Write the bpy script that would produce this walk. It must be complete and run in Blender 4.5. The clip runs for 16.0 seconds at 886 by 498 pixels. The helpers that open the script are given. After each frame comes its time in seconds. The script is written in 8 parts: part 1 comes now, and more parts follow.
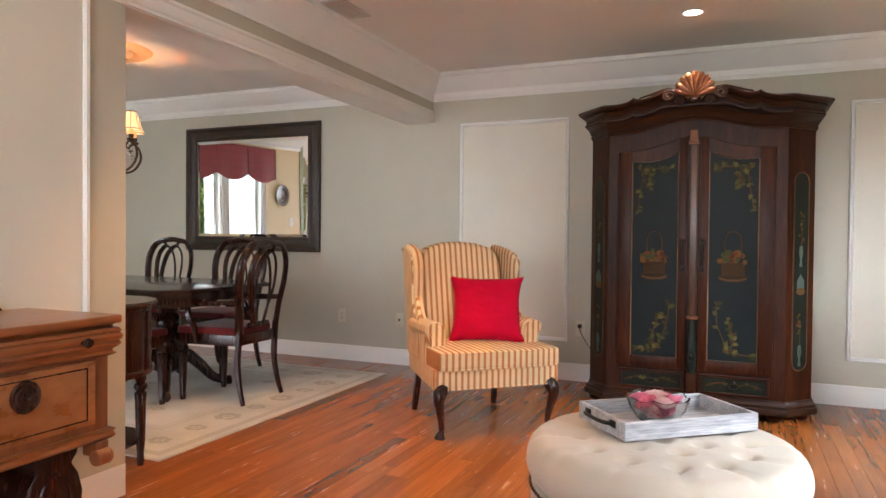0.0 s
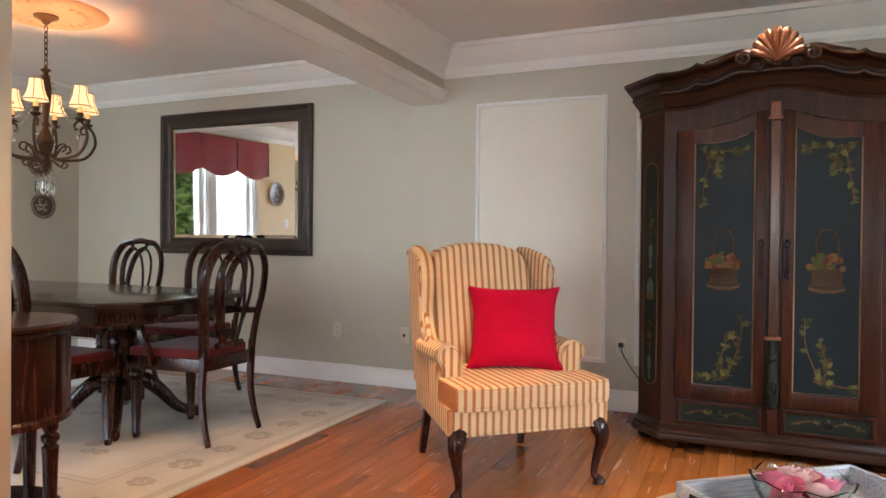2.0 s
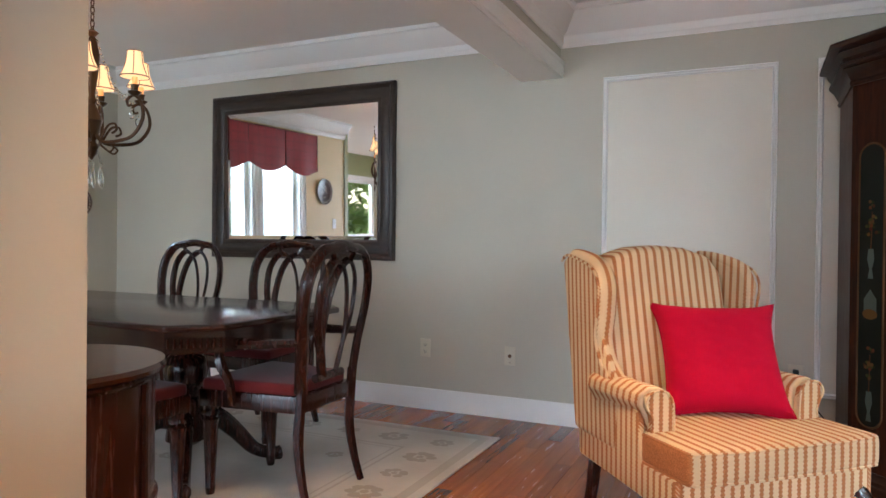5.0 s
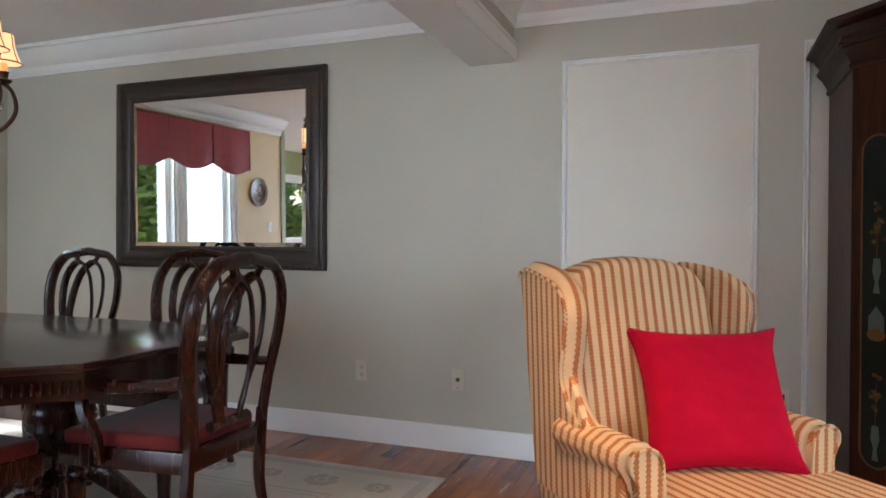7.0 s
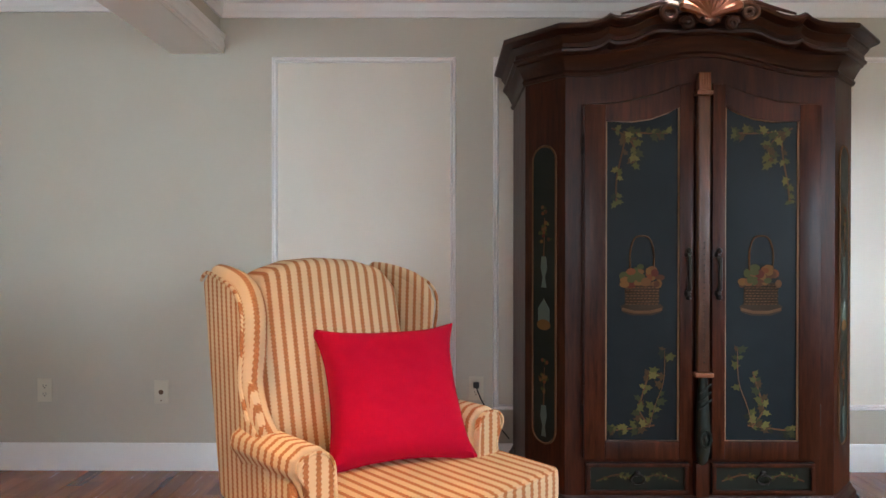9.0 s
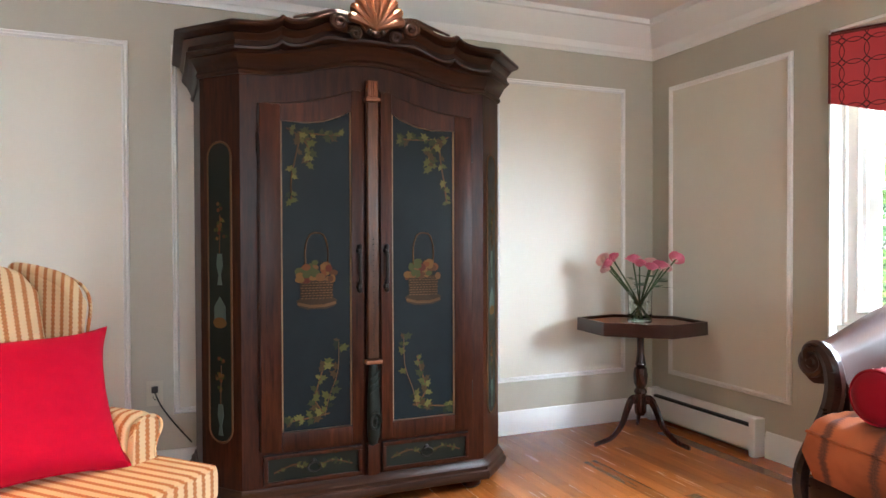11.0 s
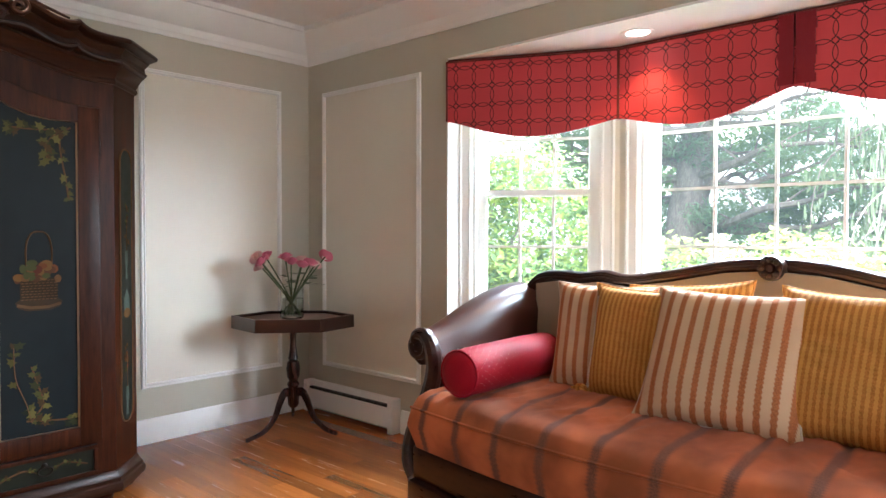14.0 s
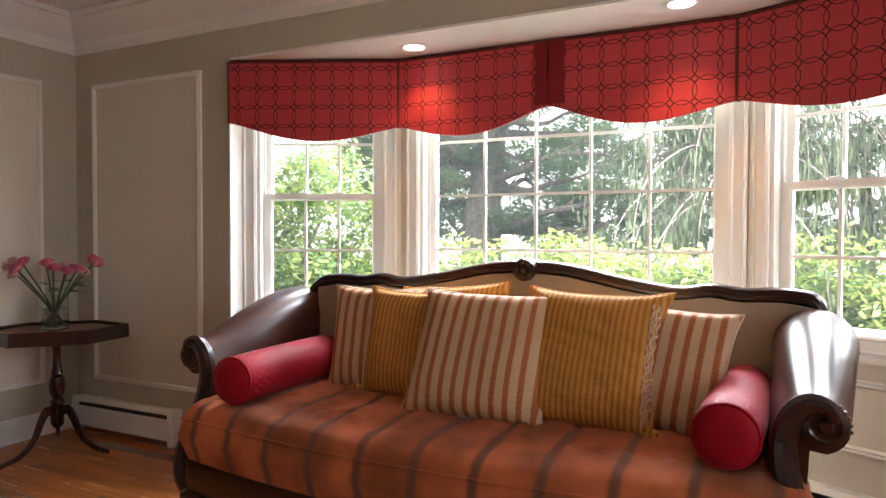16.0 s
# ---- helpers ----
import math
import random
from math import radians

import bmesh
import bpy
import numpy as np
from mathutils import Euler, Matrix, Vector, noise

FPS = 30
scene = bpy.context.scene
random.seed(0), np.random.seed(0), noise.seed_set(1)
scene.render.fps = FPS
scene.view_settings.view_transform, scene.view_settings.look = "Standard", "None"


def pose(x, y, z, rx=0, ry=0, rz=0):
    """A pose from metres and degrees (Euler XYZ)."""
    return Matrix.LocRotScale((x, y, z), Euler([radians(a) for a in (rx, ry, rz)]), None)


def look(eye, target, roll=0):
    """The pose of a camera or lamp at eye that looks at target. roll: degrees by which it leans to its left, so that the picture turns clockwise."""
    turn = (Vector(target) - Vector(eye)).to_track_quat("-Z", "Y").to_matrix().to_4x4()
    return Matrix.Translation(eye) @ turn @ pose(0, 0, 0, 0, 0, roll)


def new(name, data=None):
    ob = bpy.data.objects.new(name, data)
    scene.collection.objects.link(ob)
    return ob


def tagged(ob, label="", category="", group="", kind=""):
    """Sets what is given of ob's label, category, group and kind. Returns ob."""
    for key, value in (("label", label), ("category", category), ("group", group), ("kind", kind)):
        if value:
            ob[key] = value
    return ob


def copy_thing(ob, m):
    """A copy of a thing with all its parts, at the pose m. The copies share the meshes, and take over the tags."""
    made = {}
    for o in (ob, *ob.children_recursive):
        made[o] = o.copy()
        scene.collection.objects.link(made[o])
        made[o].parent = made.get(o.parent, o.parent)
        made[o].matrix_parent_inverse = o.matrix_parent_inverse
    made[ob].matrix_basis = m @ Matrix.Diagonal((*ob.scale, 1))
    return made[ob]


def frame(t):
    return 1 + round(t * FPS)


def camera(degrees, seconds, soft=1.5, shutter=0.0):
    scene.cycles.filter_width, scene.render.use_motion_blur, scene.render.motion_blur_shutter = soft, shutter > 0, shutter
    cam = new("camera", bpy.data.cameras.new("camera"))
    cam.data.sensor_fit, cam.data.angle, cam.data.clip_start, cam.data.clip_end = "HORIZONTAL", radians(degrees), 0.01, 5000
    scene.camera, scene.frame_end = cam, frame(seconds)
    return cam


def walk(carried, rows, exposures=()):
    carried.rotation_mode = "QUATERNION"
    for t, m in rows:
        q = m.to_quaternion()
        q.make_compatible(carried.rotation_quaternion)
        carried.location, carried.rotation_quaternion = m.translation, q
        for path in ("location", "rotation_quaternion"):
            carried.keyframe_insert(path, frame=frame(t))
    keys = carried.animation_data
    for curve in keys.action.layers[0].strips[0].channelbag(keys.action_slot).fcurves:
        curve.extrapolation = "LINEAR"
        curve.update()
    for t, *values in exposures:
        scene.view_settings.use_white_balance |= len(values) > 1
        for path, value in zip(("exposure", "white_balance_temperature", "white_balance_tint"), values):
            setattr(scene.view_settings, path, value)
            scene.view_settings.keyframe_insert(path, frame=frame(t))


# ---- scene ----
cam = camera(65.9, 16.0)
PATH = [
    (0, (1.209, 0.764, 1.098), (0.421, 2.602, 1.063), 0.55),
    (0.5, (1.090, 0.983, 1.085), (0.296, 2.818, 1.053), 0.63),
    (1, (0.994, 1.187, 1.072), (0.197, 3.021, 1.044), 0.59),
    (1.5, (0.915, 1.396, 1.065), (0.115, 3.229, 1.038), 0.51),
    (2, (0.821, 1.545, 1.073), (0.018, 3.376, 1.051), 0.57),
    (2.5, (0.666, 1.625, 1.090), (-0.148, 3.452, 1.068), 0.56),
    (3, (0.479, 1.677, 1.091), (-0.356, 3.494, 1.073), 0.64),
    (3.5, (0.346, 1.730, 1.074), (-0.499, 3.543, 1.058), 0.66),
    (4, (0.214, 1.833, 1.049), (-0.638, 3.642, 1.031), 0.65),
    (6.5, (-0.298, 2.409, 1.110), (-1.056, 4.260, 1.096), 0.43),
    (7, (-0.222, 2.559, 1.105), (-0.930, 4.430, 1.092), 0.36),
    (7.5, (-0.162, 2.619, 1.104), (-0.769, 4.524, 1.091), 0.35),
    (8, (-0.119, 2.644, 1.105), (-0.565, 4.594, 1.097), 0.33),
    (8.5, (-0.079, 2.655, 1.110), (-0.316, 4.641, 1.101), 0.24),
    (9, (-0.030, 2.639, 1.114), (-0.039, 4.639, 1.100), 0.04),
    (9.5, (0.014, 2.616, 1.115), (0.227, 4.605, 1.099), 0.01),
    (10, (0.058, 2.586, 1.116), (0.481, 4.540, 1.098), -0.09),
    (12.5, (0.237, 2.461, 1.141), (1.388, 4.096, 1.092), -0.1),
    (13, (0.258, 2.407, 1.146), (1.521, 3.958, 1.097), -0.1),
    (13.5, (0.275, 2.364, 1.145), (1.649, 3.818, 1.098), -0.0),
    (14, (0.287, 2.328, 1.142), (1.763, 3.677, 1.097), 0.1),
    (14.5, (0.293, 2.293, 1.139), (1.858, 3.537, 1.097), 0.1),
    (15, (0.299, 2.254, 1.15), (1.946, 3.388, 1.105), 0.2),
    (15.5, (0.31, 2.212, 1.157), (2.029, 3.233, 1.112), 0.2),
    (16, (0.309, 2.179, 1.162), (2.095, 3.077, 1.118), 0.1),
]
walk(cam, [(t, look(eye, target, roll)) for t, eye, target, roll in PATH],
     exposures=[(0.0, 1.68, 6350, 14), (2.0, 1.7, 6100, 12), (3.5, 1.7, 5650, 10), (6.5, 1.42, 5600, 10), (8.5, 1.5, 5700, 11), (10.0, 1.8, 5900, 10), (12.5, 2.2, 5850, 11), (14.0, 1.65, 5950, 12), (15.0, 1.25, 6200, 12), (16.0, 0.9, 6650, 19)])

# ---- world, sun and large lights ----
world = bpy.data.worlds.new("world")
scene.world = world
world.use_nodes = True
wn, wl = world.node_tree.nodes, world.node_tree.links
sky = wn.new("ShaderNodeTexSky")
sky.sky_type, sky.sun_disc = "NISHITA", False
sky.sun_elevation, sky.sun_rotation = radians(52), radians(230)
sky.air_density, sky.dust_density = 1.2, 2.5
wl.new(sky.outputs[0], wn["Background"].inputs[0])
wn["Background"].inputs[1].default_value = 0.15


def lamp(name, kind, m, power, colour, **kw):
    data = bpy.data.lights.new(name, kind)
    data.energy, data.color = power, colour
    if kind == "AREA":
        data.shape, data.size, data.size_y = "RECTANGLE", kw["size"][0], kw["size"][1]
    if kind == "SPOT":
        data.spot_size, data.spot_blend, data.shadow_soft_size = radians(kw["cone"]), kw.get("blend", 0.6), kw.get("soft", 0.06)
    if kind == "POINT":
        data.shadow_soft_size = kw.get("soft", 0.03)
    if kind == "SUN":
        data.angle = radians(kw["angle"])
    ob = new(name, data)
    ob.matrix_basis = m
    return ob


# the sun stands high in the south-west, softened by haze
lamp("sun", "SUN", look((-5, -4.2, 8.4), (0, 0, 0)), 3.2, (1, 0.95, 0.88), angle=10)
# the sky's light falling in through the bay, the dining window and the kitchen window
lamp("sky_light_bay", "AREA", look((7.2, 3.16, 4.5), (2.0, 3.3, 0.9)), 1750, (0.84, 0.95, 1.0), size=(5.0, 2.2))
lamp("sky_light_bay_south", "AREA", look((4.95, 0.3, 2.0), (2.4, 5.8, 0.9)), 150, (0.84, 0.95, 1.0), size=(1.6, 1.2))
lamp("sky_light_dining", "AREA", look((-6.7, 5.3, 2.95), (-3.5, 4.9, 1.0)), 180, (0.72, 0.87, 1.0), size=(3.0, 1.0))
lamp("sky_light_kitchen", "AREA", look((-8.2, -0.6, 3.0), (-5.2, -0.2, 0.9)), 200, (0.85, 0.93, 1.0), size=(2.2, 1.2))
# fill lamps added behind the walker, in unseen openings of the south wall
lamp("sky_light_south", "AREA", look((0.7, -1.42, 1.55), (-0.9, 4.0, 2.5)), 26, (0.93, 0.97, 1.0), size=(2.3, 1.1))
lamp("sky_light_patio", "AREA", look((-3.1, -1.42, 1.15), (-3.2, 4.0, 1.6)), 40, (0.84, 0.92, 1.0), size=(2.3, 1.9))
WARM = (1.0, 0.82, 0.62)


# ---- materials ----
def material(name):
    m = bpy.data.materials.new(name)
    m.use_nodes = True
    nt = m.node_tree
    return m, nt, nt.nodes["Principled BSDF"]


def node(nt, kind, **kw):
    n = nt.nodes.new(kind)
    for k, v in kw.items():
        if k == "op":
            n.operation = v
        elif k == "scale":
            n.inputs["Scale"].default_value = v
        elif k == "detail":
            n.inputs["Detail"].default_value = v
        elif k == "rough":
            n.inputs["Roughness"].default_value = v
        elif k == "a":
            n.inputs[0].default_value = v
        elif k == "b":
            n.inputs[1].default_value = v
        elif k == "c":
            n.inputs[2].default_value = v
    return n


def ramp(nt, src, stops):
    r = nt.nodes.new("ShaderNodeValToRGB")
    els = r.color_ramp.elements
    while len(els) < len(stops):
        els.new(0.5)
    for e, (p, c) in zip(els, stops):
        e.position, e.color = p, (*c, 1)
    nt.links.new(src, r.inputs[0])
    return r.outputs[0]


def coords(nt, stretch=(1, 1, 1)):
    tc, mp = nt.nodes.new("ShaderNodeTexCoord"), nt.nodes.new("ShaderNodeMapping")
    mp.inputs["Scale"].default_value = stretch
    nt.links.new(tc.outputs["Object"], mp.inputs[0])
    return mp.outputs[0]


def bump(nt, bsdf, height, strength=0.2, distance=0.002):
    b = nt.nodes.new("ShaderNodeBump")
    b.inputs["Strength"].default_value, b.inputs["Distance"].default_value = strength, distance
    nt.links.new(height, b.inputs["Height"])
    nt.links.new(b.outputs[0], bsdf.inputs["Normal"])


def mixed(nt, fac, a, b):
    m = nt.nodes.new("ShaderNodeMix")
    m.data_type = "RGBA"
    for sock, v in ((m.inputs[0], fac), (m.inputs[6], a), (m.inputs[7], b)):
        if isinstance(v, tuple):
            sock.default_value = (*v, 1)
        elif isinstance(v, float):
            sock.default_value = v
        else:
            nt.links.new(v, sock)
    return m.outputs[2]


def shade(c, k):
    return tuple(min(1, x * k) for x in c)


def paint(name, colour, rough=0.5, vary=0.06, grain=60, depth=0.0006, metal=0.0, strength=0.15):
    """Painted or plain surface with slow blotches and a fine relief."""
    m, nt, p = material(name)
    c = coords(nt)
    big, fine = node(nt, "ShaderNodeTexNoise", scale=2.2, detail=4), node(nt, "ShaderNodeTexNoise", scale=grain, detail=3)
    nt.links.new(c, big.inputs[0])
    nt.links.new(c, fine.inputs[0])
    nt.links.new(ramp(nt, big.outputs[0], [(0.3, shade(colour, 1 - vary)), (0.7, shade(colour, 1 + vary))]), p.inputs["Base Color"])
    rr = ramp(nt, fine.outputs[0], [(0.3, (rough * 0.9,) * 3), (0.7, (min(1, rough * 1.1),) * 3)])
    nt.links.new(rr, p.inputs["Roughness"])
    p.inputs["Metallic"].default_value = metal
    bump(nt, p, fine.outputs[0], strength, depth)
    return m


def wood(name, dark, light, rough=0.35, stretch=(1, 1, 8), coat=0.0, by_object=0.0, scale=9):
    """Stained wood with streaks along its grain; stretch is small along the grain."""
    m, nt, p = material(name)
    c = coords(nt, stretch)
    if by_object:
        oi, add = nt.nodes.new("ShaderNodeObjectInfo"), node(nt, "ShaderNodeVectorMath", op="ADD")
        mul = node(nt, "ShaderNodeMath", op="MULTIPLY", b=37.0)
        nt.links.new(oi.outputs["Random"], mul.inputs[0])
        nt.links.new(c, add.inputs[0])
        nt.links.new(mul.outputs[0], add.inputs[1])
        c = add.outputs[0]
    n1, n2 = node(nt, "ShaderNodeTexNoise", scale=scale, detail=6, rough=0.62), node(nt, "ShaderNodeTexNoise", scale=1.7, detail=3)
    nt.links.new(c, n1.inputs[0])
    nt.links.new(c, n2.inputs[0])
    col = ramp(nt, n1.outputs[0], [(0.28, dark), (0.72, light)])
    col = mixed(nt, ramp(nt, n2.outputs[0], [(0.35, (0, 0, 0)), (0.7, (0.6, 0.6, 0.6))]), col, shade(dark, 0.75))
    nt.links.new(col, p.inputs["Base Color"])
    nt.links.new(ramp(nt, n1.outputs[0], [(0.2, (rough * 0.8,) * 3), (0.8, (min(1, rough * 1.25),) * 3)]), p.inputs["Roughness"])
    p.inputs["Coat Weight"].default_value, p.inputs["Coat Roughness"].default_value = coat, 0.12
    bump(nt, p, n1.outputs[0], 0.12, 0.0008)
    return m


def stripes(name, axis, period, ground, stripe, width=0.42, slub=0.0, skew=0.0, bead=0.045, worn=0.06):
    """Woven cloth with beaded stripes that change along one axis of the object."""
    m, nt, p = material(name)
    tc, sep = nt.nodes.new("ShaderNodeTexCoord"), nt.nodes.new("ShaderNodeSeparateXYZ")
    nt.links.new(tc.outputs["Object"], sep.inputs[0])
    along = [sep.outputs[i] for i in range(3) if i != axis]
    total = node(nt, "ShaderNodeMath", op="ADD")
    nt.links.new(along[0], total.inputs[0])
    nt.links.new(along[1], total.inputs[1])
    beads = node(nt, "ShaderNodeMath", op="MULTIPLY", b=2 * math.pi / 0.013)
    nt.links.new(total.outputs[0], beads.inputs[0])
    wave = node(nt, "ShaderNodeMath", op="SINE")
    nt.links.new(beads.outputs[0], wave.inputs[0])
    wob = node(nt, "ShaderNodeMath", op="MULTIPLY", b=bead)
    nt.links.new(wave.outputs[0], wob.inputs[0])
    f = node(nt, "ShaderNodeMath", op="DIVIDE", b=period)
    if skew:
        sk, ad = node(nt, "ShaderNodeMath", op="MULTIPLY", b=skew), node(nt, "ShaderNodeMath", op="ADD")
        nt.links.new(sep.outputs[0], sk.inputs[0])
        nt.links.new(sk.outputs[0], ad.inputs[0])
        nt.links.new(sep.outputs[axis], ad.inputs[1])
        nt.links.new(ad.outputs[0], f.inputs[0])
    else:
        nt.links.new(sep.outputs[axis], f.inputs[0])
    pp = node(nt, "ShaderNodeMath", op="PINGPONG", b=0.5)
    nt.links.new(f.outputs[0], pp.inputs[0])
    s = node(nt, "ShaderNodeMath", op="ADD")
    nt.links.new(pp.outputs[0], s.inputs[0])
    nt.links.new(wob.outputs[0], s.inputs[1])
    mask = ramp(nt, s.outputs[0], [(width * 0.5 - 0.035, (1, 1, 1)), (width * 0.5 + 0.035, (0, 0, 0))])
    n = node(nt, "ShaderNodeTexNoise", scale=260, detail=2)
    nt.links.new(tc.outputs["Object"], n.inputs[0])
    slow = node(nt, "ShaderNodeTexNoise", scale=5, detail=3)
    nt.links.new(tc.outputs["Object"], slow.inputs[0])
    st = mixed(nt, ramp(nt, n.outputs[0], [(0.4, (0, 0, 0)), (0.6, (1, 1, 1))]), shade(stripe, 0.85), shade(stripe, 1.2))
    gr = mixed(nt, ramp(nt, slow.outputs[0], [(0.35, (0, 0, 0)), (0.65, (1, 1, 1))]), shade(ground, 1 - worn), shade(ground, 1 + worn))
    nt.links.new(mixed(nt, mask, gr, st), p.inputs["Base Color"])
    p.inputs["Roughness"].default_value = 0.85
    p.inputs["Sheen Weight"].default_value = 0.03
    p.inputs["Specular IOR Level"].default_value = 0.2
    h = node(nt, "ShaderNodeMath", op="ADD")
    nt.links.new(n.outputs[0], h.inputs[0])
    nt.links.new(mask, h.inputs[1])
    bump(nt, p, h.outputs[0], 0.3, 0.0012 + slub)
    return m


def cloth(name, colour, grain=220, rough=0.85, vary=0.08, sheen=0.2):
    m = paint(name, colour, rough, vary, grain, 0.0012, strength=0.35)
    m.node_tree.nodes["Principled BSDF"].inputs["Sheen Weight"].default_value = sheen
    m.node_tree.nodes["Principled BSDF"].inputs["Specular IOR Level"].default_value = 0.2
    return m


def glass_mat(name, colour=(1, 1, 1), rough=0.0, thin=True):
    m, nt, p = material(name)
    if thin:
        nt.nodes.remove(p)
        mix, tr, gl = nt.nodes.new("ShaderNodeMixShader"), nt.nodes.new("ShaderNodeBsdfTransparent"), nt.nodes.new("ShaderNodeBsdfGlossy")
        tr.inputs[0].default_value, gl.inputs["Roughness"].default_value = (*colour, 1), rough
        lw = nt.nodes.new("ShaderNodeFresnel")
        lw.inputs[0].default_value = 1.3
        nt.links.new(lw.outputs[0], mix.inputs[0])
        nt.links.new(tr.outputs[0], mix.inputs[1])
        nt.links.new(gl.outputs[0], mix.inputs[2])
        nt.links.new(mix.outputs[0], nt.nodes["Material Output"].inputs[0])
    else:
        p.inputs["Base Color"].default_value = (*colour, 1)
        p.inputs["Transmission Weight"].default_value, p.inputs["Roughness"].default_value, p.inputs["IOR"].default_value = 1, rough, 1.45
    return m


def glow(name, colour, strength):
    m, nt, p = material(name)
    p.inputs["Base Color"].default_value = (*colour, 1)
    p.inputs["Emission Color"].default_value, p.inputs["Emission Strength"].default_value = (*colour, 1), strength
    return m


def ring_cloth(name, ground, line, period):
    """Cloth with interlocking rings; local x runs along the cloth, z up."""
    m, nt, p = material(name)
    tc, sep = nt.nodes.new("ShaderNodeTexCoord"), nt.nodes.new("ShaderNodeSeparateXYZ")
    nt.links.new(tc.outputs["Object"], sep.inputs[0])

    def op(kind, a, b=None):
        n = nt.nodes.new("ShaderNodeMath")
        n.operation = kind
        for i, v in enumerate((a, b)):
            if v is None:
                continue
            if isinstance(v, (int, float)):
                n.inputs[i].default_value = v
            else:
                nt.links.new(v, n.inputs[i])
        return n.outputs[0]

    def cell(src):
        return op("PINGPONG", op("DIVIDE", src, period), 0.5)

    a, b = cell(sep.outputs[0]), cell(sep.outputs[2])

    def ring(u, v):
        d = op("SQRT", op("ADD", op("MULTIPLY", u, u), op("MULTIPLY", v, v)))
        return op("LESS_THAN", op("ABSOLUTE", op("SUBTRACT", d, 0.60)), 0.019)

    r = op("MAXIMUM", ring(a, b), op("MAXIMUM", ring(op("SUBTRACT", 1.0, a), b), ring(a, op("SUBTRACT", 1.0, b))))
    ha, hb = op("SUBTRACT", 0.5, a), op("SUBTRACT", 0.5, b)
    small = op("SQRT", op("ADD", op("MULTIPLY", ha, ha), op("MULTIPLY", hb, hb)))
    r = op("MAXIMUM", r, op("LESS_THAN", op("ABSOLUTE", op("SUBTRACT", small, 0.14)), 0.016))
    n = node(nt, "ShaderNodeTexNoise", scale=240, detail=2)
    nt.links.new(tc.outputs["Object"], n.inputs[0])
    slow = node(nt, "ShaderNodeTexNoise", scale=6, detail=3)
    nt.links.new(tc.outputs["Object"], slow.inputs[0])
    gr = mixed(nt, slow.outputs[0], shade(ground, 0.85), shade(ground, 1.15))
    nt.links.new(mixed(nt, r, gr, line), p.inputs["Base Color"])
    p.inputs["Roughness"].default_value, p.inputs["Sheen Weight"].default_value = 0.55, 0.05
    p.inputs["Specular IOR Level"].default_value = 0.3
    bump(nt, p, n.outputs[0], 0.25, 0.001)
    return m


M = {}
M["wall"] = paint("sage_wall_paint", (0.53, 0.50, 0.41), 0.55, 0.03, 90)
M["panel"] = paint("cream_panel_paint", (0.74, 0.70, 0.60), 0.5, 0.03, 90)
M["yellow"] = paint("yellow_wall_paint", (0.78, 0.62, 0.34), 0.55, 0.03, 90)
M["green"] = paint("olive_wall_paint", (0.30, 0.32, 0.15), 0.5, 0.03, 90)
M["trim"] = paint("white_trim_paint", (0.85, 0.84, 0.81), 0.35, 0.02, 40)
M["ceiling"] = paint("ceiling_paint", (0.86, 0.83, 0.80), 0.8, 0.02, 120)
M["exterior"] = paint("exterior_plaster", (0.5, 0.5, 0.48), 0.8)
M["siding"] = paint("white_siding", (0.55, 0.56, 0.54), 0.55, 0.04)
M["mahogany"] = wood("dark_mahogany", (0.013, 0.0035, 0.002), (0.052, 0.013, 0.007), 0.25, (8, 8, 0.8), 0.15)
M["mahogany_x"] = wood("dark_mahogany_top", (0.016, 0.005, 0.004), (0.05, 0.017, 0.011), 0.2, (0.7, 9, 9), 0.3)
M["armoire"] = wood("armoire_wood", (0.014, 0.0036, 0.0016), (0.080, 0.020, 0.007), 0.36, (7, 7, 0.7))
M["armoire_x"] = wood("armoire_cornice_wood", (0.012, 0.004, 0.002), (0.064, 0.022, 0.009), 0.40, (0.7, 8, 8))
M["postwood"] = wood("worn_post_wood", (0.028, 0.010, 0.005), (0.13, 0.052, 0.022), 0.32, (9, 9, 0.8), 0.1)
M["panel_black"] = paint("blackened_panel", (0.008, 0.012, 0.014), 0.42, 0.35, 30, 0.001)
M["panel_green"] = paint("green_black_panel", (0.014, 0.017, 0.013), 0.42, 0.4, 24, 0.001)
M["copper"] = paint("copper_gilding", (0.17, 0.058, 0.022), 0.38, 0.3, 40, 0.001, 0.35)
M["gilt"] = paint("gilt_line", (0.22, 0.135, 0.065), 0.45, 0.25, 40, 0.001)
M["leafpaint"] = paint("painted_leaf", (0.085, 0.078, 0.020), 0.6, 0.5, 30)
M["stempaint"] = paint("painted_stem", (0.09, 0.045, 0.02), 0.6, 0.4, 30)
M["basketpaint"] = paint("painted_basket", (0.105, 0.056, 0.026), 0.6, 0.35, 50)
M["basketshade"] = paint("painted_basket_shade", (0.040, 0.026, 0.016), 0.6, 0.4, 50)
M["fruitpaint"] = paint("painted_fruit", (0.14, 0.040, 0.016), 0.6, 0.4, 24)
M["vasepaint"] = paint("painted_vase", (0.09, 0.12, 0.10), 0.6, 0.3, 24)
M["iron"] = paint("dark_iron", (0.03, 0.026, 0.022), 0.42, 0.2, 60, 0.0008, 0.8)
M["bronze"] = paint("aged_bronze", (0.10, 0.055, 0.028), 0.4, 0.3, 40, 0.001, 0.7)
M["cherry"] = wood("cherry_wood", (0.20, 0.058, 0.018), (0.42, 0.14, 0.042), 0.3, (9, 0.8, 9), 0.35)
M["cherry_z"] = wood("cherry_wood_upright", (0.16, 0.045, 0.016), (0.34, 0.11, 0.035), 0.32, (8, 8, 0.8), 0.3)
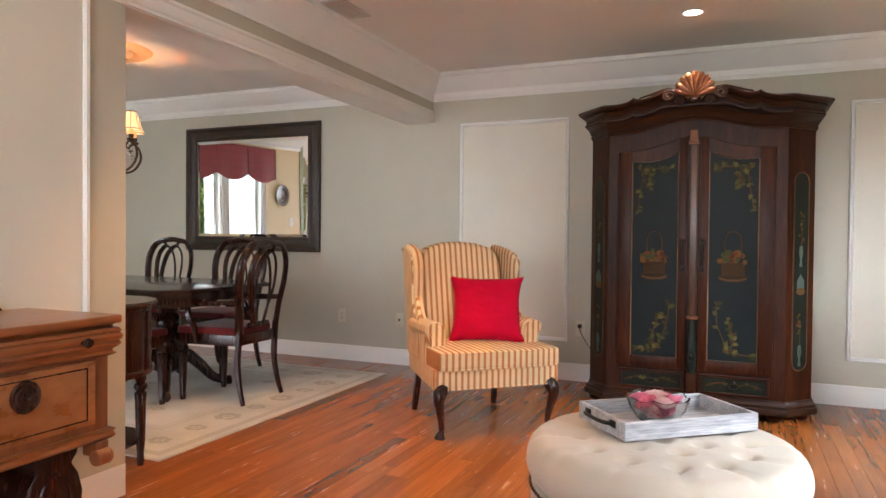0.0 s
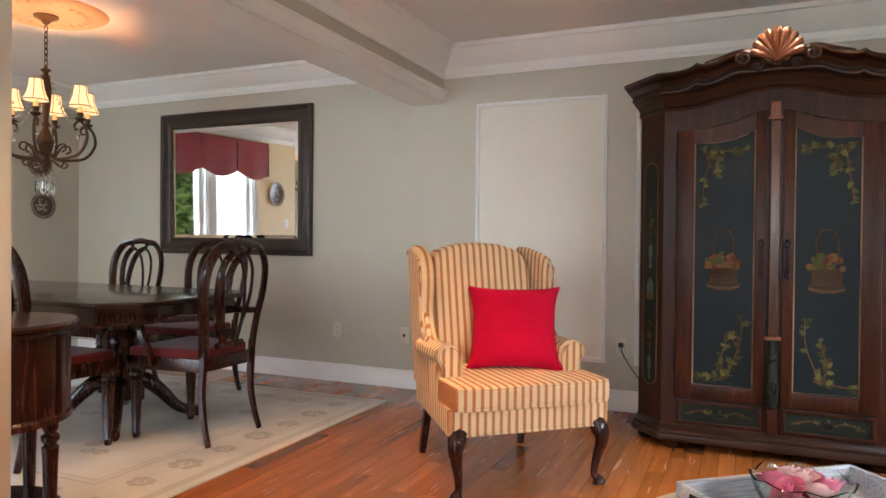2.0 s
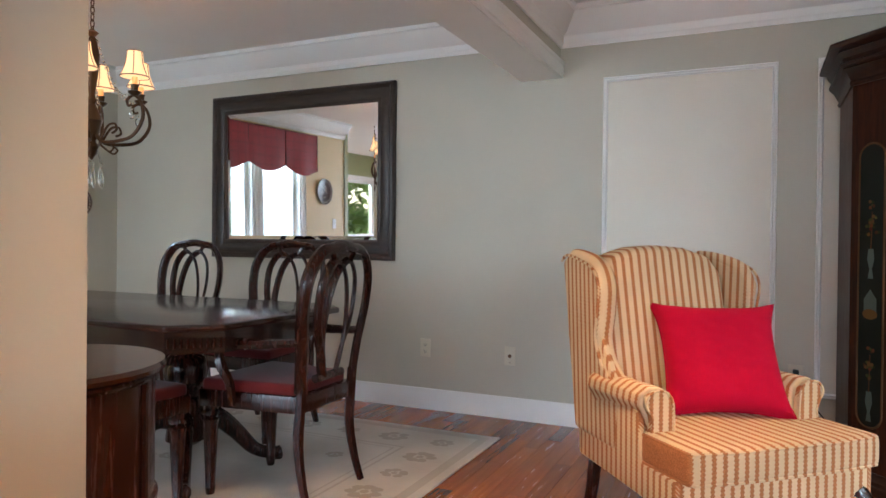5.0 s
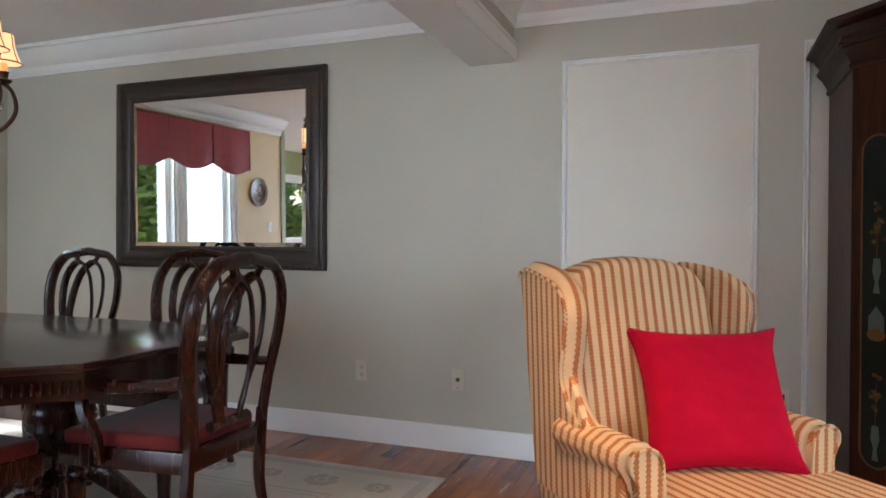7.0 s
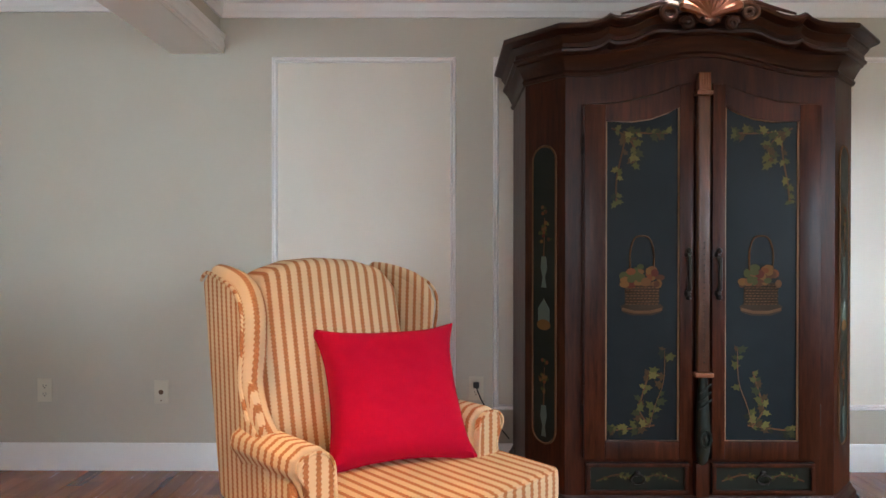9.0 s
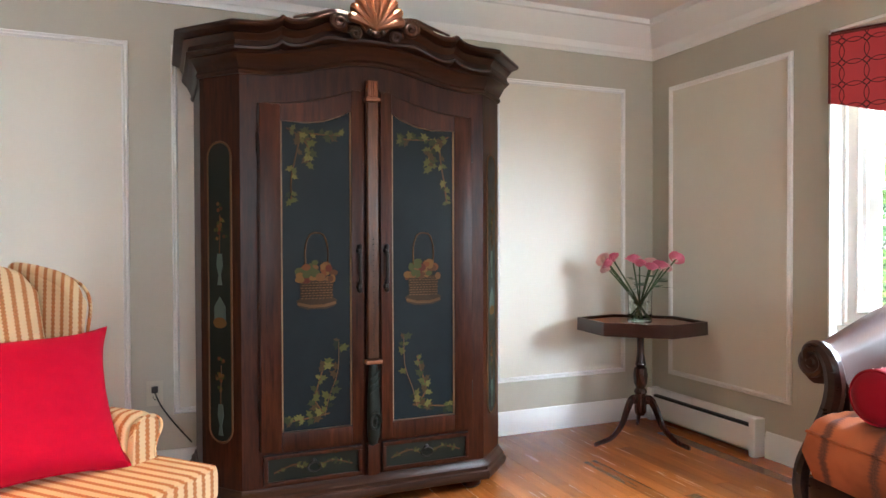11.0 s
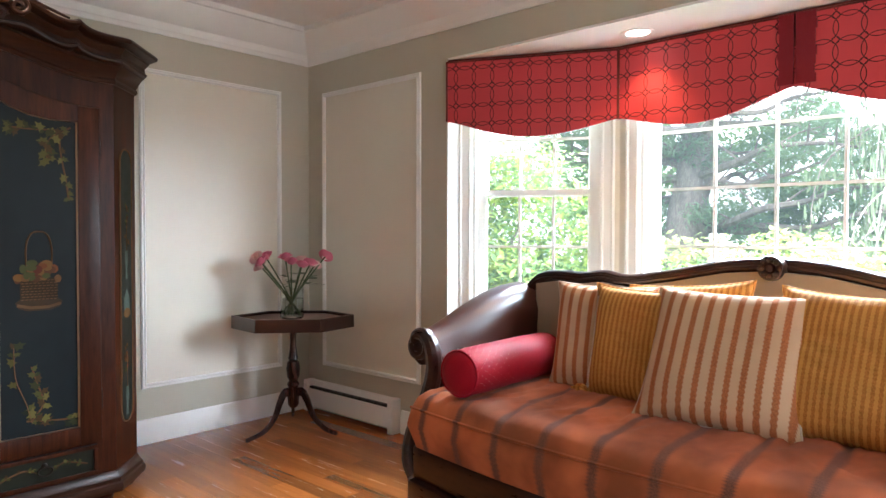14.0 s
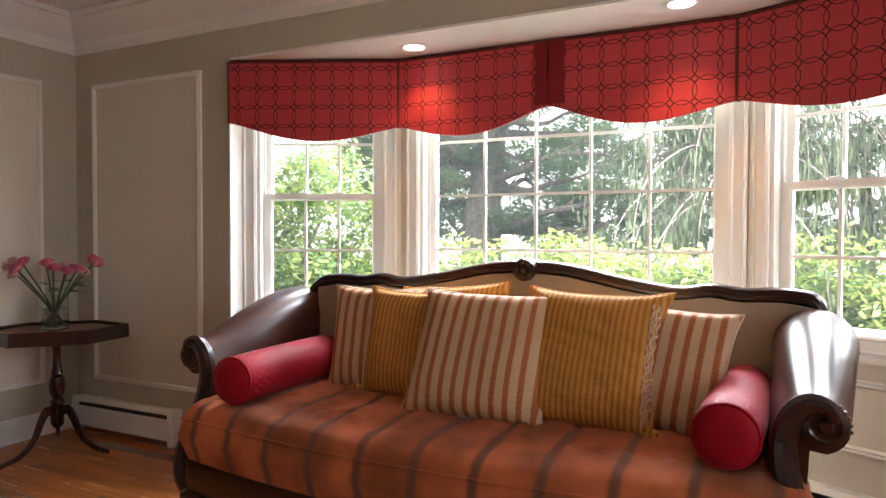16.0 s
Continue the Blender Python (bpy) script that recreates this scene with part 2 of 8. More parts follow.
M["burl"] = wood("figured_cherry_veneer", (0.24, 0.075, 0.022), (0.50, 0.19, 0.06), 0.28, (2, 1.2, 2.5), 0.4, scale=6)
M["leather"] = paint("brown_leather", (0.050, 0.015, 0.009), 0.31, 0.25, 110, 0.0003, strength=0.07)
M["sofawood"] = wood("sofa_frame_wood", (0.012, 0.0042, 0.0026), (0.045, 0.014, 0.008), 0.3, (1, 6, 6), 0.3)
M["seat"] = stripes("rust_seat_cloth", 0, 0.19, (0.39, 0.108, 0.038), (0.16, 0.060, 0.038), 0.16, bead=0.012, worn=0.38)
M["seat"].node_tree.nodes["Principled BSDF"].inputs["Sheen Weight"].default_value = 0.08
M["backcloth"] = cloth("taupe_cloth", (0.30, 0.235, 0.175))
M["chairx"] = stripes("striped_chair_cloth", 0, 0.036, (0.68, 0.51, 0.30), (0.42, 0.165, 0.058), 0.40)
M["chairy"] = stripes("striped_chair_cloth_side", 1, 0.036, (0.68, 0.51, 0.30), (0.42, 0.165, 0.058), 0.40)
M["chairy_l"] = stripes("striped_chair_cloth_wing", 1, 0.036, (0.68, 0.51, 0.30), (0.42, 0.165, 0.058), 0.40, skew=-1.0)
M["chairy_r"] = stripes("striped_chair_cloth_far_wing", 1, 0.036, (0.68, 0.51, 0.30), (0.42, 0.165, 0.058), 0.40, skew=-1.0)
M["pstripe"] = stripes("striped_pillow_cloth", 0, 0.046, (0.58, 0.40, 0.25), (0.38, 0.135, 0.05), 0.40, bead=0.028)
M["gold"] = stripes("ribbed_gold_cloth", 0, 0.020, (0.60, 0.30, 0.07), (0.42, 0.175, 0.036), 0.5, 0.003)
M["fringe"] = cloth("pale_pillow_edging", (0.62, 0.50, 0.38))
M["red"] = cloth("crimson_cloth", (0.44, 0.003, 0.027), sheen=0.02)
M["bolster"] = cloth("crimson_bolster_cloth", (0.30, 0.003, 0.015), 400, 0.6, sheen=0.05)
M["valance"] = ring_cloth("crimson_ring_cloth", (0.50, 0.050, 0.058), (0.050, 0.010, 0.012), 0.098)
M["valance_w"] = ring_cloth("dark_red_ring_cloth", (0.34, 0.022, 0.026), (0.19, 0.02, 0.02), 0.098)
# the valance's red darkened, so the pleat's shade is in the colour
M["pleat"] = cloth("shaded_pleat_cloth", (0.19, 0.015, 0.022), sheen=0.02)
M["linen"] = cloth("cream_linen", (0.47, 0.41, 0.335))
M["dseat"] = cloth("wine_seat_cloth", (0.115, 0.011, 0.012), 90, 0.8, 0.55)
M["rug"] = cloth("pale_rug", (0.52, 0.49, 0.43), 120, 0.95, 0.20)
M["rugband"] = cloth("rug_border_line", (0.42, 0.385, 0.325), 120, 0.95, 0.16)
M["rugflower"] = cloth("rug_flower", (0.37, 0.335, 0.275), 120, 0.95, 0.2)
M["whitewash"] = wood("whitewashed_wood", (0.20, 0.20, 0.22), (0.72, 0.72, 0.74), 0.6, (0.8, 12, 12), scale=12)
M["nail"] = paint("bronze_nail", (0.16, 0.09, 0.05), 0.4, 0.1, 40, 0.0004, 0.8)
M["clear"] = glass_mat("clean_window_glass")
M["glass"] = glass_mat("window_glass")
# a pale layer mixed into the panes stands in for the camera's veiling glare
gt = M["glass"].node_tree
glare, veil = gt.nodes.new("ShaderNodeBsdfTranslucent"), gt.nodes.new("ShaderNodeMixShader")
glare.inputs[0].default_value, veil.inputs[0].default_value = (0.86, 0.95, 1.0, 1), 0.011
clear = gt.nodes["Material Output"].inputs[0].links[0].from_socket
gt.links.new(clear, veil.inputs[1])
gt.links.new(glare.outputs[0], veil.inputs[2])
gt.links.new(veil.outputs[0], gt.nodes["Material Output"].inputs[0])
M["crystal"] = glass_mat("crystal_glass", (0.90, 0.94, 0.93), 0.02, False)
M["water"] = glass_mat("vase_water", (0.80, 0.84, 0.80), 0.0, False)
M["water"].node_tree.nodes["Principled BSDF"].inputs["IOR"].default_value = 1.33
M["rose"] = paint("rose_petal", (0.74, 0.19, 0.28), 0.6, 0.3, 50)
M["rosepale"] = paint("pale_rose_petal", (0.82, 0.52, 0.48), 0.6, 0.2, 50)
M["stem"] = paint("flower_stem", (0.05, 0.085, 0.025), 0.5, 0.3)
M["mirror"] = paint("mirror_silver", (0.92, 0.92, 0.92), 0.02, 0.0, 10, 0.0, 1.0, 0.0)
M["frame"] = wood("blackened_frame_wood", (0.022, 0.014, 0.010), (0.06, 0.038, 0.026), 0.42, (0.8, 6, 6))
M["plastic"] = paint("almond_plastic", (0.62, 0.58, 0.46), 0.4, 0.03)
M["black"] = paint("black_rubber", (0.012, 0.012, 0.012), 0.5, 0.1)
M["shade"] = glow("lit_lampshade", (1.0, 0.60, 0.27), 0.44)
M["candle"] = glow("lit_candle_sleeve", (1.0, 0.45, 0.14), 0.2)
M["bulb"] = glow("lit_downlight_lens", (1.0, 0.93, 0.80), 3.0)
M["plaster"] = paint("plaster_medallion", (0.56, 0.36, 0.22), 0.6, 0.15, 30, 0.002)
M["china"] = paint("plate_china", (0.44, 0.37, 0.31), 0.25, 0.3, 24)
M["chinadark"] = paint("dark_red_trim_and_fold_shade", (0.15, 0.035, 0.03), 0.3, 0.4, 24)
M["platebrown"] = paint("plate_brown_glaze", (0.085, 0.045, 0.032), 0.3, 0.4, 24)
M["grass"] = paint("lawn", (0.07, 0.13, 0.03), 0.9, 0.4, 12, 0.02)
M["bark"] = wood("pine_bark", (0.14, 0.115, 0.10), (0.34, 0.29, 0.25), 0.9, (5, 5, 1))


def foliage(name, colour):
    """Leaf that lets part of the light through."""
    m = paint(name, colour, 0.55, 0.4, 8)
    nt = m.node_tree
    p, out = nt.nodes["Principled BSDF"], nt.nodes["Material Output"]
    tr, mix = nt.nodes.new("ShaderNodeBsdfTranslucent"), nt.nodes.new("ShaderNodeMixShader")
    tr.inputs[0].default_value = (*shade(colour, 1.5), 1)
    mix.inputs[0].default_value = 0.45
    nt.links.new(p.outputs[0], mix.inputs[1])
    nt.links.new(tr.outputs[0], mix.inputs[2])
    nt.links.new(mix.outputs[0], out.inputs[0])
    return m


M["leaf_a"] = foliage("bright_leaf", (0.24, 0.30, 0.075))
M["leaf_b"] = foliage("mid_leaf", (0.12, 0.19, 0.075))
M["needle"] = foliage("pine_needle", (0.15, 0.23, 0.13))
M["needle_pale"] = foliage("weeping_needle", (0.17, 0.21, 0.12))
M["haze"] = glow("bright_haze", (0.93, 0.97, 1.0), 0.30)
M["haze_east"] = glow("bright_haze_east", (0.95, 0.98, 1.0), 0.62)
for k, v in (("panel_black", 0.14), ("panel_green", 0.14), ("armoire", 0.19), ("armoire_x", 0.28), ("leafpaint", 0.1), ("stempaint", 0.1), ("basketpaint", 0.1), ("basketshade", 0.1), ("fruitpaint", 0.1), ("vasepaint", 0.12), ("mahogany", 0.32), ("red", 0.08), ("bolster", 0.15), ("leather", 0.42), ("sofawood", 0.35), ("china", 0.12), ("chinadark", 0.12)):
    M[k].node_tree.nodes["Principled BSDF"].inputs["Specular IOR Level"].default_value = v


def by_island(key, tones):
    """Each painted stroke takes a tone of its own."""
    nt = M[key].node_tree
    geo = nt.nodes.new("ShaderNodeNewGeometry")
    r = nt.nodes.new("ShaderNodeValToRGB")
    r.color_ramp.interpolation = "CONSTANT"
    while len(r.color_ramp.elements) < len(tones):
        r.color_ramp.elements.new(0.5)
    for i, (e, c) in enumerate(zip(r.color_ramp.elements, tones)):
        e.position, e.color = i / len(tones), (*c, 1)
    nt.links.new(geo.outputs["Random Per Island"], r.inputs[0])
    nt.links.new(r.outputs[0], nt.nodes["Principled BSDF"].inputs["Base Color"])


by_island("leafpaint", [(0.020, 0.024, 0.014), (0.065, 0.066, 0.020), (0.034, 0.040, 0.017), (0.115, 0.105, 0.030), (0.055, 0.034, 0.016), (0.074, 0.070, 0.022)])
by_island("fruitpaint", [(0.13, 0.045, 0.018), (0.14, 0.072, 0.024), (0.055, 0.060, 0.022), (0.085, 0.022, 0.016), (0.12, 0.060, 0.024), (0.075, 0.034, 0.018)])
M["steel"] = paint("vent_metal", (0.60, 0.57, 0.52), 0.45, 0.04)
M["oak"] = wood("oak_strip", (0.29, 0.086, 0.018), (0.42, 0.145, 0.034), 0.24, (7, 0.45, 7), 0.15, 1.0, 7)


def oak_tones():
    """Each strip of the floor gets its own tone."""
    nt = M["oak"].node_tree
    p = nt.nodes["Principled BSDF"]
    src = p.inputs["Base Color"].links[0].from_socket
    oi = nt.nodes.new("ShaderNodeObjectInfo")
    geo = nt.nodes.new("ShaderNodeNewGeometry")
    tot = node(nt, "ShaderNodeMath", op="ADD")
    nt.links.new(oi.outputs["Random"], tot.inputs[0])
    nt.links.new(geo.outputs["Random Per Island"], tot.inputs[1])
    fr = node(nt, "ShaderNodeMath", op="FRACT")
    nt.links.new(tot.outputs[0], fr.inputs[0])
    tone = ramp(nt, fr.outputs[0], [(0.0, (0.50, 0.50, 0.52)), (0.07, (0.68, 0.66, 0.66)), (0.14, (0.88, 0.86, 0.84)), (0.75, (1.04, 1.0, 0.95)), (1.0, (1.2, 1.18, 1.12))])
    mul = nt.nodes.new("ShaderNodeVectorMath")
    mul.operation = "MULTIPLY"
    nt.links.new(src, mul.inputs[0])
    nt.links.new(tone, mul.inputs[1])
    nt.links.new(mul.outputs[0], p.inputs["Base Color"])


oak_tones()


# ---- mesh helpers ----
def faces_of(bm, vs, quads):
    for q in quads:
        try:
            bm.faces.new([vs[i] for i in q])
        except ValueError:
            pass


def box(bm, x0, x1, y0, y1, z0, z1, bevel=0.0, seg=2):
    b = bmesh.new() if bevel else bm
    vs = [b.verts.new((x, y, z)) for z in (z0, z1) for x, y in ((x0, y0), (x1, y0), (x1, y1), (x0, y1))]
    faces_of(b, vs, ((3, 2, 1, 0), (4, 5, 6, 7), (0, 1, 5, 4), (1, 2, 6, 5), (2, 3, 7, 6), (3, 0, 4, 7)))
    if bevel:
        bmesh.ops.bevel(b, geom=b.edges[:], offset=bevel, segments=seg, profile=0.6, affect="EDGES")
        merge(bm, b)
    return bm


def merge(bm, other, m=None):
    if m is not None:
        bmesh.ops.transform(other, matrix=m, verts=other.verts[:])
    tmp = bpy.data.meshes.new("tmp")
    other.to_mesh(tmp)
    other.free()
    bm.from_mesh(tmp)
    bpy.data.meshes.remove(tmp)
    return bm


def prism(bm, pts, axis, a, b, bevel=0.0, seg=2):
    """A polygon, given in the two other axes in order, drawn out along an axis from a to b."""
    t = bmesh.new()

    def at(p, v):
        c = list(p)
        c.insert(axis, v)
        return c

    lo, hi = [t.verts.new(at(p, a)) for p in pts], [t.verts.new(at(p, b)) for p in pts]
    n = len(pts)
    t.faces.new(lo)
    t.faces.new(hi[::-1])
    for i in range(n):
        t.faces.new((lo[i], hi[i], hi[(i + 1) % n], lo[(i + 1) % n]))
    bmesh.ops.recalc_face_normals(t, faces=t.faces[:])
    if bevel:
        sharp = [e for e in t.edges if len(e.link_faces) == 2 and e.calc_face_angle(0) > 0.6]
        bmesh.ops.bevel(t, geom=sharp, offset=bevel, segments=seg, profile=0.6, affect="EDGES")
    return merge(bm, t)


def lathe(bm, prof, seg=20, m=None):
    """A profile of (radius, height) turned round z."""
    t = bmesh.new()
    rings = []
    for r, z in prof:
        if r < 1e-5:
            rings.append([t.verts.new((0, 0, z))])
        else:
            rings.append([t.verts.new((r * math.cos(2 * math.pi * i / seg), r * math.sin(2 * math.pi * i / seg), z)) for i in range(seg)])
    for a, b in zip(rings, rings[1:]):
        for i in range(seg):
            j = (i + 1) % seg
            if len(a) == 1 and len(b) == 1:
                continue
            if len(a) == 1:
                t.faces.new((a[0], b[j], b[i]))
            elif len(b) == 1:
                t.faces.new((a[i], a[j], b[0]))
            else:
                t.faces.new((a[i], a[j], b[j], b[i]))
    for ring, rev in ((rings[0], True), (rings[-1], False)):
        if len(ring) > 1:
            t.faces.new(ring[::-1] if rev else ring)
    bmesh.ops.recalc_face_normals(t, faces=t.faces[:])
    return merge(bm, t, m)


def tube(bm, pts, r, seg=8, closed=False, flat=1.0):
    """A round bar along points; r is one radius or one for each point."""
    t = bmesh.new()
    pts = [Vector(p) for p in pts]
    n = len(pts)
    rs = r if isinstance(r, (list, tuple)) else [r] * n
    up, rings = None, []
    for i, p in enumerate(pts):
        if closed:
            d = pts[(i + 1) % n] - pts[i - 1]
        else:
            d = pts[min(i + 1, n - 1)] - pts[max(i - 1, 0)]
        d.normalize()
        if up is None:
            up = d.orthogonal().normalized()
            if abs(d.z) < 0.9:
                up = (Vector((0, 0, 1)) - d * d.z).normalized()
        up = (up - d * up.dot(d)).normalized()
        side = d.cross(up)
        rings.append([t.verts.new(p + (up * math.cos(2 * math.pi * k / seg) + side * math.sin(2 * math.pi * k / seg) * flat) * rs[i]) for k in range(seg)])
    pairs = list(zip(rings, rings[1:])) + ([(rings[-1], rings[0])] if closed else [])
    for a, b in pairs:
        for k in range(seg):
            t.faces.new((a[k], a[(k + 1) % seg], b[(k + 1) % seg], b[k]))
    if not closed:
        t.faces.new(rings[0][::-1])
        t.faces.new(rings[-1])
    bmesh.ops.recalc_face_normals(t, faces=t.faces[:])
    return merge(bm, t)


def smooth_path(pts, n=24, closed=False):
    """Points of a smooth curve through the points given."""
    pts = [Vector(p) for p in pts]
    out, k = [], len(pts)
    spans = k if closed else k - 1
    for i in range(n + (0 if closed else 1)):
        u = i * spans / n
        j = min(int(u), spans - 1)
        f = u - j
        if closed:
            p0, p1, p2, p3 = (pts[(j + d) % k] for d in (-1, 0, 1, 2))
        else:
            p0, p1, p2, p3 = (pts[max(0, min(k - 1, j + d))] for d in (-1, 0, 1, 2))
        out.append(0.5 * ((2 * p1) + (p2 - p0) * f + (2 * p0 - 5 * p1 + 4 * p2 - p3) * f * f + (3 * p1 - p0 - 3 * p2 + p3) * f ** 3))
    return out


def moulding(bm, path, prof, closed=False, lift=None):
    """A profile of (out, up) carried along a flat path of (x, y, z), mitred; out is to the right of the way."""
    n = len(path)
    rings = []
    for i, p in enumerate(path):
        p = Vector(p)
        dirs = []
        if closed or i > 0:
            dirs.append((p - Vector(path[i - 1])).to_2d().normalized())
        if closed or i < n - 1:
            dirs.append((Vector(path[(i + 1) % n]) - p).to_2d().normalized())
        nor = [Vector((d.y, -d.x)) for d in dirs]
        mid = (nor[0] + nor[-1]).normalized()
        mid = mid / max(0.3, mid.dot(nor[0]))
        up = lift[i] if lift else 0
        rings.append([bm.verts.new((p.x + mid.x * o, p.y + mid.y * o, p.z + u + up)) for o, u in prof])
    pairs = list(zip(rings, rings[1:])) + ([(rings[-1], rings[0])] if closed else [])
    k = len(prof)
    fs = []
    for a, b in pairs:
        for j in range(k):
            fs.append(bm.faces.new((a[j], a[(j + 1) % k], b[(j + 1) % k], b[j])))
    if not closed:
        fs.append(bm.faces.new(rings[0][::-1]))
        fs.append(bm.faces.new(rings[-1]))
    bmesh.ops.recalc_face_normals(bm, faces=bm.faces[:])
    return bm


def picture_frame(bm, x0, x1, z0, z1, prof, flip=1):
    """A mitred frame in the xz plane; prof of (inward, proud), proud towards -y."""
    rings = []
    for cx, cz, sx, sz in ((x0, z0, 1, 1), (x1, z0, -1, 1), (x1, z1, -1, -1), (x0, z1, 1, -1)):
        rings.append([bm.verts.new((cx + sx * a, -b * flip, cz + sz * a)) for a, b in prof])
    k = len(prof)
    for i in range(4):
        a, b = rings[i], rings[(i + 1) % 4]
        for j in range(k):
            bm.faces.new((a[j], a[(j + 1) % k], b[(j + 1) % k], b[j]))
    bmesh.ops.recalc_face_normals(bm, faces=bm.faces[:])
    return bm


def ball(bm, c, r, seg=10, scale=(1, 1, 1), turn=None):
    t = bmesh.new()
    bmesh.ops.create_uvsphere(t, u_segments=seg, v_segments=max(6, seg // 2 + 1), radius=r)
    m = Matrix.Translation(c) @ (turn if turn is not None else Matrix.Identity(4)) @ Matrix.Diagonal((*scale, 1))
    return merge(bm, t, m)


def cushion(bm, w, h, t, n=18, pinch=0.06, sag=0.0, seed=0, crease=0.0, ears=()):
    """A stuffed pillow in the xz plane, standing on z = 0, with pointed corners and a soft belly."""
    tb = bmesh.new()
    grids = []
    for side in (-1, 1):
        g = []
        for j in range(n + 1):
            row = []
            for i in range(n + 1):
                u, v = 2 * i / n - 1, 2 * j / n - 1
                fat = ((1 - u ** 4) * (1 - v ** 4)) ** 0.5
                inx, inz = 1 - pinch * (1 - v * v) * abs(u) ** 3, 1 - pinch * (1 - u * u) * abs(v) ** 3
                wob = 0.12 * noise.noise(Vector((u * 1.8 + seed, v * 1.8, side * 0.5)))
                z = (v * inz + 1) * h / 2
                if crease:
                    fold = noise.noise(Vector((u * 2.1 + seed * 3, v * 5.5 + u * 2.5, side + seed)))
                    edge_near = min(1.0, 3.0 * (1 - abs(u)) * (1 - abs(v)) + 0.12)
                    wob += crease / t * 2 * (1 - 2 * abs(fold)) * edge_near * (0.5 + 0.5 * max(abs(u), abs(v)) ** 2)
                du = dv = 0.0
                for cu, cv, reach in ears:
                    pull = max(0.0, u * cu) ** 5 * max(0.0, v * cv) ** 5
                    du, dv = du + cu * reach * pull, dv + cv * reach * 0.55 * pull
                z += dv
                row.append(tb.verts.new((u * inx * w / 2 + du, side * (0.004 + t / 2 * fat * (1 + wob)) , z - sag * (1 - u * u) * (v + 1) / 2 * h * 0.1)))
            g.append(row)
        grids.append(g)
    for s, g in enumerate(grids):
        for j in range(n):
            for i in range(n):
                q = (g[j][i], g[j][i + 1], g[j + 1][i + 1], g[j + 1][i])
                tb.faces.new(q if s == 0 else q[::-1])
    a, b = grids
    rim = [(0, i) for i in range(n)] + [(i, n) for i in range(n)] + [(n, n - i) for i in range(n)] + [(n - i, 0) for i in range(n)]
    for k, (j, i) in enumerate(rim):
        j2, i2 = rim[(k + 1) % len(rim)]
        tb.faces.new((a[j][i], b[j][i], b[j2][i2], a[j2][i2]))
    edge = [((a[j][i].co + b[j][i].co) / 2) for j, i in rim]
    bmesh.ops.recalc_face_normals(tb, faces=tb.faces[:])
    merge(bm, tb)
    return edge


def part(name, bm, mat, parent=None, label="", m=None, angle=35):
    """Links a bmesh as one mesh object under a thing or a part."""
    me = bpy.data.meshes.new(name)
    bm.to_mesh(me)
    bm.free()
    for p in me.polygons:
        p.use_smooth = True
    me.set_sharp_from_angle(angle=radians(angle))
    me.materials.append(M[mat])
    ob = new(name, me)
    if parent is not None:
        ob.parent = parent
    if m is not None:
        ob.matrix_basis = m
    if label:
        ob["label"] = label
    return ob


def thing(name, m, label, category, group="", kind=""):
    e = new(name)
    e.empty_display_size = 0.1
    e.matrix_basis = m
    return tagged(e, label, category, group, kind)


def structure(name, bm, mat, label, category):
    return tagged(part(name, bm, mat, None, label), "", category, "", "structure")


def piece(name, me, parent, m):
    ob = new(name, me)
    ob.parent = parent
    ob.matrix_basis = m
    return ob


def mesh_of(name, bm, mat):
    me = bpy.data.meshes.new(name)
    bm.to_mesh(me)
    bm.free()
    me.materials.append(M[mat])
    return me


# ---- the shell of the place ----
CEIL, BACK, EAST, WEST, SOUTH, FAR = 2.44, 6.0, 3.0, -4.83, -1.4, -6.55
BAY = [(3.0, 4.78), (3.10, 4.78), (3.452, 4.043), (3.452, 2.289), (3.10, 1.552), (3.0, 1.552)]


def wall_box(name, x0, x1, y0, y1, z0, z1, mat, label):
    return structure(name, box(bmesh.new(), x0, x1, y0, y1, z0, z1), mat, label, "wall")


wall_box("wall_north", WEST - 0.2, 3.6, BACK, BACK + 0.18, -0.3, 2.7, "wall", "smooth sage green painted back wall")
# the two openings in this unseen wall are added for the fill lamps
bm = bmesh.new()
for q in ((FAR - 0.2, -4.3, -0.3, 2.7), (-1.9, -0.5, -0.3, 2.7), (1.9, 3.6, -0.3, 2.7), (-4.3, -1.9, -0.3, 0.15), (-4.3, -1.9, 2.15, 2.7), (-0.5, 1.9, -0.3, 0.95), (-0.5, 1.9, 2.15, 2.7)):
    box(bm, q[0], q[1], SOUTH - 0.18, SOUTH, q[2], q[3])
structure("wall_south", bm, "wall", "plain sage painted wall behind the room", "wall")
ELL = [(FAR - 0.2, SOUTH), (3.18, SOUTH), (3.18, BACK), (WEST - 0.18, BACK), (WEST - 0.18, 2.5), (FAR - 0.2, 2.5)]
structure("ceiling", prism(bmesh.new(), ELL, 2, CEIL, CEIL + 0.2), "ceiling", "flat white painted plaster ceiling", "ceiling")
structure("subfloor", prism(bmesh.new(), [(3.8, y) if x > 3 else (x, y) for x, y in ELL], 2, -0.3, -0.022), "mahogany", "dark underlay beneath the oak strips", "floor")
# east wall with the bay's opening
bm = bmesh.new()
box(bm, EAST, EAST + 0.15, 4.78, BACK, -0.3, 2.7)
box(bm, EAST, EAST + 0.15, SOUTH, 1.552, -0.3, 2.7)
box(bm, EAST, EAST + 0.15, 1.552, 4.78, 2.075, 2.7)
structure("wall_east", bm, "wall", "sage painted wall round the bay window", "wall")
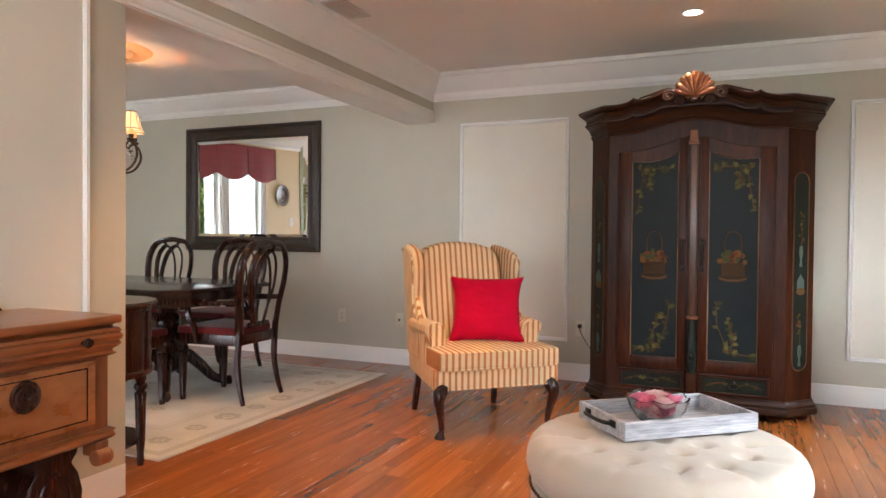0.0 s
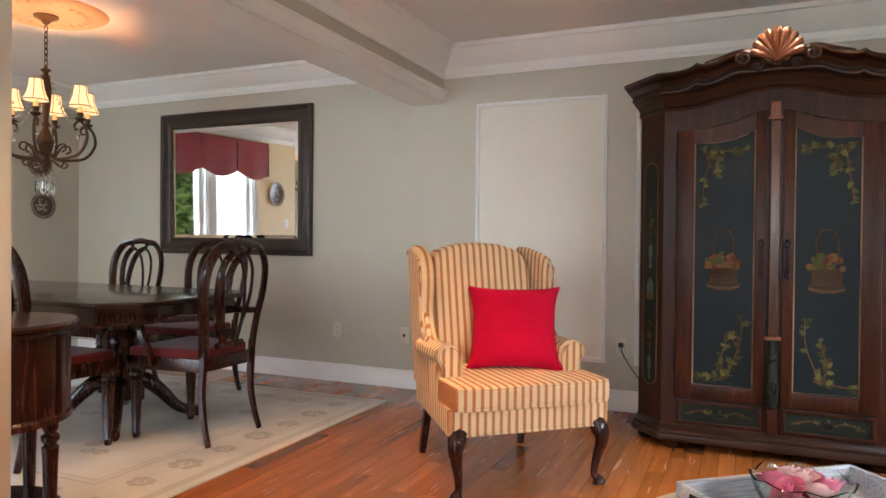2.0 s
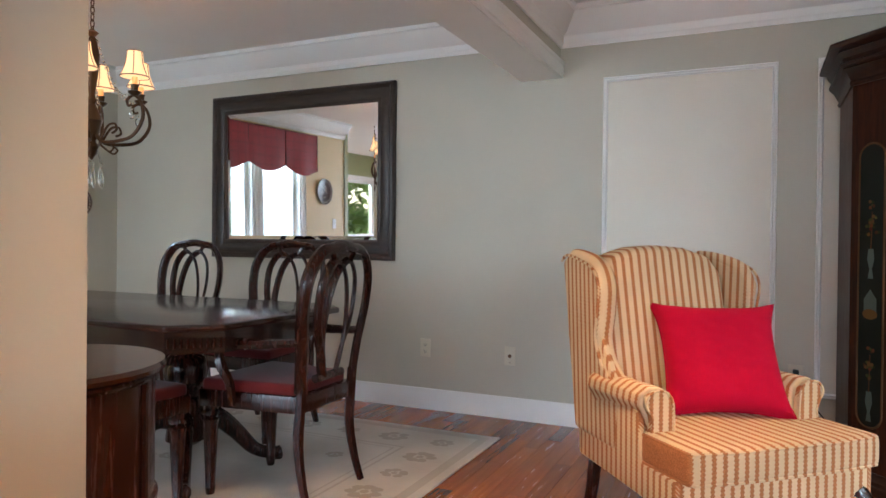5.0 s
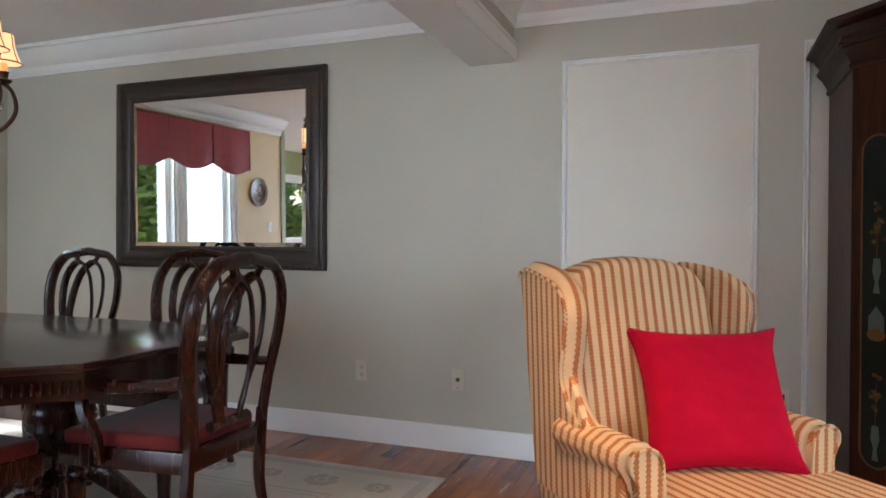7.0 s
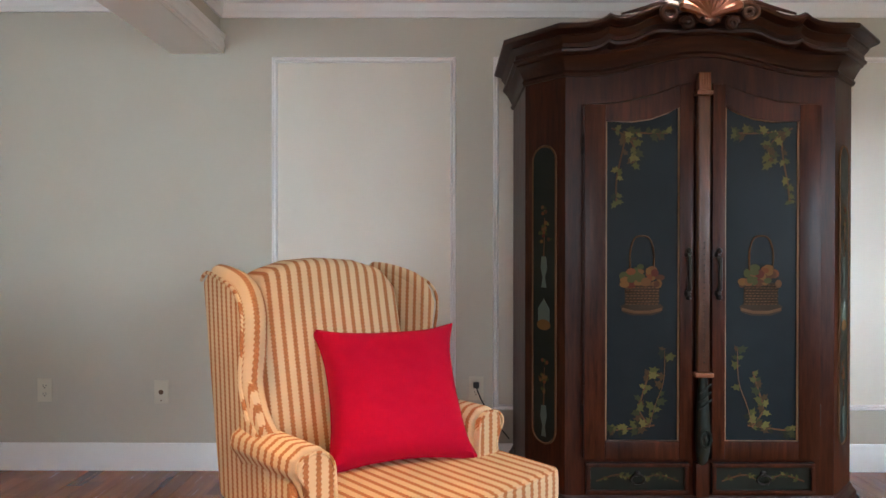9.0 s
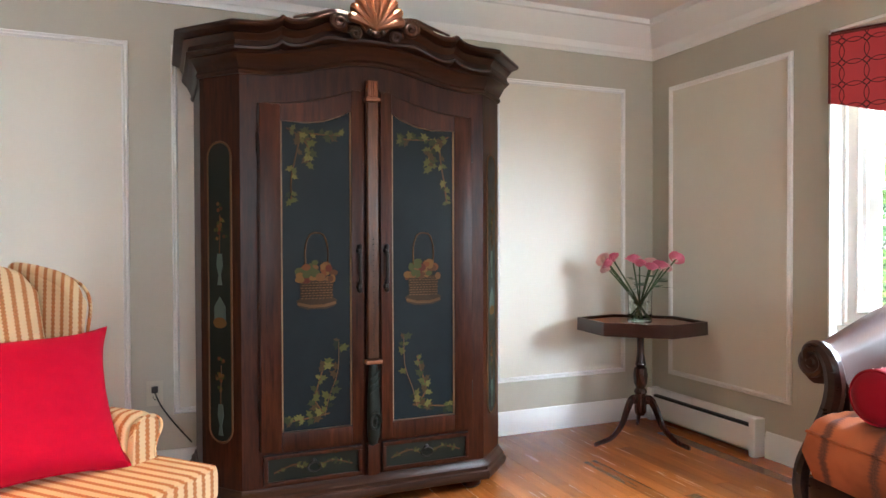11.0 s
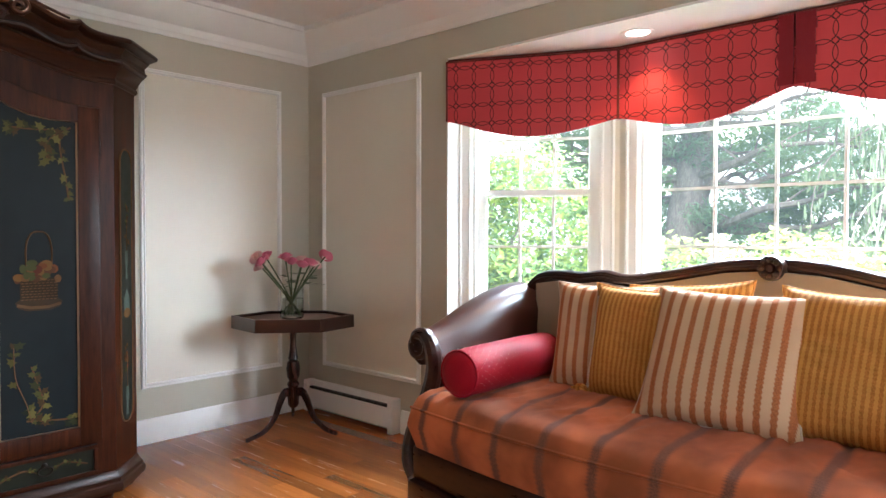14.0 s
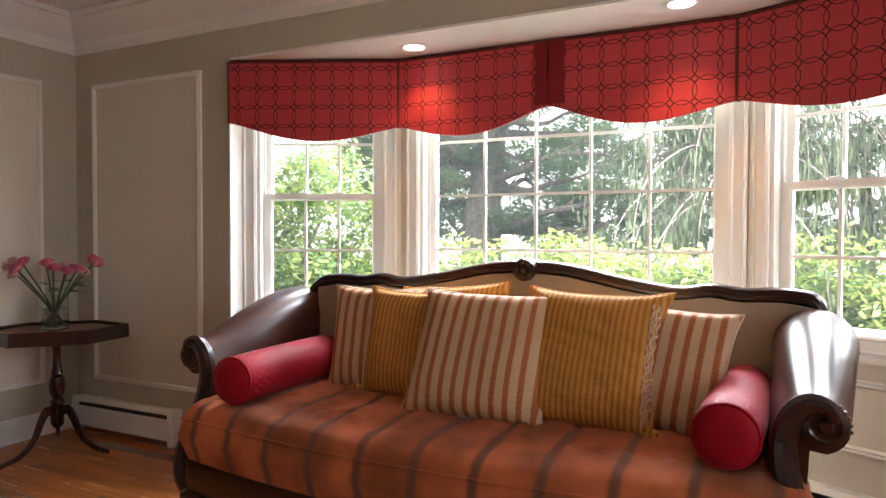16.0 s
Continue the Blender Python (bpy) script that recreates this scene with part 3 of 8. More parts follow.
# soffit and roof of the bay
bm = bmesh.new()
prism(bm, [(3.002, 4.778), (3.14, 4.778), (3.62, 4.1), (3.62, 2.23), (3.14, 1.554), (3.002, 1.554)], 2, 2.062, 2.074)
structure("bay_ceiling", bm, "ceiling", "white painted soffit over the bay window", "ceiling")
bm = bmesh.new()
prism(bm, [(3.16, 4.95), (3.8, 4.2), (3.8, 2.13), (3.16, 1.38)], 2, 2.09, 2.4)
structure("bay_roof", bm, "siding", "white boarded roof edge over the bay", "roof")
# partition, and the beam that carries on from it
wall_box("wall_partition", -1.38, -1.14, SOUTH, 2.87, -0.3, CEIL, "wall", "sage painted end of the wall between two rooms")
wall_box("ceiling_beam", -1.38, -1.14, 2.87, BACK, 2.055, CEIL, "wall", "sage painted boxed beam between the two rooms")
structure("beam_soffit", box(bmesh.new(), -1.378, -1.142, 2.872, BACK - 0.002, 2.049, 2.0545), "trim", "glossy white painted underside of the beam", "beam")
structure("beam_trim", box(bmesh.new(), -1.139, -1.122, 2.6, BACK - 0.002, 2.05, 2.066), "trim", "white lower lip of the beam", "trim")
bm = bmesh.new()
moulding(bm, [(-1.14, 2.60, 2.0), (-1.14, BACK, 2.0)], [(0.001, 0.068), (0.017, 0.068), (0.022, 0.08), (0.018, 0.12), (0.026, 0.128), (0.026, 0.142), (0.001, 0.142)])
structure("beam_casing", bm, "trim", "white moulded casing along the beam", "trim")
# west wall of the dining room with its window, and the kitchen beyond
WW = (3.50, 4.98, 0.95, 2.05)
bm = bmesh.new()
box(bm, WEST - 0.18, WEST, 2.60, WW[0], -0.3, 2.7)
box(bm, WEST - 0.18, WEST, WW[1], 5.3, -0.3, 2.7)
box(bm, WEST - 0.18, WEST, 4.17, 4.31, WW[2], WW[3])
box(bm, WEST - 0.18, WEST, WW[0], WW[1], -0.3, WW[2])
box(bm, WEST - 0.18, WEST, WW[0], WW[1], WW[3], 2.7)
structure("wall_west", bm, "yellow", "warm yellow painted dining room wall", "wall")
wall_box("wall_west_north", WEST - 0.18, WEST, 5.3, BACK, -0.3, 2.7, "wall", "sage painted end of the dining room wall")
structure("wall_west_corner", box(bmesh.new(), WEST - 0.18, WEST + 0.012, 2.52, 2.598, -0.02, CEIL), "green", "olive painted corner post by the kitchen", "wall")
KW = (-1.15, 0.45, 0.95, 2.0)
bm = bmesh.new()
box(bm, FAR - 0.18, FAR, SOUTH, KW[0], -0.3, 2.7)
box(bm, FAR - 0.18, FAR, KW[1], 2.5, -0.3, 2.7)
box(bm, FAR - 0.18, FAR, KW[0], KW[1], -0.3, KW[2])
box(bm, FAR - 0.18, FAR, KW[0], KW[1], KW[3], 2.7)
structure("wall_kitchen", bm, "green", "dull green kitchen wall with a wide window", "wall")
kn = wall_box("wall_kitchen_north", FAR - 0.18, WEST - 0.18, 2.36, 2.52, -0.6, 2.7, "siding", "white clapboard outer wall of the kitchen")

# mouldings round the ceilings
CROWN = [(0.0, 0.0), (0.0, -0.215), (0.012, -0.215), (0.016, -0.195), (0.022, -0.188), (0.024, -0.15), (0.032, -0.143), (0.05, -0.13), (0.082, -0.075), (0.098, -0.052), (0.104, -0.035), (0.118, -0.03), (0.118, 0.0)]
CROWN_D = [(o * 1.1, u * 0.86) for o, u in CROWN]
bm = bmesh.new()
moulding(bm, [(-1.1395, 2.87, CEIL - 0.002), (-1.1395, BACK - 0.001, CEIL - 0.002), (EAST - 0.001, BACK - 0.001, CEIL - 0.002), (EAST - 0.001, SOUTH, CEIL - 0.002)], CROWN)
structure("crown_moulding", bm, "trim", "deep white crown moulding of the living room", "trim")
bm = bmesh.new()
moulding(bm, [(-1.1395, SOUTH, CEIL - 0.002), (-1.1395, 2.869, CEIL - 0.002)], CROWN)
structure("crown_moulding_partition", bm, "trim", "white crown moulding over the partition", "trim")
bm = bmesh.new()
moulding(bm, [(WEST + 0.001, 2.60, CEIL - 0.002), (WEST + 0.001, BACK - 0.001, CEIL - 0.002), (-1.3805, BACK - 0.001, CEIL - 0.002), (-1.3805, SOUTH, CEIL - 0.002)], CROWN_D)
structure("crown_moulding_dining", bm, "trim", "white stepped crown moulding of the dining room", "trim")
BASE = [(0.0, 0.0), (0.016, 0.0), (0.016, 0.098), (0.011, 0.106), (0.011, 0.122), (0.006, 0.132), (0.0, 0.134)]
for nm, path in (("baseboard_north", [(WEST + 0.001, BACK - 0.001, 0), (0.30, BACK - 0.001, 0)]),
                 ("baseboard_north_east", [(1.64, BACK - 0.001, 0), (2.985, BACK - 0.001, 0)]),
                 ("baseboard_west", [(WEST + 0.001, 2.60, 0), (WEST + 0.001, BACK - 0.018, 0)]),
                 ("baseboard_east", [(EAST - 0.001, 5.12, 0), (EAST - 0.001, 4.78, 0), (3.10, 4.78, 0)]),
                 ("baseboard_partition", [(-1.381, 2.5, 0), (-1.381, 2.871, 0), (-1.139, 2.871, 0), (-1.139, SOUTH, 0)])):
    bm = bmesh.new()
    if nm == "baseboard_partition":
        path = path[::-1]
        path = [(x, y, z) for x, y, z in path]
        moulding(bm, path, [(-o, u) for o, u in BASE])
    else:
        moulding(bm, path, BASE)
    structure(nm, bm, "trim", "white moulded baseboard", "baseboard")

# picture-frame panels on the walls
PM = [(0.0, 0.0), (0.0, 0.010), (0.006, 0.016), (0.014, 0.012), (0.020, 0.018), (0.028, 0.008), (0.028, 0.0)]


def wall_panel(m, w, z0, z1, label):
    t = thing("wall_panel", m, label, "wall panel", "moulded wall panels", "structure")
    b = bmesh.new()
    box(b, 0.02, w - 0.02, -0.003, -0.0005, z0 + 0.02, z1 - 0.02)
    part("panel_field", b, "panel", t, "cream painted field")
    b = bmesh.new()
    picture_frame(b, 0, w, z0, z1, PM)
    part("panel_moulding", b, "trim", t, "thin white moulding")


for x0, x1 in ((-0.885, 0.018), (0.20, 1.10), (1.895, 2.785)):
    wall_panel(pose(x0, BACK - 0.001, 0), x1 - x0, 0.30, 2.03, "cream wall panel framed in thin white moulding")
wall_panel(pose(EAST - 0.001, 5.84, 0, 0, 0, -90), 0.87, 0.30, 2.03, "cream wall panel beside the bay window")
wall_panel(pose(-1.139, 0.6, 0, 0, 0, 90), 2.09, 0.30, 2.03, "cream wall panel on the partition")


# ---- windows ----
def wall_slab(m, length, holes, z0, z1, mat, name, label, thick=0.14):
    """A wall with one opening (u0, u1, z0, z1) in its own frame: x along, y outwards."""
    b = bmesh.new()
    u0, u1, a, c = holes
    box(b, 0, u0, 0, thick, z0, z1)
    box(b, u1, length, 0, thick, z0, z1)
    box(b, u0, u1, 0, thick, z0, a)
    box(b, u0, u1, 0, thick, c, z1)
    o = structure(name, b, mat, label, "wall")
    o.matrix_basis = m
    return o


def window_unit(name, m, w, z0, z1, cols, rows, hung, label, grid=True):
    """A window in an opening w wide: x along, y outwards; casing inside, frame, sashes, bars and panes."""
    t = tagged(new(name), label, "window", "", "structure")
    t.matrix_basis = m
    h = z1 - z0
    b = bmesh.new()
    picture_frame(b, -0.075, w + 0.075, z0 - 0.02, z1 + 0.055, [(0, 0.0), (0, 0.020), (0.012, 0.026), (0.02, 0.018), (0.055, 0.016), (0.062, 0.022), (0.074, 0.014), (0.074, 0.0)])
    part("window_casing", b, "trim", t)
    b = bmesh.new()
    picture_frame(b, 0, w, z0, z1, [(0, 0.0), (0.018, 0.0), (0.018, -0.05), (0.032, -0.05), (0.032, -0.13), (0, -0.13)])
    part("window_frame", b, "trim", t)
    b = bmesh.new()
    box(b, -0.10, w + 0.10, -0.055, -0.001, z0 - 0.045, z0 - 0.020, 0.006)
    part("window_sill", b, "trim", t)
    sashes = [(z0 + 0.032, z0 + h / 2 + 0.018, 0.060), (z0 + h / 2 - 0.018, z1 - 0.032, 0.085)] if hung else [(z0 + 0.032, z1 - 0.032, 0.070)]
    for s0, s1, d in sashes:
        b = bmesh.new()
        st = 0.036
        picture_frame(b, 0.030, w - 0.030, s0, s1, [(0, -d + 0.012), (st - 0.008, -d + 0.012), (st, -d + 0.004), (st, -d - 0.016), (0, -d - 0.016)])
        sash = part("sash", b, "trim", t)
        gx0, gx1, gz0, gz1 = 0.030 + st, w - 0.030 - st, s0 + st, s1 - st
        r = rows // 2 if hung else rows
        if grid:
            b = bmesh.new()
            for i in range(1, cols):
                x = gx0 + (gx1 - gx0) * i / cols
                box(b, x - 0.007, x + 0.007, d - 0.006, d + 0.008, gz0, gz1)
            for j in range(1, r):
                z = gz0 + (gz1 - gz0) * j / r
                box(b, gx0, gx1, d - 0.0055, d + 0.0075, z - 0.007, z + 0.007)
            part("glazing_bars", b, "trim", sash)
        for i in range(cols):
            for j in range(r):
                b = bmesh.new()
                x0, x1 = gx0 + (gx1 - gx0) * i / cols, gx0 + (gx1 - gx0) * (i + 1) / cols
                za, zb = gz0 + (gz1 - gz0) * j / r, gz0 + (gz1 - gz0) * (j + 1) / r
                vs = [b.verts.new(c) for c in ((x0, d + 0.001, za), (x1, d + 0.001, za), (x1, d + 0.001, zb), (x0, d + 0.001, zb))]
                b.faces.new(vs)
                pane = part("pane", b, "glass" if m.translation.x > 0 else "clear", sash)
                pane.visible_shadow = False
        if hung and d < 0.07:
            b = bmesh.new()
            for x in (w * 0.36, w * 0.64):
                box(b, x - 0.03, x + 0.03, d - 0.035, d - 0.012, s1 - 0.002, s1 + 0.010, 0.004)
            part("sash_lock", b, "trim", sash)
    return t


def seg_pose(a, b):
    """Pose of a wall from a to b seen from inside: x along, y outwards."""
    return pose(a[0], a[1], 0, 0, 0, math.degrees(math.atan2(b[1] - a[1], b[0] - a[0])))


SEGS = [(BAY[1], BAY[2], (0.076, 0.750)), (BAY[2], BAY[3], (0.150, 1.640)), (BAY[3], BAY[4], (0.052, 0.732))]
SILL, HEAD = 0.735, 1.985
for k, (a, b_, (u0, u1)) in enumerate(SEGS):
    L = math.dist(a, b_)
    mp = seg_pose(a, b_)
    hung = k != 1
    wall_slab(mp, L, (u0, u1, SILL, HEAD), -0.3, 2.062, "panel", "wall_bay_%d" % (k + 1), "cream painted wall of the bay below the window")
    window_unit("window_%d" % (k + 1), mp @ pose(u0, 0, 0), u1 - u0, SILL, HEAD, 3 if hung else 5, 4, hung,
                "white double-hung bay window with divided panes" if hung else "wide white picture window with divided panes")
    bm = bmesh.new()
    picture_frame(bm, 0.10, L - 0.10, 0.34, 0.62, PM)
    o = structure("bay_panel_moulding_%d" % (k + 1), bm, "trim", "white panel moulding beneath the bay window", "trim")
    o.matrix_basis = mp @ pose(0, -0.001, 0)
# corner posts of the bay
for nm, (x, y) in (("bay_post_1", BAY[2]), ("bay_post_2", BAY[3])):
    bm = bmesh.new()
    prism(bm, [(x, y - 0.035), (x - 0.018, y), (x - 0.012, y + 0.032), (x + 0.12, y + 0.09), (x + 0.12, y - 0.09)], 2, 0.0, 2.06)
    structure(nm, bm, "panel", "cream corner post between bay windows", "trim")
window_unit("window_4", pose(WEST, WW[0], 0, 0, 0, 90), 0.67, WW[2], WW[3], 1, 1, False, "white dining room window", False)
window_unit("window_5", pose(WEST, 4.31, 0, 0, 0, 90), 0.67, WW[2], WW[3], 1, 1, False, "white dining room window", False)
window_unit("window_6", pose(FAR, KW[0], 0, 0, 0, 90), KW[1] - KW[0], KW[2], KW[3], 2, 1, False, "wide white kitchen window", False)


# ---- recessed lamps ----
def downlight(x, y, z, power, cone=115, colour=WARM, tilt=(0, 0)):
    t = thing("recessed_light", pose(x, y, z), "round recessed ceiling light, switched on, with a white ring", "ceiling light", "recessed ceiling lights")
    b = bmesh.new()
    lathe(b, [(0.052, 0.004), (0.052, -0.002), (0.066, -0.006), (0.078, -0.003), (0.078, 0.0)], 28)
    part("trim_ring", b, "trim", t)
    b = bmesh.new()
    lathe(b, [(0.0, 0.0012), (0.052, 0.0012), (0.052, -0.0015), (0.0, -0.0015)], 28)
    part("lens", b, "bulb", t, "glowing lens")
    lamp("recessed_light_beam", "SPOT", look((x, y, z - 0.02), (x + tilt[0], y + tilt[1], 0)), power, colour, cone=cone, blend=0.7, soft=0.05)




# ---- lights of the rooms ----
downlight(0.953, 5.078, CEIL, 14)
downlight(0.953, 1.2, CEIL, 5)
downlight(-0.60, 3.50, CEIL, 60, 92, (1.0, 0.54, 0.22))
downlight(2.1, 0.6, CEIL, 4)
downlight(3.212, 3.797, 2.062, 6, 104, (1.0, 0.55, 0.25))
downlight(3.128, 2.556, 2.062, 8, 104, (1.0, 0.55, 0.25))
downlight(-5.6, 1.6, CEIL, 12)


# ---- living room: armoire ----
def leaf_shape(bm, x, z, size, ang, y):
    """A painted ivy leaf with three points."""
    pts = ((0, 0), (0.10, 0.16), (0.04, 0.40), (0.34, 0.24), (0.62, 0.34), (0.66, 0.14), (1.0, 0.02), (0.66, -0.12), (0.60, -0.34), (0.34, -0.22), (0.06, -0.38), (0.10, -0.15))
    c, s = math.cos(ang), math.sin(ang)
    hub = bm.verts.new((x + size * 0.36 * c, y, z + size * 0.36 * s))
    rim = [bm.verts.new((x + size * (c * a - s * b), y, z + size * (s * a + c * b))) for a, b in pts]
    for k in range(len(rim)):
        bm.faces.new((hub, rim[(k + 1) % len(rim)], rim[k]))


def spray(leaves, stems, path, y, size, rnd):
    pts = smooth_path([(a, y - 0.0008, b) for a, b in path], 10)
    tube(stems, pts, 0.0034, 4, flat=0.3)
    for i, p in enumerate(pts[1:], 1):
        d = (pts[i] - pts[i - 1])
        base = math.atan2(d.z, d.x)
        for s in (-1, 1):
            if rnd.random() < 0.66:
                leaf_shape(leaves, p.x, p.z, size * rnd.uniform(0.5, 0.95), base + s * rnd.uniform(0.4, 1.4), y - 0.0016 - 0.0002 * rnd.random())


def flat_disc(bm, x, z, rx, rz, y, seg=14):
    bm.faces.new([bm.verts.new((x + rx * math.cos(2 * math.pi * i / seg), y, z - rz * math.sin(2 * math.pi * i / seg))) for i in range(seg)])


def drop_ring(parent, x, z, y):
    b = bmesh.new()
    lathe(b, [(0.012, 0), (0.010, 0.006), (0.004, 0.010), (0.0, 0.012)], 12, pose(x, y, z + 0.014, 90))
    tube(b, [(x + 0.027 * math.sin(a), y - 0.009, z - 0.006 + 0.018 * math.cos(a)) for a in [2 * math.pi * k / 18 for k in range(18)]], 0.0035, 6, True)
    part("ring_pull", b, "iron", parent, "dark iron ring pull")


def armoire():
    t = thing("armoire", pose(0.962, 5.975, 0), "tall dark carved armoire with hand-painted door panels", "armoire")
    W, D, S, SL, C = 0.526, -0.66, 0.682, 0.664, -0.50
    foot = [(-SL, 0), (-SL, C), (-W, D), (W, D), (S, C), (S, 0)]
    b = bmesh.new()
    prism(b, foot, 2, 0.13, 1.80)
    part("body", b, "armoire", t)
    ring = [(-SL, 0, 0), (-SL, C, 0), (-W, D, 0), (W, D, 0), (S, C, 0), (S, 0, 0)]
    b = bmesh.new()
    moulding(b, ring, [(-0.05, 0.045), (0.03, 0.045), (0.035, 0.062), (0.03, 0.08), (0.022, 0.085), (0.022, 0.10), (0.010, 0.112), (0.004, 0.13), (-0.05, 0.13)])
    part("plinth", b, "armoire_x", t, "stepped dark plinth")
    for x, y in ((-0.64, -0.06), (0.64, -0.06), (-0.62, -0.50), (0.62, -0.50), (-0.48, -0.62), (0.48, -0.62)):
        b = bmesh.new()
        lathe(b, [(0.03, 0), (0.044, 0.012), (0.047, 0.026), (0.038, 0.042), (0.03, 0.05)], 16, pose(x, y, 0))
        part("bun_foot", b, "armoire", t)
    # swept cornice with a raised middle
    def rise(x):
        u = abs(x) / W
        return 0.060 * (0.5 + 0.5 * math.cos(math.pi * min(1, u * 1.05))) + 0.020 * math.exp(-abs(u - 0.70) / 0.055) + 0.016 * math.exp(-((u - 0.36) / 0.12) ** 2)

    path, lift = [(-SL, -0.001, 1.78), (-SL, C, 1.78)], [0, 0]
    n = 60
    for i in range(n + 1):
        x = -W + 2 * W * i / n
        path.append((x, D, 1.78))
        lift.append(rise(x) if 0 < i < n else 0)
    path += [(S, C, 1.78), (S, -0.001, 1.78)]
    lift += [0, 0]
    lower = [(-0.03, -0.012), (0.008, -0.012), (0.014, 0.0), (0.008, 0.012), (0.012, 0.02), (0.03, 0.055), (0.04, 0.062), (0.036, 0.075), (-0.03, 0.075)]
    upper = [(-0.03, 0.060), (0.040, 0.066), (0.050, 0.074), (0.052, 0.084), (0.044, 0.090), (0.042, 0.108), (0.056, 0.126), (0.060, 0.132), (0.056, 0.138), (0.074, 0.146), (0.090, 0.150), (0.095, 0.158), (0.092, 0.168), (0.082, 0.172), (0.07, 0.178), (-0.03, 0.178)]
    b = bmesh.new()
    moulding(b, path, lower, lift=[0, 0] + [0.075 * (0.5 + 0.5 * math.cos(math.pi * min(1, abs(p[0]) / W * 1.15))) for p in path[2:-2]] + [0, 0])
    part("frieze_moulding", b, "armoire_x", t)
    b = bmesh.new()
    moulding(b, path, upper, lift=[v * 1.25 for v in lift])
    part("cornice", b, "armoire_x", t, "swept dark cornice with worn edges")
    b = bmesh.new()
    prism(b, [(-SL, 0), (-SL, C), (-W, D), (W, D), (S, C), (S, 0)], 2, 1.80, 1.93)
    part("top", b, "armoire", t)
    # shell crest
    b = bmesh.new()
    for k in range(9):
        a = radians(-72 + 18 * k)
        L = 0.085 + 0.025 * math.cos(a)
        tip = Vector((math.sin(a) * L, 0, math.cos(a) * L))
        pts = [(0, -0.006, 0), tuple(tip * 0.45 + Vector((0, -0.020, 0))), tuple(tip * 0.85 + Vector((0, -0.022, 0))), tuple(tip + Vector((0, -0.010, 0)))]
        tube(b, smooth_path(pts, 8), [0.006, 0.008, 0.010, 0.012, 0.014, 0.016, 0.017, 0.015, 0.006], 8)
    lathe(b, [(0.0, 0.0), (0.055, 0.0), (0.055, 0.014), (0.0, 0.018)], 20, pose(0, 0.004, 0.035, 90))
    bmesh.ops.transform(b, matrix=pose(0, D - 0.085, 1.972) @ Matrix.Diagonal((1.25, 1.2, 1.32, 1)), verts=b.verts[:])
    part("shell_crest", b, "copper", t, "gilded copper scallop shell carving")
    for s in (-1, 1):
        b = bmesh.new()
        pts = [(s * (0.150 + 0.040 * (1 - k / 30) * math.cos(math.pi - k * 0.45)), D - 0.094, 1.985 + 0.036 * (1 - k / 30) * math.sin(k * 0.45)) for k in range(28)]
        tube(b, pts, 0.011, 8)
        pts = [(s * (0.085 + 0.026 * (1 - k / 26) * math.cos(k * 0.5)), D - 0.096, 1.945 + 0.026 * (1 - k / 26) * math.sin(k * 0.5)) for k in range(24)]
        tube(b, pts, 0.009, 8)
        tube(b, smooth_path([(s * 0.12, D - 0.088, 2.018), (s * 0.17, D - 0.088, 2.026), (s * 0.24, D - 0.085, 2.008), (s * 0.33, D - 0.082, 1.985)], 12), [0.014 - 0.0008 * k for k in range(13)], 8)
        ball(b, (s * 0.028, D - 0.10, 1.957), 0.013)
        part("crest_scroll", b, "armoire_x", t, "carved scroll beside the shell")
    b = bmesh.new()
    ball(b, (0, D - 0.10, 1.948), 0.016, 10, (1.3, 0.8, 0.9))
    part("crest_boss", b, "armoire_x", t)
    # doors
    rnd = random.Random(4)
    for s in (-1, 1):
        xi, xo = s * 0.038, s * 0.457
        g0, g1 = s * 0.088, s * 0.374
        arch = [(xo, 1.655), (s * 0.40, 1.655), (s * 0.30, 1.662), (s * 0.18, 1.690), (s * 0.10, 1.722), (xi, 1.735)]
        inner = [(g0, 1.645), (s * 0.13, 1.625), (s * 0.20, 1.600), (s * 0.27, 1.590), (g1, 1.590)]
        door = part("door", prism(bmesh.new(), [(xi, 0.28), (xo, 0.28)] + arch, 1, D - 0.012, D - 0.001, 0.0), "armoire", t, "framed door leaf")
        b = bmesh.new()
        box(b, min(g1, xo), max(g1, xo), D - 0.030, D - 0.012, 0.28, 1.655, 0.004)
        box(b, min(xi, g0), max(xi, g0), D - 0.030, D - 0.012, 0.28, 1.733, 0.004)
        box(b, min(g0, g1) , max(g0, g1), D - 0.0295, D - 0.012, 0.28, 0.350, 0.003)
        prism(b, [(g0, 1.728)] + inner + [(g1, 1.655), (s * 0.30, 1.662), (s * 0.18, 1.690), (s * 0.10, 1.722)], 1, D - 0.0295, D - 0.012)
        part("door_frame", b, "armoire", door, "worn red-brown door frame")
        b = bmesh.new()
        prism(b, [(g0, 0.35), (g1, 0.35)] + inner[::-1], 1, D - 0.0165, D - 0.0125)
        part("door_panel", b, "panel_black", door, "blackened panel with painted leaves and a basket")
        b = bmesh.new()
        loop = [(g0, 0.352), (g1, 0.352)] + inner[::-1]
        tube(b, [(x - s * 0.002 * (1 if abs(x - g1) < 1e-4 else -1), D - 0.020, z) for x, z in loop], 0.0042, 6, True)
        part("gilt_bead", b, "gilt", door, "thin gilded bead")
        # thin dark tube added to draw the shade line along the door's edge
        b = bmesh.new()
        tube(b, [(xo, D - 0.014, 0.285)] + [(x, D - 0.014, z + 0.002) for x, z in arch], 0.0055, 6)
        part("door_bead", b, "armoire_x", door, "dark line added for the shaded edge of the door")
        y = D - 0.0172
        lv, stm = bmesh.new(), bmesh.new()
        mid = s * 0.231
        o = s * 1.0
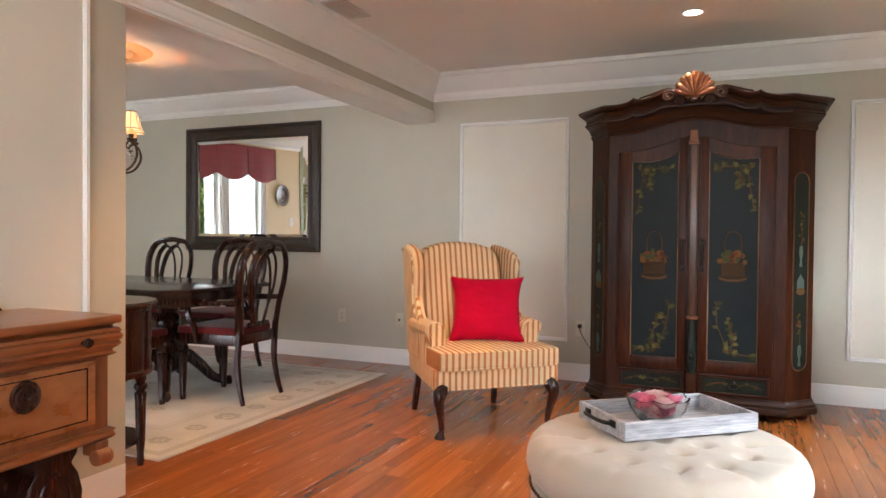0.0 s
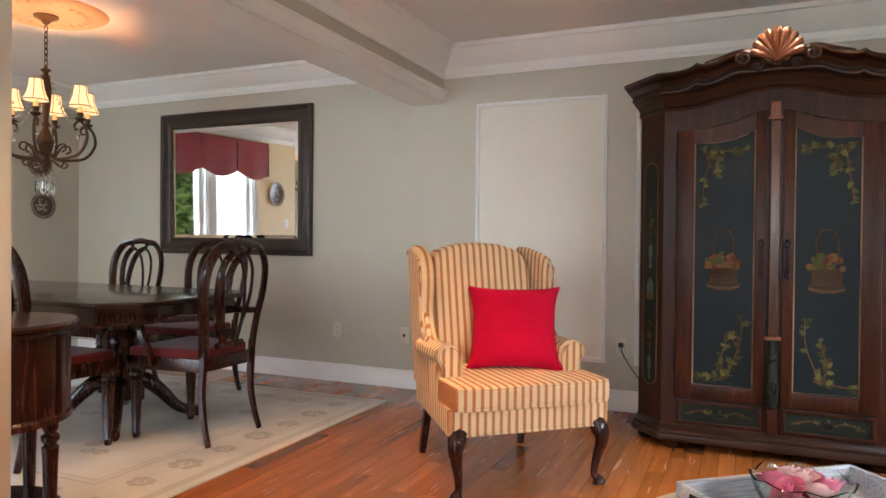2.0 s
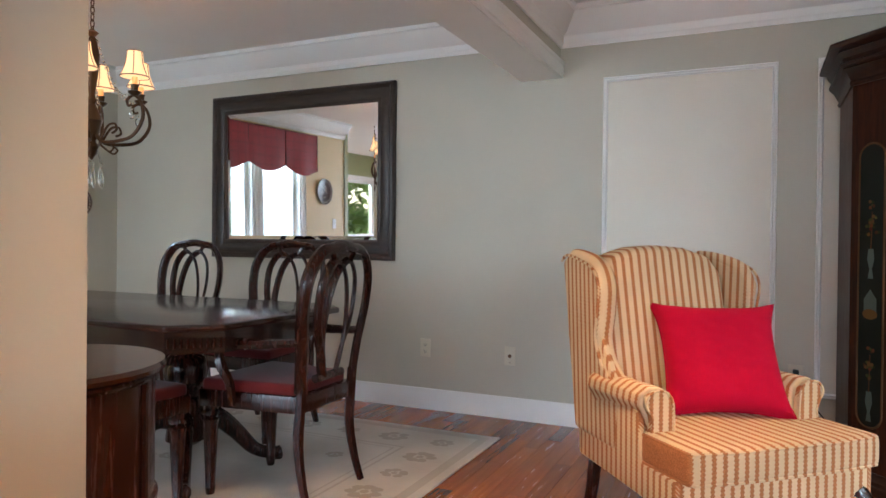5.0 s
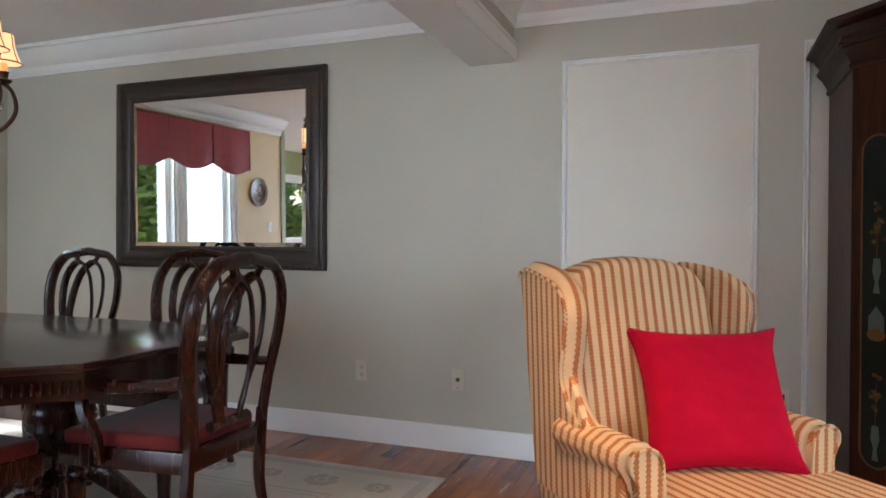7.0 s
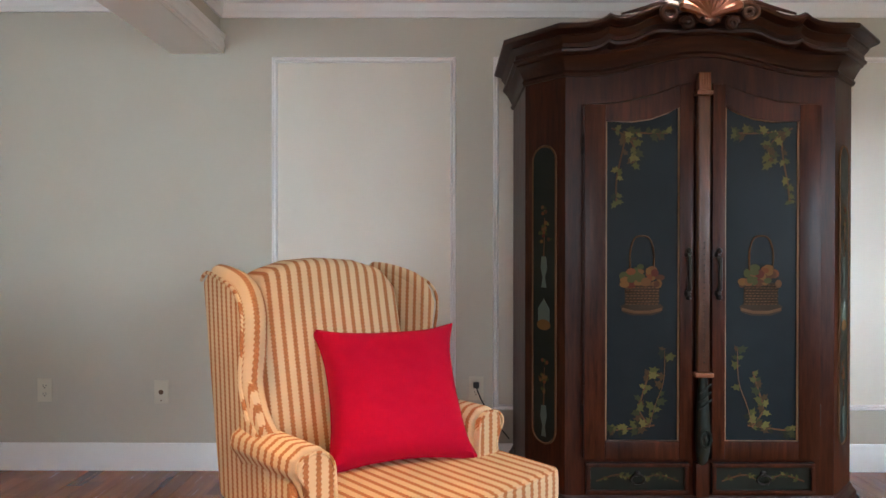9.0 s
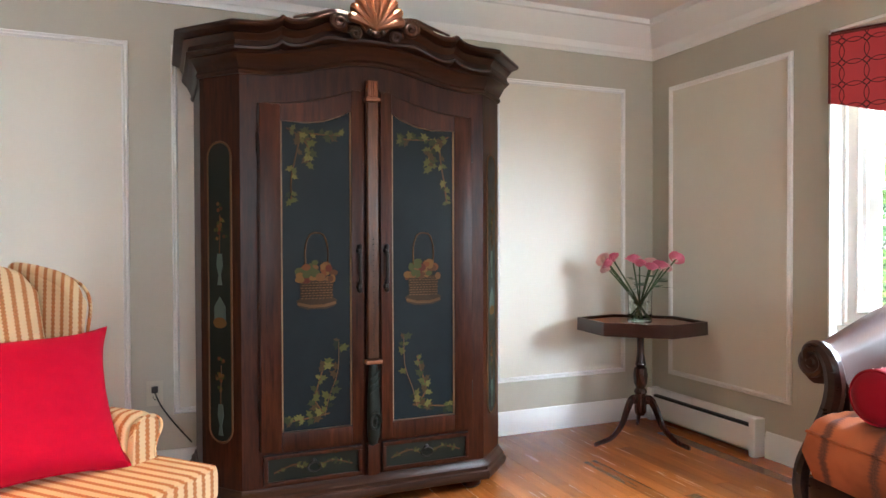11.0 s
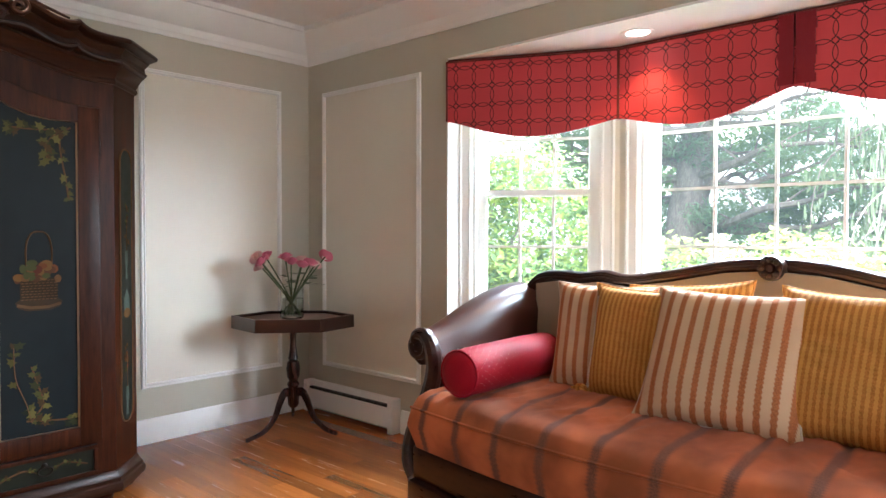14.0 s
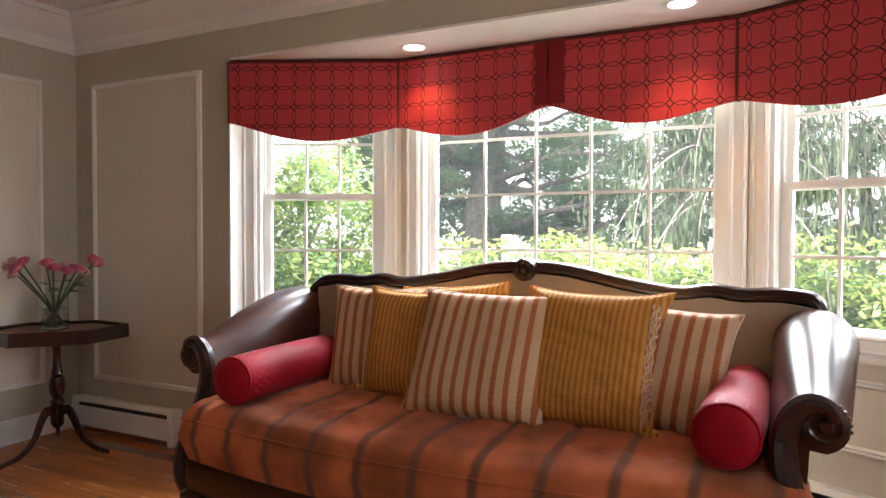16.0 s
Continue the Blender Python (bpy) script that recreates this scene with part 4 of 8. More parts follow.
        spray(lv, stm, [(mid + o * 0.12, 1.565), (mid + o * 0.07, 1.53), (mid + o * 0.085, 1.44), (mid + o * 0.10, 1.36), (mid + o * 0.10, 1.28)] if s < 0 else [(mid + o * 0.12, 1.565), (mid + o * 0.08, 1.53), (mid + o * 0.085, 1.44), (mid + o * 0.10, 1.36), (mid + o * 0.11, 1.28)], y, 0.046, rnd)
        spray(lv, stm, [(mid + o * 0.07, 1.55), (mid - o * 0.02, 1.545), (mid - o * 0.10, 1.545)], y, 0.046, rnd)
        spray(lv, stm, [(mid - o * 0.03, 0.40), (mid - o * 0.05, 0.48), (mid - o * 0.085, 0.58), (mid - o * 0.09, 0.70)] , y, 0.052, rnd)
        spray(lv, stm, [(mid - o * 0.05, 0.41), (mid + o * 0.02, 0.40), (mid + o * 0.11, 0.39)], y, 0.048, rnd)
        spray(lv, stm, [(mid + o * 0.075, 1.545), (mid + o * 0.03, 1.49), (mid + o * 0.035, 1.43)], y, 0.05, rnd)
        spray(lv, stm, [(mid - o * 0.03, 0.41), (mid + o * 0.01, 0.47), (mid - o * 0.01, 0.55), (mid - o * 0.03, 0.62)], y, 0.05, rnd)
        tagged(part("painted_leaves", lv, "leafpaint", door, "faded olive painted leaves"), "", "", "", "stuff")
        tagged(part("painted_stems", stm, "stempaint", door), "", "", "", "stuff")
        b = bmesh.new()
        prism(b, [(mid - 0.068, 0.965), (mid - 0.066, 0.885), (mid - 0.084, 0.872), (mid - 0.074, 0.850), (mid - 0.04, 0.838), (mid + 0.04, 0.838), (mid + 0.074, 0.850), (mid + 0.084, 0.872), (mid + 0.066, 0.885), (mid + 0.068, 0.965)], 1, y - 0.0014, y - 0.0006)
        part("painted_basket", b, "basketshade", door, "painted wicker basket")
        b = bmesh.new()
        for k in range(8):
            for j in range(9):
                x0 = mid - 0.064 + 0.0145 * j + 0.004 * (k % 2)
                tube(b, [(x0, y - 0.0018, 0.882 + 0.0105 * k), (x0 + 0.010, y - 0.0018, 0.8825 + 0.0105 * k)], 0.0022, 4)
        tube(b, [(mid - 0.078, y - 0.0018, 0.862), (mid - 0.03, y - 0.0018, 0.850), (mid + 0.03, y - 0.0018, 0.850), (mid + 0.078, y - 0.0018, 0.862)], 0.0065, 5, flat=0.3)
        tube(b, smooth_path([(mid - 0.043, y - 0.0015, 0.99), (mid - 0.046, y - 0.0015, 1.08), (mid - 0.03, y - 0.0015, 1.135), (mid, y - 0.0015, 1.147), (mid + 0.03, y - 0.0015, 1.135), (mid + 0.046, y - 0.0015, 1.08), (mid + 0.043, y - 0.0015, 0.99)], 24), 0.0034, 5)
        tagged(part("painted_wicker", b, "basketpaint", door, "pale painted wicker strokes"), "", "", "", "stuff")
        b = bmesh.new()
        for k in range(34):
            a, q = rnd.uniform(-0.15, math.pi + 0.15), math.sqrt(rnd.uniform(0.02, 1))
            flat_disc(b, mid + 0.080 * q * math.cos(a), 0.962 + 0.066 * q * math.sin(a), rnd.uniform(0.010, 0.021), rnd.uniform(0.010, 0.018), y - 0.0030 - 0.0001 * k)
        tagged(part("painted_fruit", b, "fruitpaint", door, "painted red and orange fruit"), "", "", "", "stuff")
        b = bmesh.new()
        hx = s * 0.058
        tube(b, smooth_path([(hx, D - 0.03, 1.07), (hx, D - 0.055, 1.05), (hx, D - 0.056, 1.0), (hx, D - 0.055, 0.95), (hx, D - 0.03, 0.93)], 16), [0.006, 0.008, 0.008, 0.010, 0.008, 0.007, 0.007, 0.008, 0.009, 0.008, 0.007, 0.007, 0.008, 0.010, 0.008, 0.008, 0.006], 10)
        for z in (1.09, 0.91):
            ball(b, (hx, D - 0.045, z), 0.011)
            lathe(b, [(0.014, 0), (0.012, 0.008), (0.007, 0.02)], 12, pose(hx, D - 0.029, z - 0.015 * (1 if z > 1 else -1), 90))
        part("handle", b, "iron", door, "turned dark iron pull handle")
        for z in (0.45, 1.50):
            part("hinge", tube(bmesh.new(), [(s * 0.461, D - 0.015, z - 0.04), (s * 0.461, D - 0.015, z + 0.04)], 0.006, 8), "iron", door)
        # drawer below
        x0, x1 = sorted((s * 0.045, s * 0.445))
        dr = part("drawer", box(bmesh.new(), x0, x1, D - 0.010, D - 0.001, 0.140, 0.262), "panel_green", t, "low drawer with faded painted leaves")
        b = bmesh.new()
        for q in ((x0, x1, 0.246, 0.262), (x0, x1, 0.140, 0.156), (x0, x0 + 0.016, 0.156, 0.246), (x1 - 0.016, x1, 0.156, 0.246)):
            box(b, q[0], q[1], D - 0.020, D - 0.0102, q[2], q[3], 0.003)
        part("drawer_frame", b, "armoire", dr)
        lv, stm = bmesh.new(), bmesh.new()
        spray(lv, stm, [(x0 + 0.04, 0.19), (x0 + 0.12, 0.215), (x0 + 0.17, 0.20)], D - 0.0105, 0.024, rnd)
        spray(lv, stm, [(x1 - 0.04, 0.19), (x1 - 0.12, 0.215), (x1 - 0.17, 0.20)], D - 0.0105, 0.024, rnd)
        tagged(part("painted_leaves", lv, "leafpaint", dr), "", "", "", "stuff")
        tagged(part("painted_stems", stm, "stempaint", dr), "", "", "", "stuff")
        drop_ring(dr, s * 0.245, 0.205, D - 0.010)
        # painted cartouche on the chamfered side
        p0, p1 = Vector((s * W, D, 0)), Vector((S if s > 0 else -SL, C, 0))
        d = (p1 - p0).normalized()
        nrm = Vector((d.y, -d.x, 0)) * s
        mid_p = (p0 + p1) / 2 + nrm * 0.001
        ax = d * s
        mm = Matrix(((ax.x, -nrm.x, 0, mid_p.x), (ax.y, -nrm.y, 0, mid_p.y), (0, 0, 1, 0), (0, 0, 0, 1)))
        oval = [(0.058 * math.cos(a), 0.37 + 0.058 * math.sin(a)) for a in [math.pi + math.pi * k / 12 for k in range(13)]] + [(0.058 * math.cos(a), 1.45 + 0.058 * math.sin(a)) for a in [math.pi * k / 12 for k in range(13)]]
        cart = part("painted_side_panel", prism(bmesh.new(), oval, 1, -0.0028, 0.0), "panel_green", t, "long rounded painted side panel", mm)
        b = bmesh.new()
        tube(b, [(x * 1.04, -0.002, z) for x, z in oval], 0.0048, 6, True)
        part("gilt_line", b, "basketpaint", cart, "faded gilt outline")
        lv, stm, fl, vs = bmesh.new(), bmesh.new(), bmesh.new(), bmesh.new()
        y = -0.0032
        for z0, sz in ((0.42, 1.0), (1.02, 1.0)):
            prism(vs, [(-0.013, z0 - 0.08), (0.013, z0 - 0.08), (0.006, z0 - 0.04), (0.017, z0), (0.012, z0 + 0.045), (-0.012, z0 + 0.045), (-0.017, z0), (-0.006, z0 - 0.04)], 1, y - 0.001, y)
            for k in range(14):
                a, q = rnd.uniform(0, 6.28), rnd.uniform(0, 1)
                fx, fz = 0.030 * q * math.cos(a), z0 + 0.16 + 0.10 * q * math.sin(a)
                leaf_shape(lv, fx, fz, 0.022, rnd.uniform(0, 6.28), y - 0.0004 - 0.0001 * k)
                flat_disc(fl, fx, fz, 0.008, 0.008, y - 0.0024 - 0.0001 * k, 8)
            tube(stm, [(0, y - 0.0006, z0 + 0.045), (0.004, y - 0.0006, z0 + 0.20)], 0.002, 4)
        prism(vs, [(-0.03, 0.80), (0.03, 0.80), (0.03, 0.855), (0.0, 0.895), (-0.03, 0.855)], 1, y - 0.001, y)
        flat_disc(fl, 0.0, 0.79, 0.036, 0.022, y - 0.0012)
        tagged(part("painted_leaves", lv, "leafpaint", cart), "", "", "", "stuff")
        tagged(part("painted_stems", stm, "stempaint", cart), "", "", "", "stuff")
        tagged(part("painted_flowers", fl, "fruitpaint", cart, "small painted red flowers"), "", "", "", "stuff")
        tagged(part("painted_vase", vs, "vasepaint", cart, "pale painted vases and a house"), "", "", "", "stuff")
    # middle post carved like a long-handled spoon
    b = bmesh.new()
    box(b, -0.025, 0.025, D - 0.046, D - 0.012, 0.62, 1.69, 0.010, 3)
    post = part("centre_post", b, "postwood", t, "worn carved post between the doors")
    b = bmesh.new()
    box(b, -0.023, 0.023, D - 0.05, D - 0.012, 1.705, 1.775, 0.003)
    for k in range(4):
        box(b, -0.018 + 0.010 * k, -0.013 + 0.010 * k, D - 0.053, D - 0.049, 1.708, 1.770, 0.001, 1)
    box(b, -0.032, 0.032, D - 0.055, D - 0.012, 1.688, 1.706, 0.005)
    part("post_capital", b, "copper", post, "copper-coloured fluted capital")
    b = bmesh.new()
    box(b, -0.036, 0.036, D - 0.058, D - 0.012, 0.602, 0.620, 0.006)
    part("post_collar", b, "copper", post)
    b = bmesh.new()
    tube(b, smooth_path([(0, D - 0.035, 0.602), (0, D - 0.035, 0.50), (0, D - 0.038, 0.40), (0, D - 0.036, 0.31), (0, D - 0.030, 0.262)], 16), [0.020, 0.022, 0.024, 0.026, 0.028, 0.030, 0.032, 0.033, 0.034, 0.035, 0.035, 0.034, 0.033, 0.030, 0.026, 0.020, 0.010], 14, flat=0.75)
    for z in (0.56, 0.53, 0.50):
        tube(b, [(-0.024, D - 0.058, z - 0.02), (0.0, D - 0.064, z), (0.024, D - 0.058, z + 0.02)], 0.003, 6)
    tube(b, [(0.020 * math.cos(a), D - 0.066, 0.37 + 0.032 * math.sin(a)) for a in [2 * math.pi * k / 16 for k in range(16)]], 0.006, 6, True)
    ball(b, (0, D - 0.064, 0.37), 0.010, 10, (1, 1, 1.6))
    part("carved_club", b, "panel_green", post, "dark green carved club end")
    b = bmesh.new()
    for k in range(22):
        ball(b, (0, D - 0.047, 0.66 + 0.022 * k), 0.0035, 6)
    part("post_studs", b, "iron", post)
    b = bmesh.new()
    box(b, -0.025, 0.025, D - 0.035, D - 0.001, 0.135, 0.266, 0.004)
    part("drawer_divider", b, "armoire", t)


armoire()


# ---- living room: wing chair ----
def cabriole(bm, x, y, sx, h=0.28):
    """A curved front leg with a pad foot."""
    pts = smooth_path([(x, y, h), (x + sx * 0.018, y - 0.020, h * 0.86), (x + sx * 0.022, y - 0.024, h * 0.70), (x + sx * 0.006, y - 0.010, h * 0.40), (x - sx * 0.002, y - 0.002, h * 0.16), (x + sx * 0.012, y - 0.016, 0.022), (x + sx * 0.016, y - 0.02, 0.0)], 18)
    rs = [0.040, 0.040, 0.040, 0.040, 0.037, 0.033, 0.030, 0.026, 0.023, 0.020, 0.018, 0.017, 0.016, 0.017, 0.019, 0.024, 0.029, 0.030, 0.026]
    tube(bm, pts, rs, 12)


def wing_chair():
    t = thing("wing_chair", pose(-0.222, 4.615, 0, 0, 0, 43), "cream wing chair with beaded rust stripes and dark curved legs", "armchair")
    # the seat's frame and front apron
    b = bmesh.new()
    prism(b, [(-0.36, -0.335), (0.36, -0.335), (0.30, 0.33), (-0.30, 0.33)], 2, 0.265, 0.385, 0.018, 3)
    seatbase = part("seat_base", b, "chairx", t)
    b = bmesh.new()
    for z in (0.268,):
        tube(b, [(-0.36, -0.336, z), (0.36, -0.336, z), (0.302, 0.33, z), (-0.302, 0.33, z)], 0.005, 6, True)
    part("welting", b, "chairx", seatbase)
    # loose seat cushion, wider in front of the arms
    b = bmesh.new()
    prism(b, [(-0.365, -0.375), (-0.2, -0.392), (0.2, -0.392), (0.365, -0.375), (0.362, -0.125), (0.270, -0.115), (0.255, 0.16), (-0.255, 0.16), (-0.270, -0.115), (-0.362, -0.125)], 2, 0.375, 0.478, 0.028, 4)
    cu = part("seat_cushion", b, "chairx", t, "boxed striped seat cushion", angle=60)
    b = bmesh.new()
    for z in (0.383, 0.470):
        tube(b, [(-0.345, -0.372, z), (-0.2, -0.388, z), (0.2, -0.388, z), (0.345, -0.372, z), (0.358, -0.355, z), (0.358, -0.14, z), (0.34, -0.125, z), (-0.34, -0.125, z), (-0.358, -0.14, z), (-0.358, -0.355, z)], 0.0055, 6, True)
    part("welting", b, "chairx", cu)
    # inner back, leaning and rounded at the top
    b = bmesh.new()
    top = [(-0.285, 0.36), (-0.27, 0.965), (-0.22, 1.030), (-0.11, 1.062), (0.0, 1.070), (0.11, 1.062), (0.22, 1.030), (0.27, 0.965), (0.285, 0.36)]
    prism(b, top, 1, 0.155, 0.285, 0.035, 4)
    bmesh.ops.transform(b, matrix=Matrix(((1, 0, 0, 0), (0, 1, 0.20, -0.095), (0, 0, 1, 0), (0, 0, 0, 1))), verts=b.verts[:])
    part("backrest", b, "chairx", t, "tall striped backrest with a curved top", angle=60)
    for s in (-1, 1):
        # wings: side panels that sweep forward
        b = bmesh.new()
        prof = [(0.34, 0.36), (0.42, 1.005), (0.37, 1.030), (0.26, 1.016), (0.15, 0.985), (0.105, 0.925), (0.115, 0.83), (0.135, 0.73), (0.09, 0.64), (-0.02, 0.575), (0.0, 0.36)]
        prism(b, prof, 0, -0.032, 0.032, 0.022, 4)
        mw = pose(s * 0.300, 0.035, 0, 0, s * 2.0, s * 5)
        wing = part("wing", b, "chairy_l" if s < 0 else "chairy_r", t, "side wing in striped cloth", mw, 60)
        b = bmesh.new()
        tube(b, smooth_path([(0.034 * s, y, z) for y, z in prof[1:9]], 30), 0.0055, 6)
        part("welting", b, "chairy", wing)
        b = bmesh.new()
        tube(b, smooth_path([(-0.004 * s, y + (0.012 if s < 0 else 0.022), z) for y, z in prof[2:10]], 40), [0.020 + (0.017 if s < 0 else 0.008) * math.sin(math.pi * k / 40) ** 0.5 for k in range(41)], 12)
        part("wing_roll", b, "chairx" if s < 0 else "chairy_r", wing, "padded front edge of the wing", angle=80)
        # rolled arm with its upright
        b = bmesh.new()
        prism(b, [(s * 0.265, 0.36), (s * 0.262, 0.53), (s * 0.27, 0.585), (s * 0.30, 0.612), (s * 0.345, 0.616), (s * 0.382, 0.592), (s * 0.388, 0.56), (s * 0.365, 0.525), (s * 0.345, 0.48), (s * 0.34, 0.27), (s * 0.30, 0.27)], 1, -0.125, 0.20, 0.010, 3)
        arm = part("arm", b, "chairy", t, "rolled striped arm", pose(-s * 0.02, 0, 0), 60)
        b = bmesh.new()
        front = [(0.285, 0.275), (0.272, 0.44), (0.276, 0.54), (0.285, 0.582), (0.31, 0.604), (0.345, 0.606), (0.372, 0.588), (0.376, 0.56), (0.358, 0.53), (0.352, 0.49), (0.378, 0.43), (0.372, 0.275)]
        prism(b, [(s * x, z) for x, z in front], 1, -0.155, -0.124, 0.012, 3)
        part("arm_front", b, "chairx", arm)
        b = bmesh.new()
        tube(b, smooth_path([(s * x, -0.154, z) for x, z in front[1:-1]], 36), 0.005, 6)
        part("welting", b, "chairx", arm)
        b = bmesh.new()
        prism(b, [(-0.33, 0.27), (0.345, 0.27), (0.43, 0.99), (0.33, 0.99), (0.04, 0.575), (-0.11, 0.53), (-0.13, 0.38), (-0.33, 0.38)], 0, -0.012, 0.012, 0.008, 2)
        part("side_panel", b, "chairy", t, "striped outer side", pose(s * 0.332, 0, 0, 0, s * 0.5, s * 6))
        b = bmesh.new()
        cabriole(b, s * 0.325, -0.305, s)
        part("front_leg", b, "mahogany", t, "dark polished curved leg")
        b = bmesh.new()
        tube(b, [(s * 0.262, 0.30, 0.28), (s * 0.268, 0.315, 0.14), (s * 0.275, 0.345, 0.0)], [0.026, 0.024, 0.020], 4)
        part("back_leg", b, "mahogany", t)
    b = bmesh.new()
    prism(b, [(-0.28, 0.27), (0.28, 0.27), (0.27, 1.0), (-0.27, 1.0)], 1, 0.325, 0.345)
    bmesh.ops.transform(b, matrix=Matrix(((1, 0, 0, 0), (0, 1, 0.13, -0.04), (0, 0, 1, 0), (0, 0, 0, 1))), verts=b.verts[:])
    part("outer_back", b, "chairx", t)
    p = thing("throw_pillow", pose(-0.150, 4.603, 0.476, 0, 0, 20) @ pose(0, 0, 0, -31, 0, 0), "square crimson pillow propped in the wing chair", "pillow")
    b = bmesh.new()
    rim = cushion(b, 0.43, 0.43, 0.15, 30, 0.10, seed=3, crease=0.010, ears=[(-1, 1, 0.02), (1, 1, 0.016), (1, -1, 0.022), (-1, -1, 0.012)])
    part("cover", b, "red", p)
    b = bmesh.new()
    tube(b, rim, 0.0035, 6, True)
    part("seam", b, "red", p)


wing_chair()


# ---- living room: ottoman, tray and bowl ----
def ottoman():
    t = thing("ottoman", pose(0.99, 3.17, 0), "round button-tufted cream linen ottoman with nailhead trim", "ottoman")
    b = bmesh.new()
    lathe(b, [(0.40, 0.09), (0.432, 0.095), (0.440, 0.12), (0.440, 0.26), (0.430, 0.27)], 64)
    part("base", b, "linen", t)
    n_r, n_a = 44, 96
    b = bmesh.new()
    buttons = [(0, 0)] + [(0.13 * math.cos(a), 0.13 * math.sin(a)) for a in [math.pi * k / 3 for k in range(6)]] + [(0.27 * math.cos(a), 0.27 * math.sin(a)) for a in [math.pi * (k + 0.5) / 6 for k in range(12)]]
    rings = []
    for i in range(n_r + 1):
        u = i / n_r
        row = []
        for j in range(n_a):
            a = 2 * math.pi * j / n_a
            if u < 0.72:
                r, z = 0.395 * u / 0.72, 0.425
            else:
                q = (u - 0.72) / 0.28 * math.pi * 0.98
                r, z = 0.395 + 0.060 * math.sin(q), 0.345 + 0.080 * math.cos(q)
            x, y = r * math.cos(a), r * math.sin(a)
            if u < 0.95:
                d = min(math.hypot(x - p, y - q) for p, q in buttons)
                z -= 0.030 * math.exp(-(d / 0.030) ** 2)
                z -= 0.004 * max(0, 1 - abs(d - 0.07) / 0.05)
                if r > 0.27:
                    k = (a / (2 * math.pi) * 12 - 0.5) % 1
                    pleat = math.exp(-(min(k, 1 - k) / 0.035) ** 2)
                    x, y, z = x * (1 - 0.010 * pleat), y * (1 - 0.010 * pleat), z - 0.012 * pleat * (1 if u < 0.8 else 0.3)
            row.append(b.verts.new((x, y, z)))
        rings.append(row)
    for r0, r1 in zip(rings[1:], rings[2:]):
        for j in range(n_a):
            b.faces.new((r0[j], r1[j], r1[(j + 1) % n_a], r0[(j + 1) % n_a]))
    b.faces.new(rings[1])
    bmesh.ops.recalc_face_normals(b, faces=b.faces[:])
    top = part("tufted_top", b, "linen", t, "deeply buttoned cream top", angle=80)
    for x, y in buttons:
        b = bmesh.new()
        ball(b, (x, y, 0.398), 0.011, 10, (1, 1, 0.5))
        part("button", b, "linen", top)
    nb = mesh_of("nailhead", ball(bmesh.new(), (0, 0, 0), 0.006, 6, (1, 1, 1)), "nail")
    for k in range(120):
        a = 2 * math.pi * k / 120
        piece("nailhead", nb, t, pose(0.441 * math.cos(a), 0.441 * math.sin(a), 0.262))
    for k in range(4):
        a = math.pi / 4 + k * math.pi / 2
        b = bmesh.new()
        lathe(b, [(0.022, 0), (0.032, 0.02), (0.034, 0.092)], 14, pose(0.33 * math.cos(a), 0.33 * math.sin(a), 0))
        part("foot", b, "mahogany", t)


ottoman()


def rose(bm, c, r, rnd, tilt=None):
    """A rose head of wrapped petals."""
    m0 = tilt if tilt is not None else Matrix.Identity(4)
    for ring, (rr, hh, n) in enumerate(((0.25, 0.95, 2), (0.48, 0.9, 3), (0.72, 0.75, 4), (0.95, 0.5, 5))):
        for k in range(n):
            a = 2 * math.pi * k / n + ring * 0.7 + rnd.uniform(-0.2, 0.2)
            w = 2.6 / n + 0.5
            rows = []
            for i in range(4):
                v = i / 3
                row = []
                for j in range(5):
                    u = (j / 4 - 0.5) * 2
                    ang = a + u * w * (0.5 + 0.35 * v)
                    rad = r * rr * (0.45 + 0.75 * v ** 1.5) * (1 - 0.12 * u * u)
                    z = r * (hh * v * (1 - 0.18 * u * u * v) - 0.25)
                    row.append(bm.verts.new(Vector(c) + m0.to_3x3() @ Vector((rad * math.cos(ang), rad * math.sin(ang), z))))
                rows.append(row)
            for p, q in zip(rows, rows[1:]):
                for j in range(4):
                    bm.faces.new((p[j], p[j + 1], q[j + 1], q[j]))


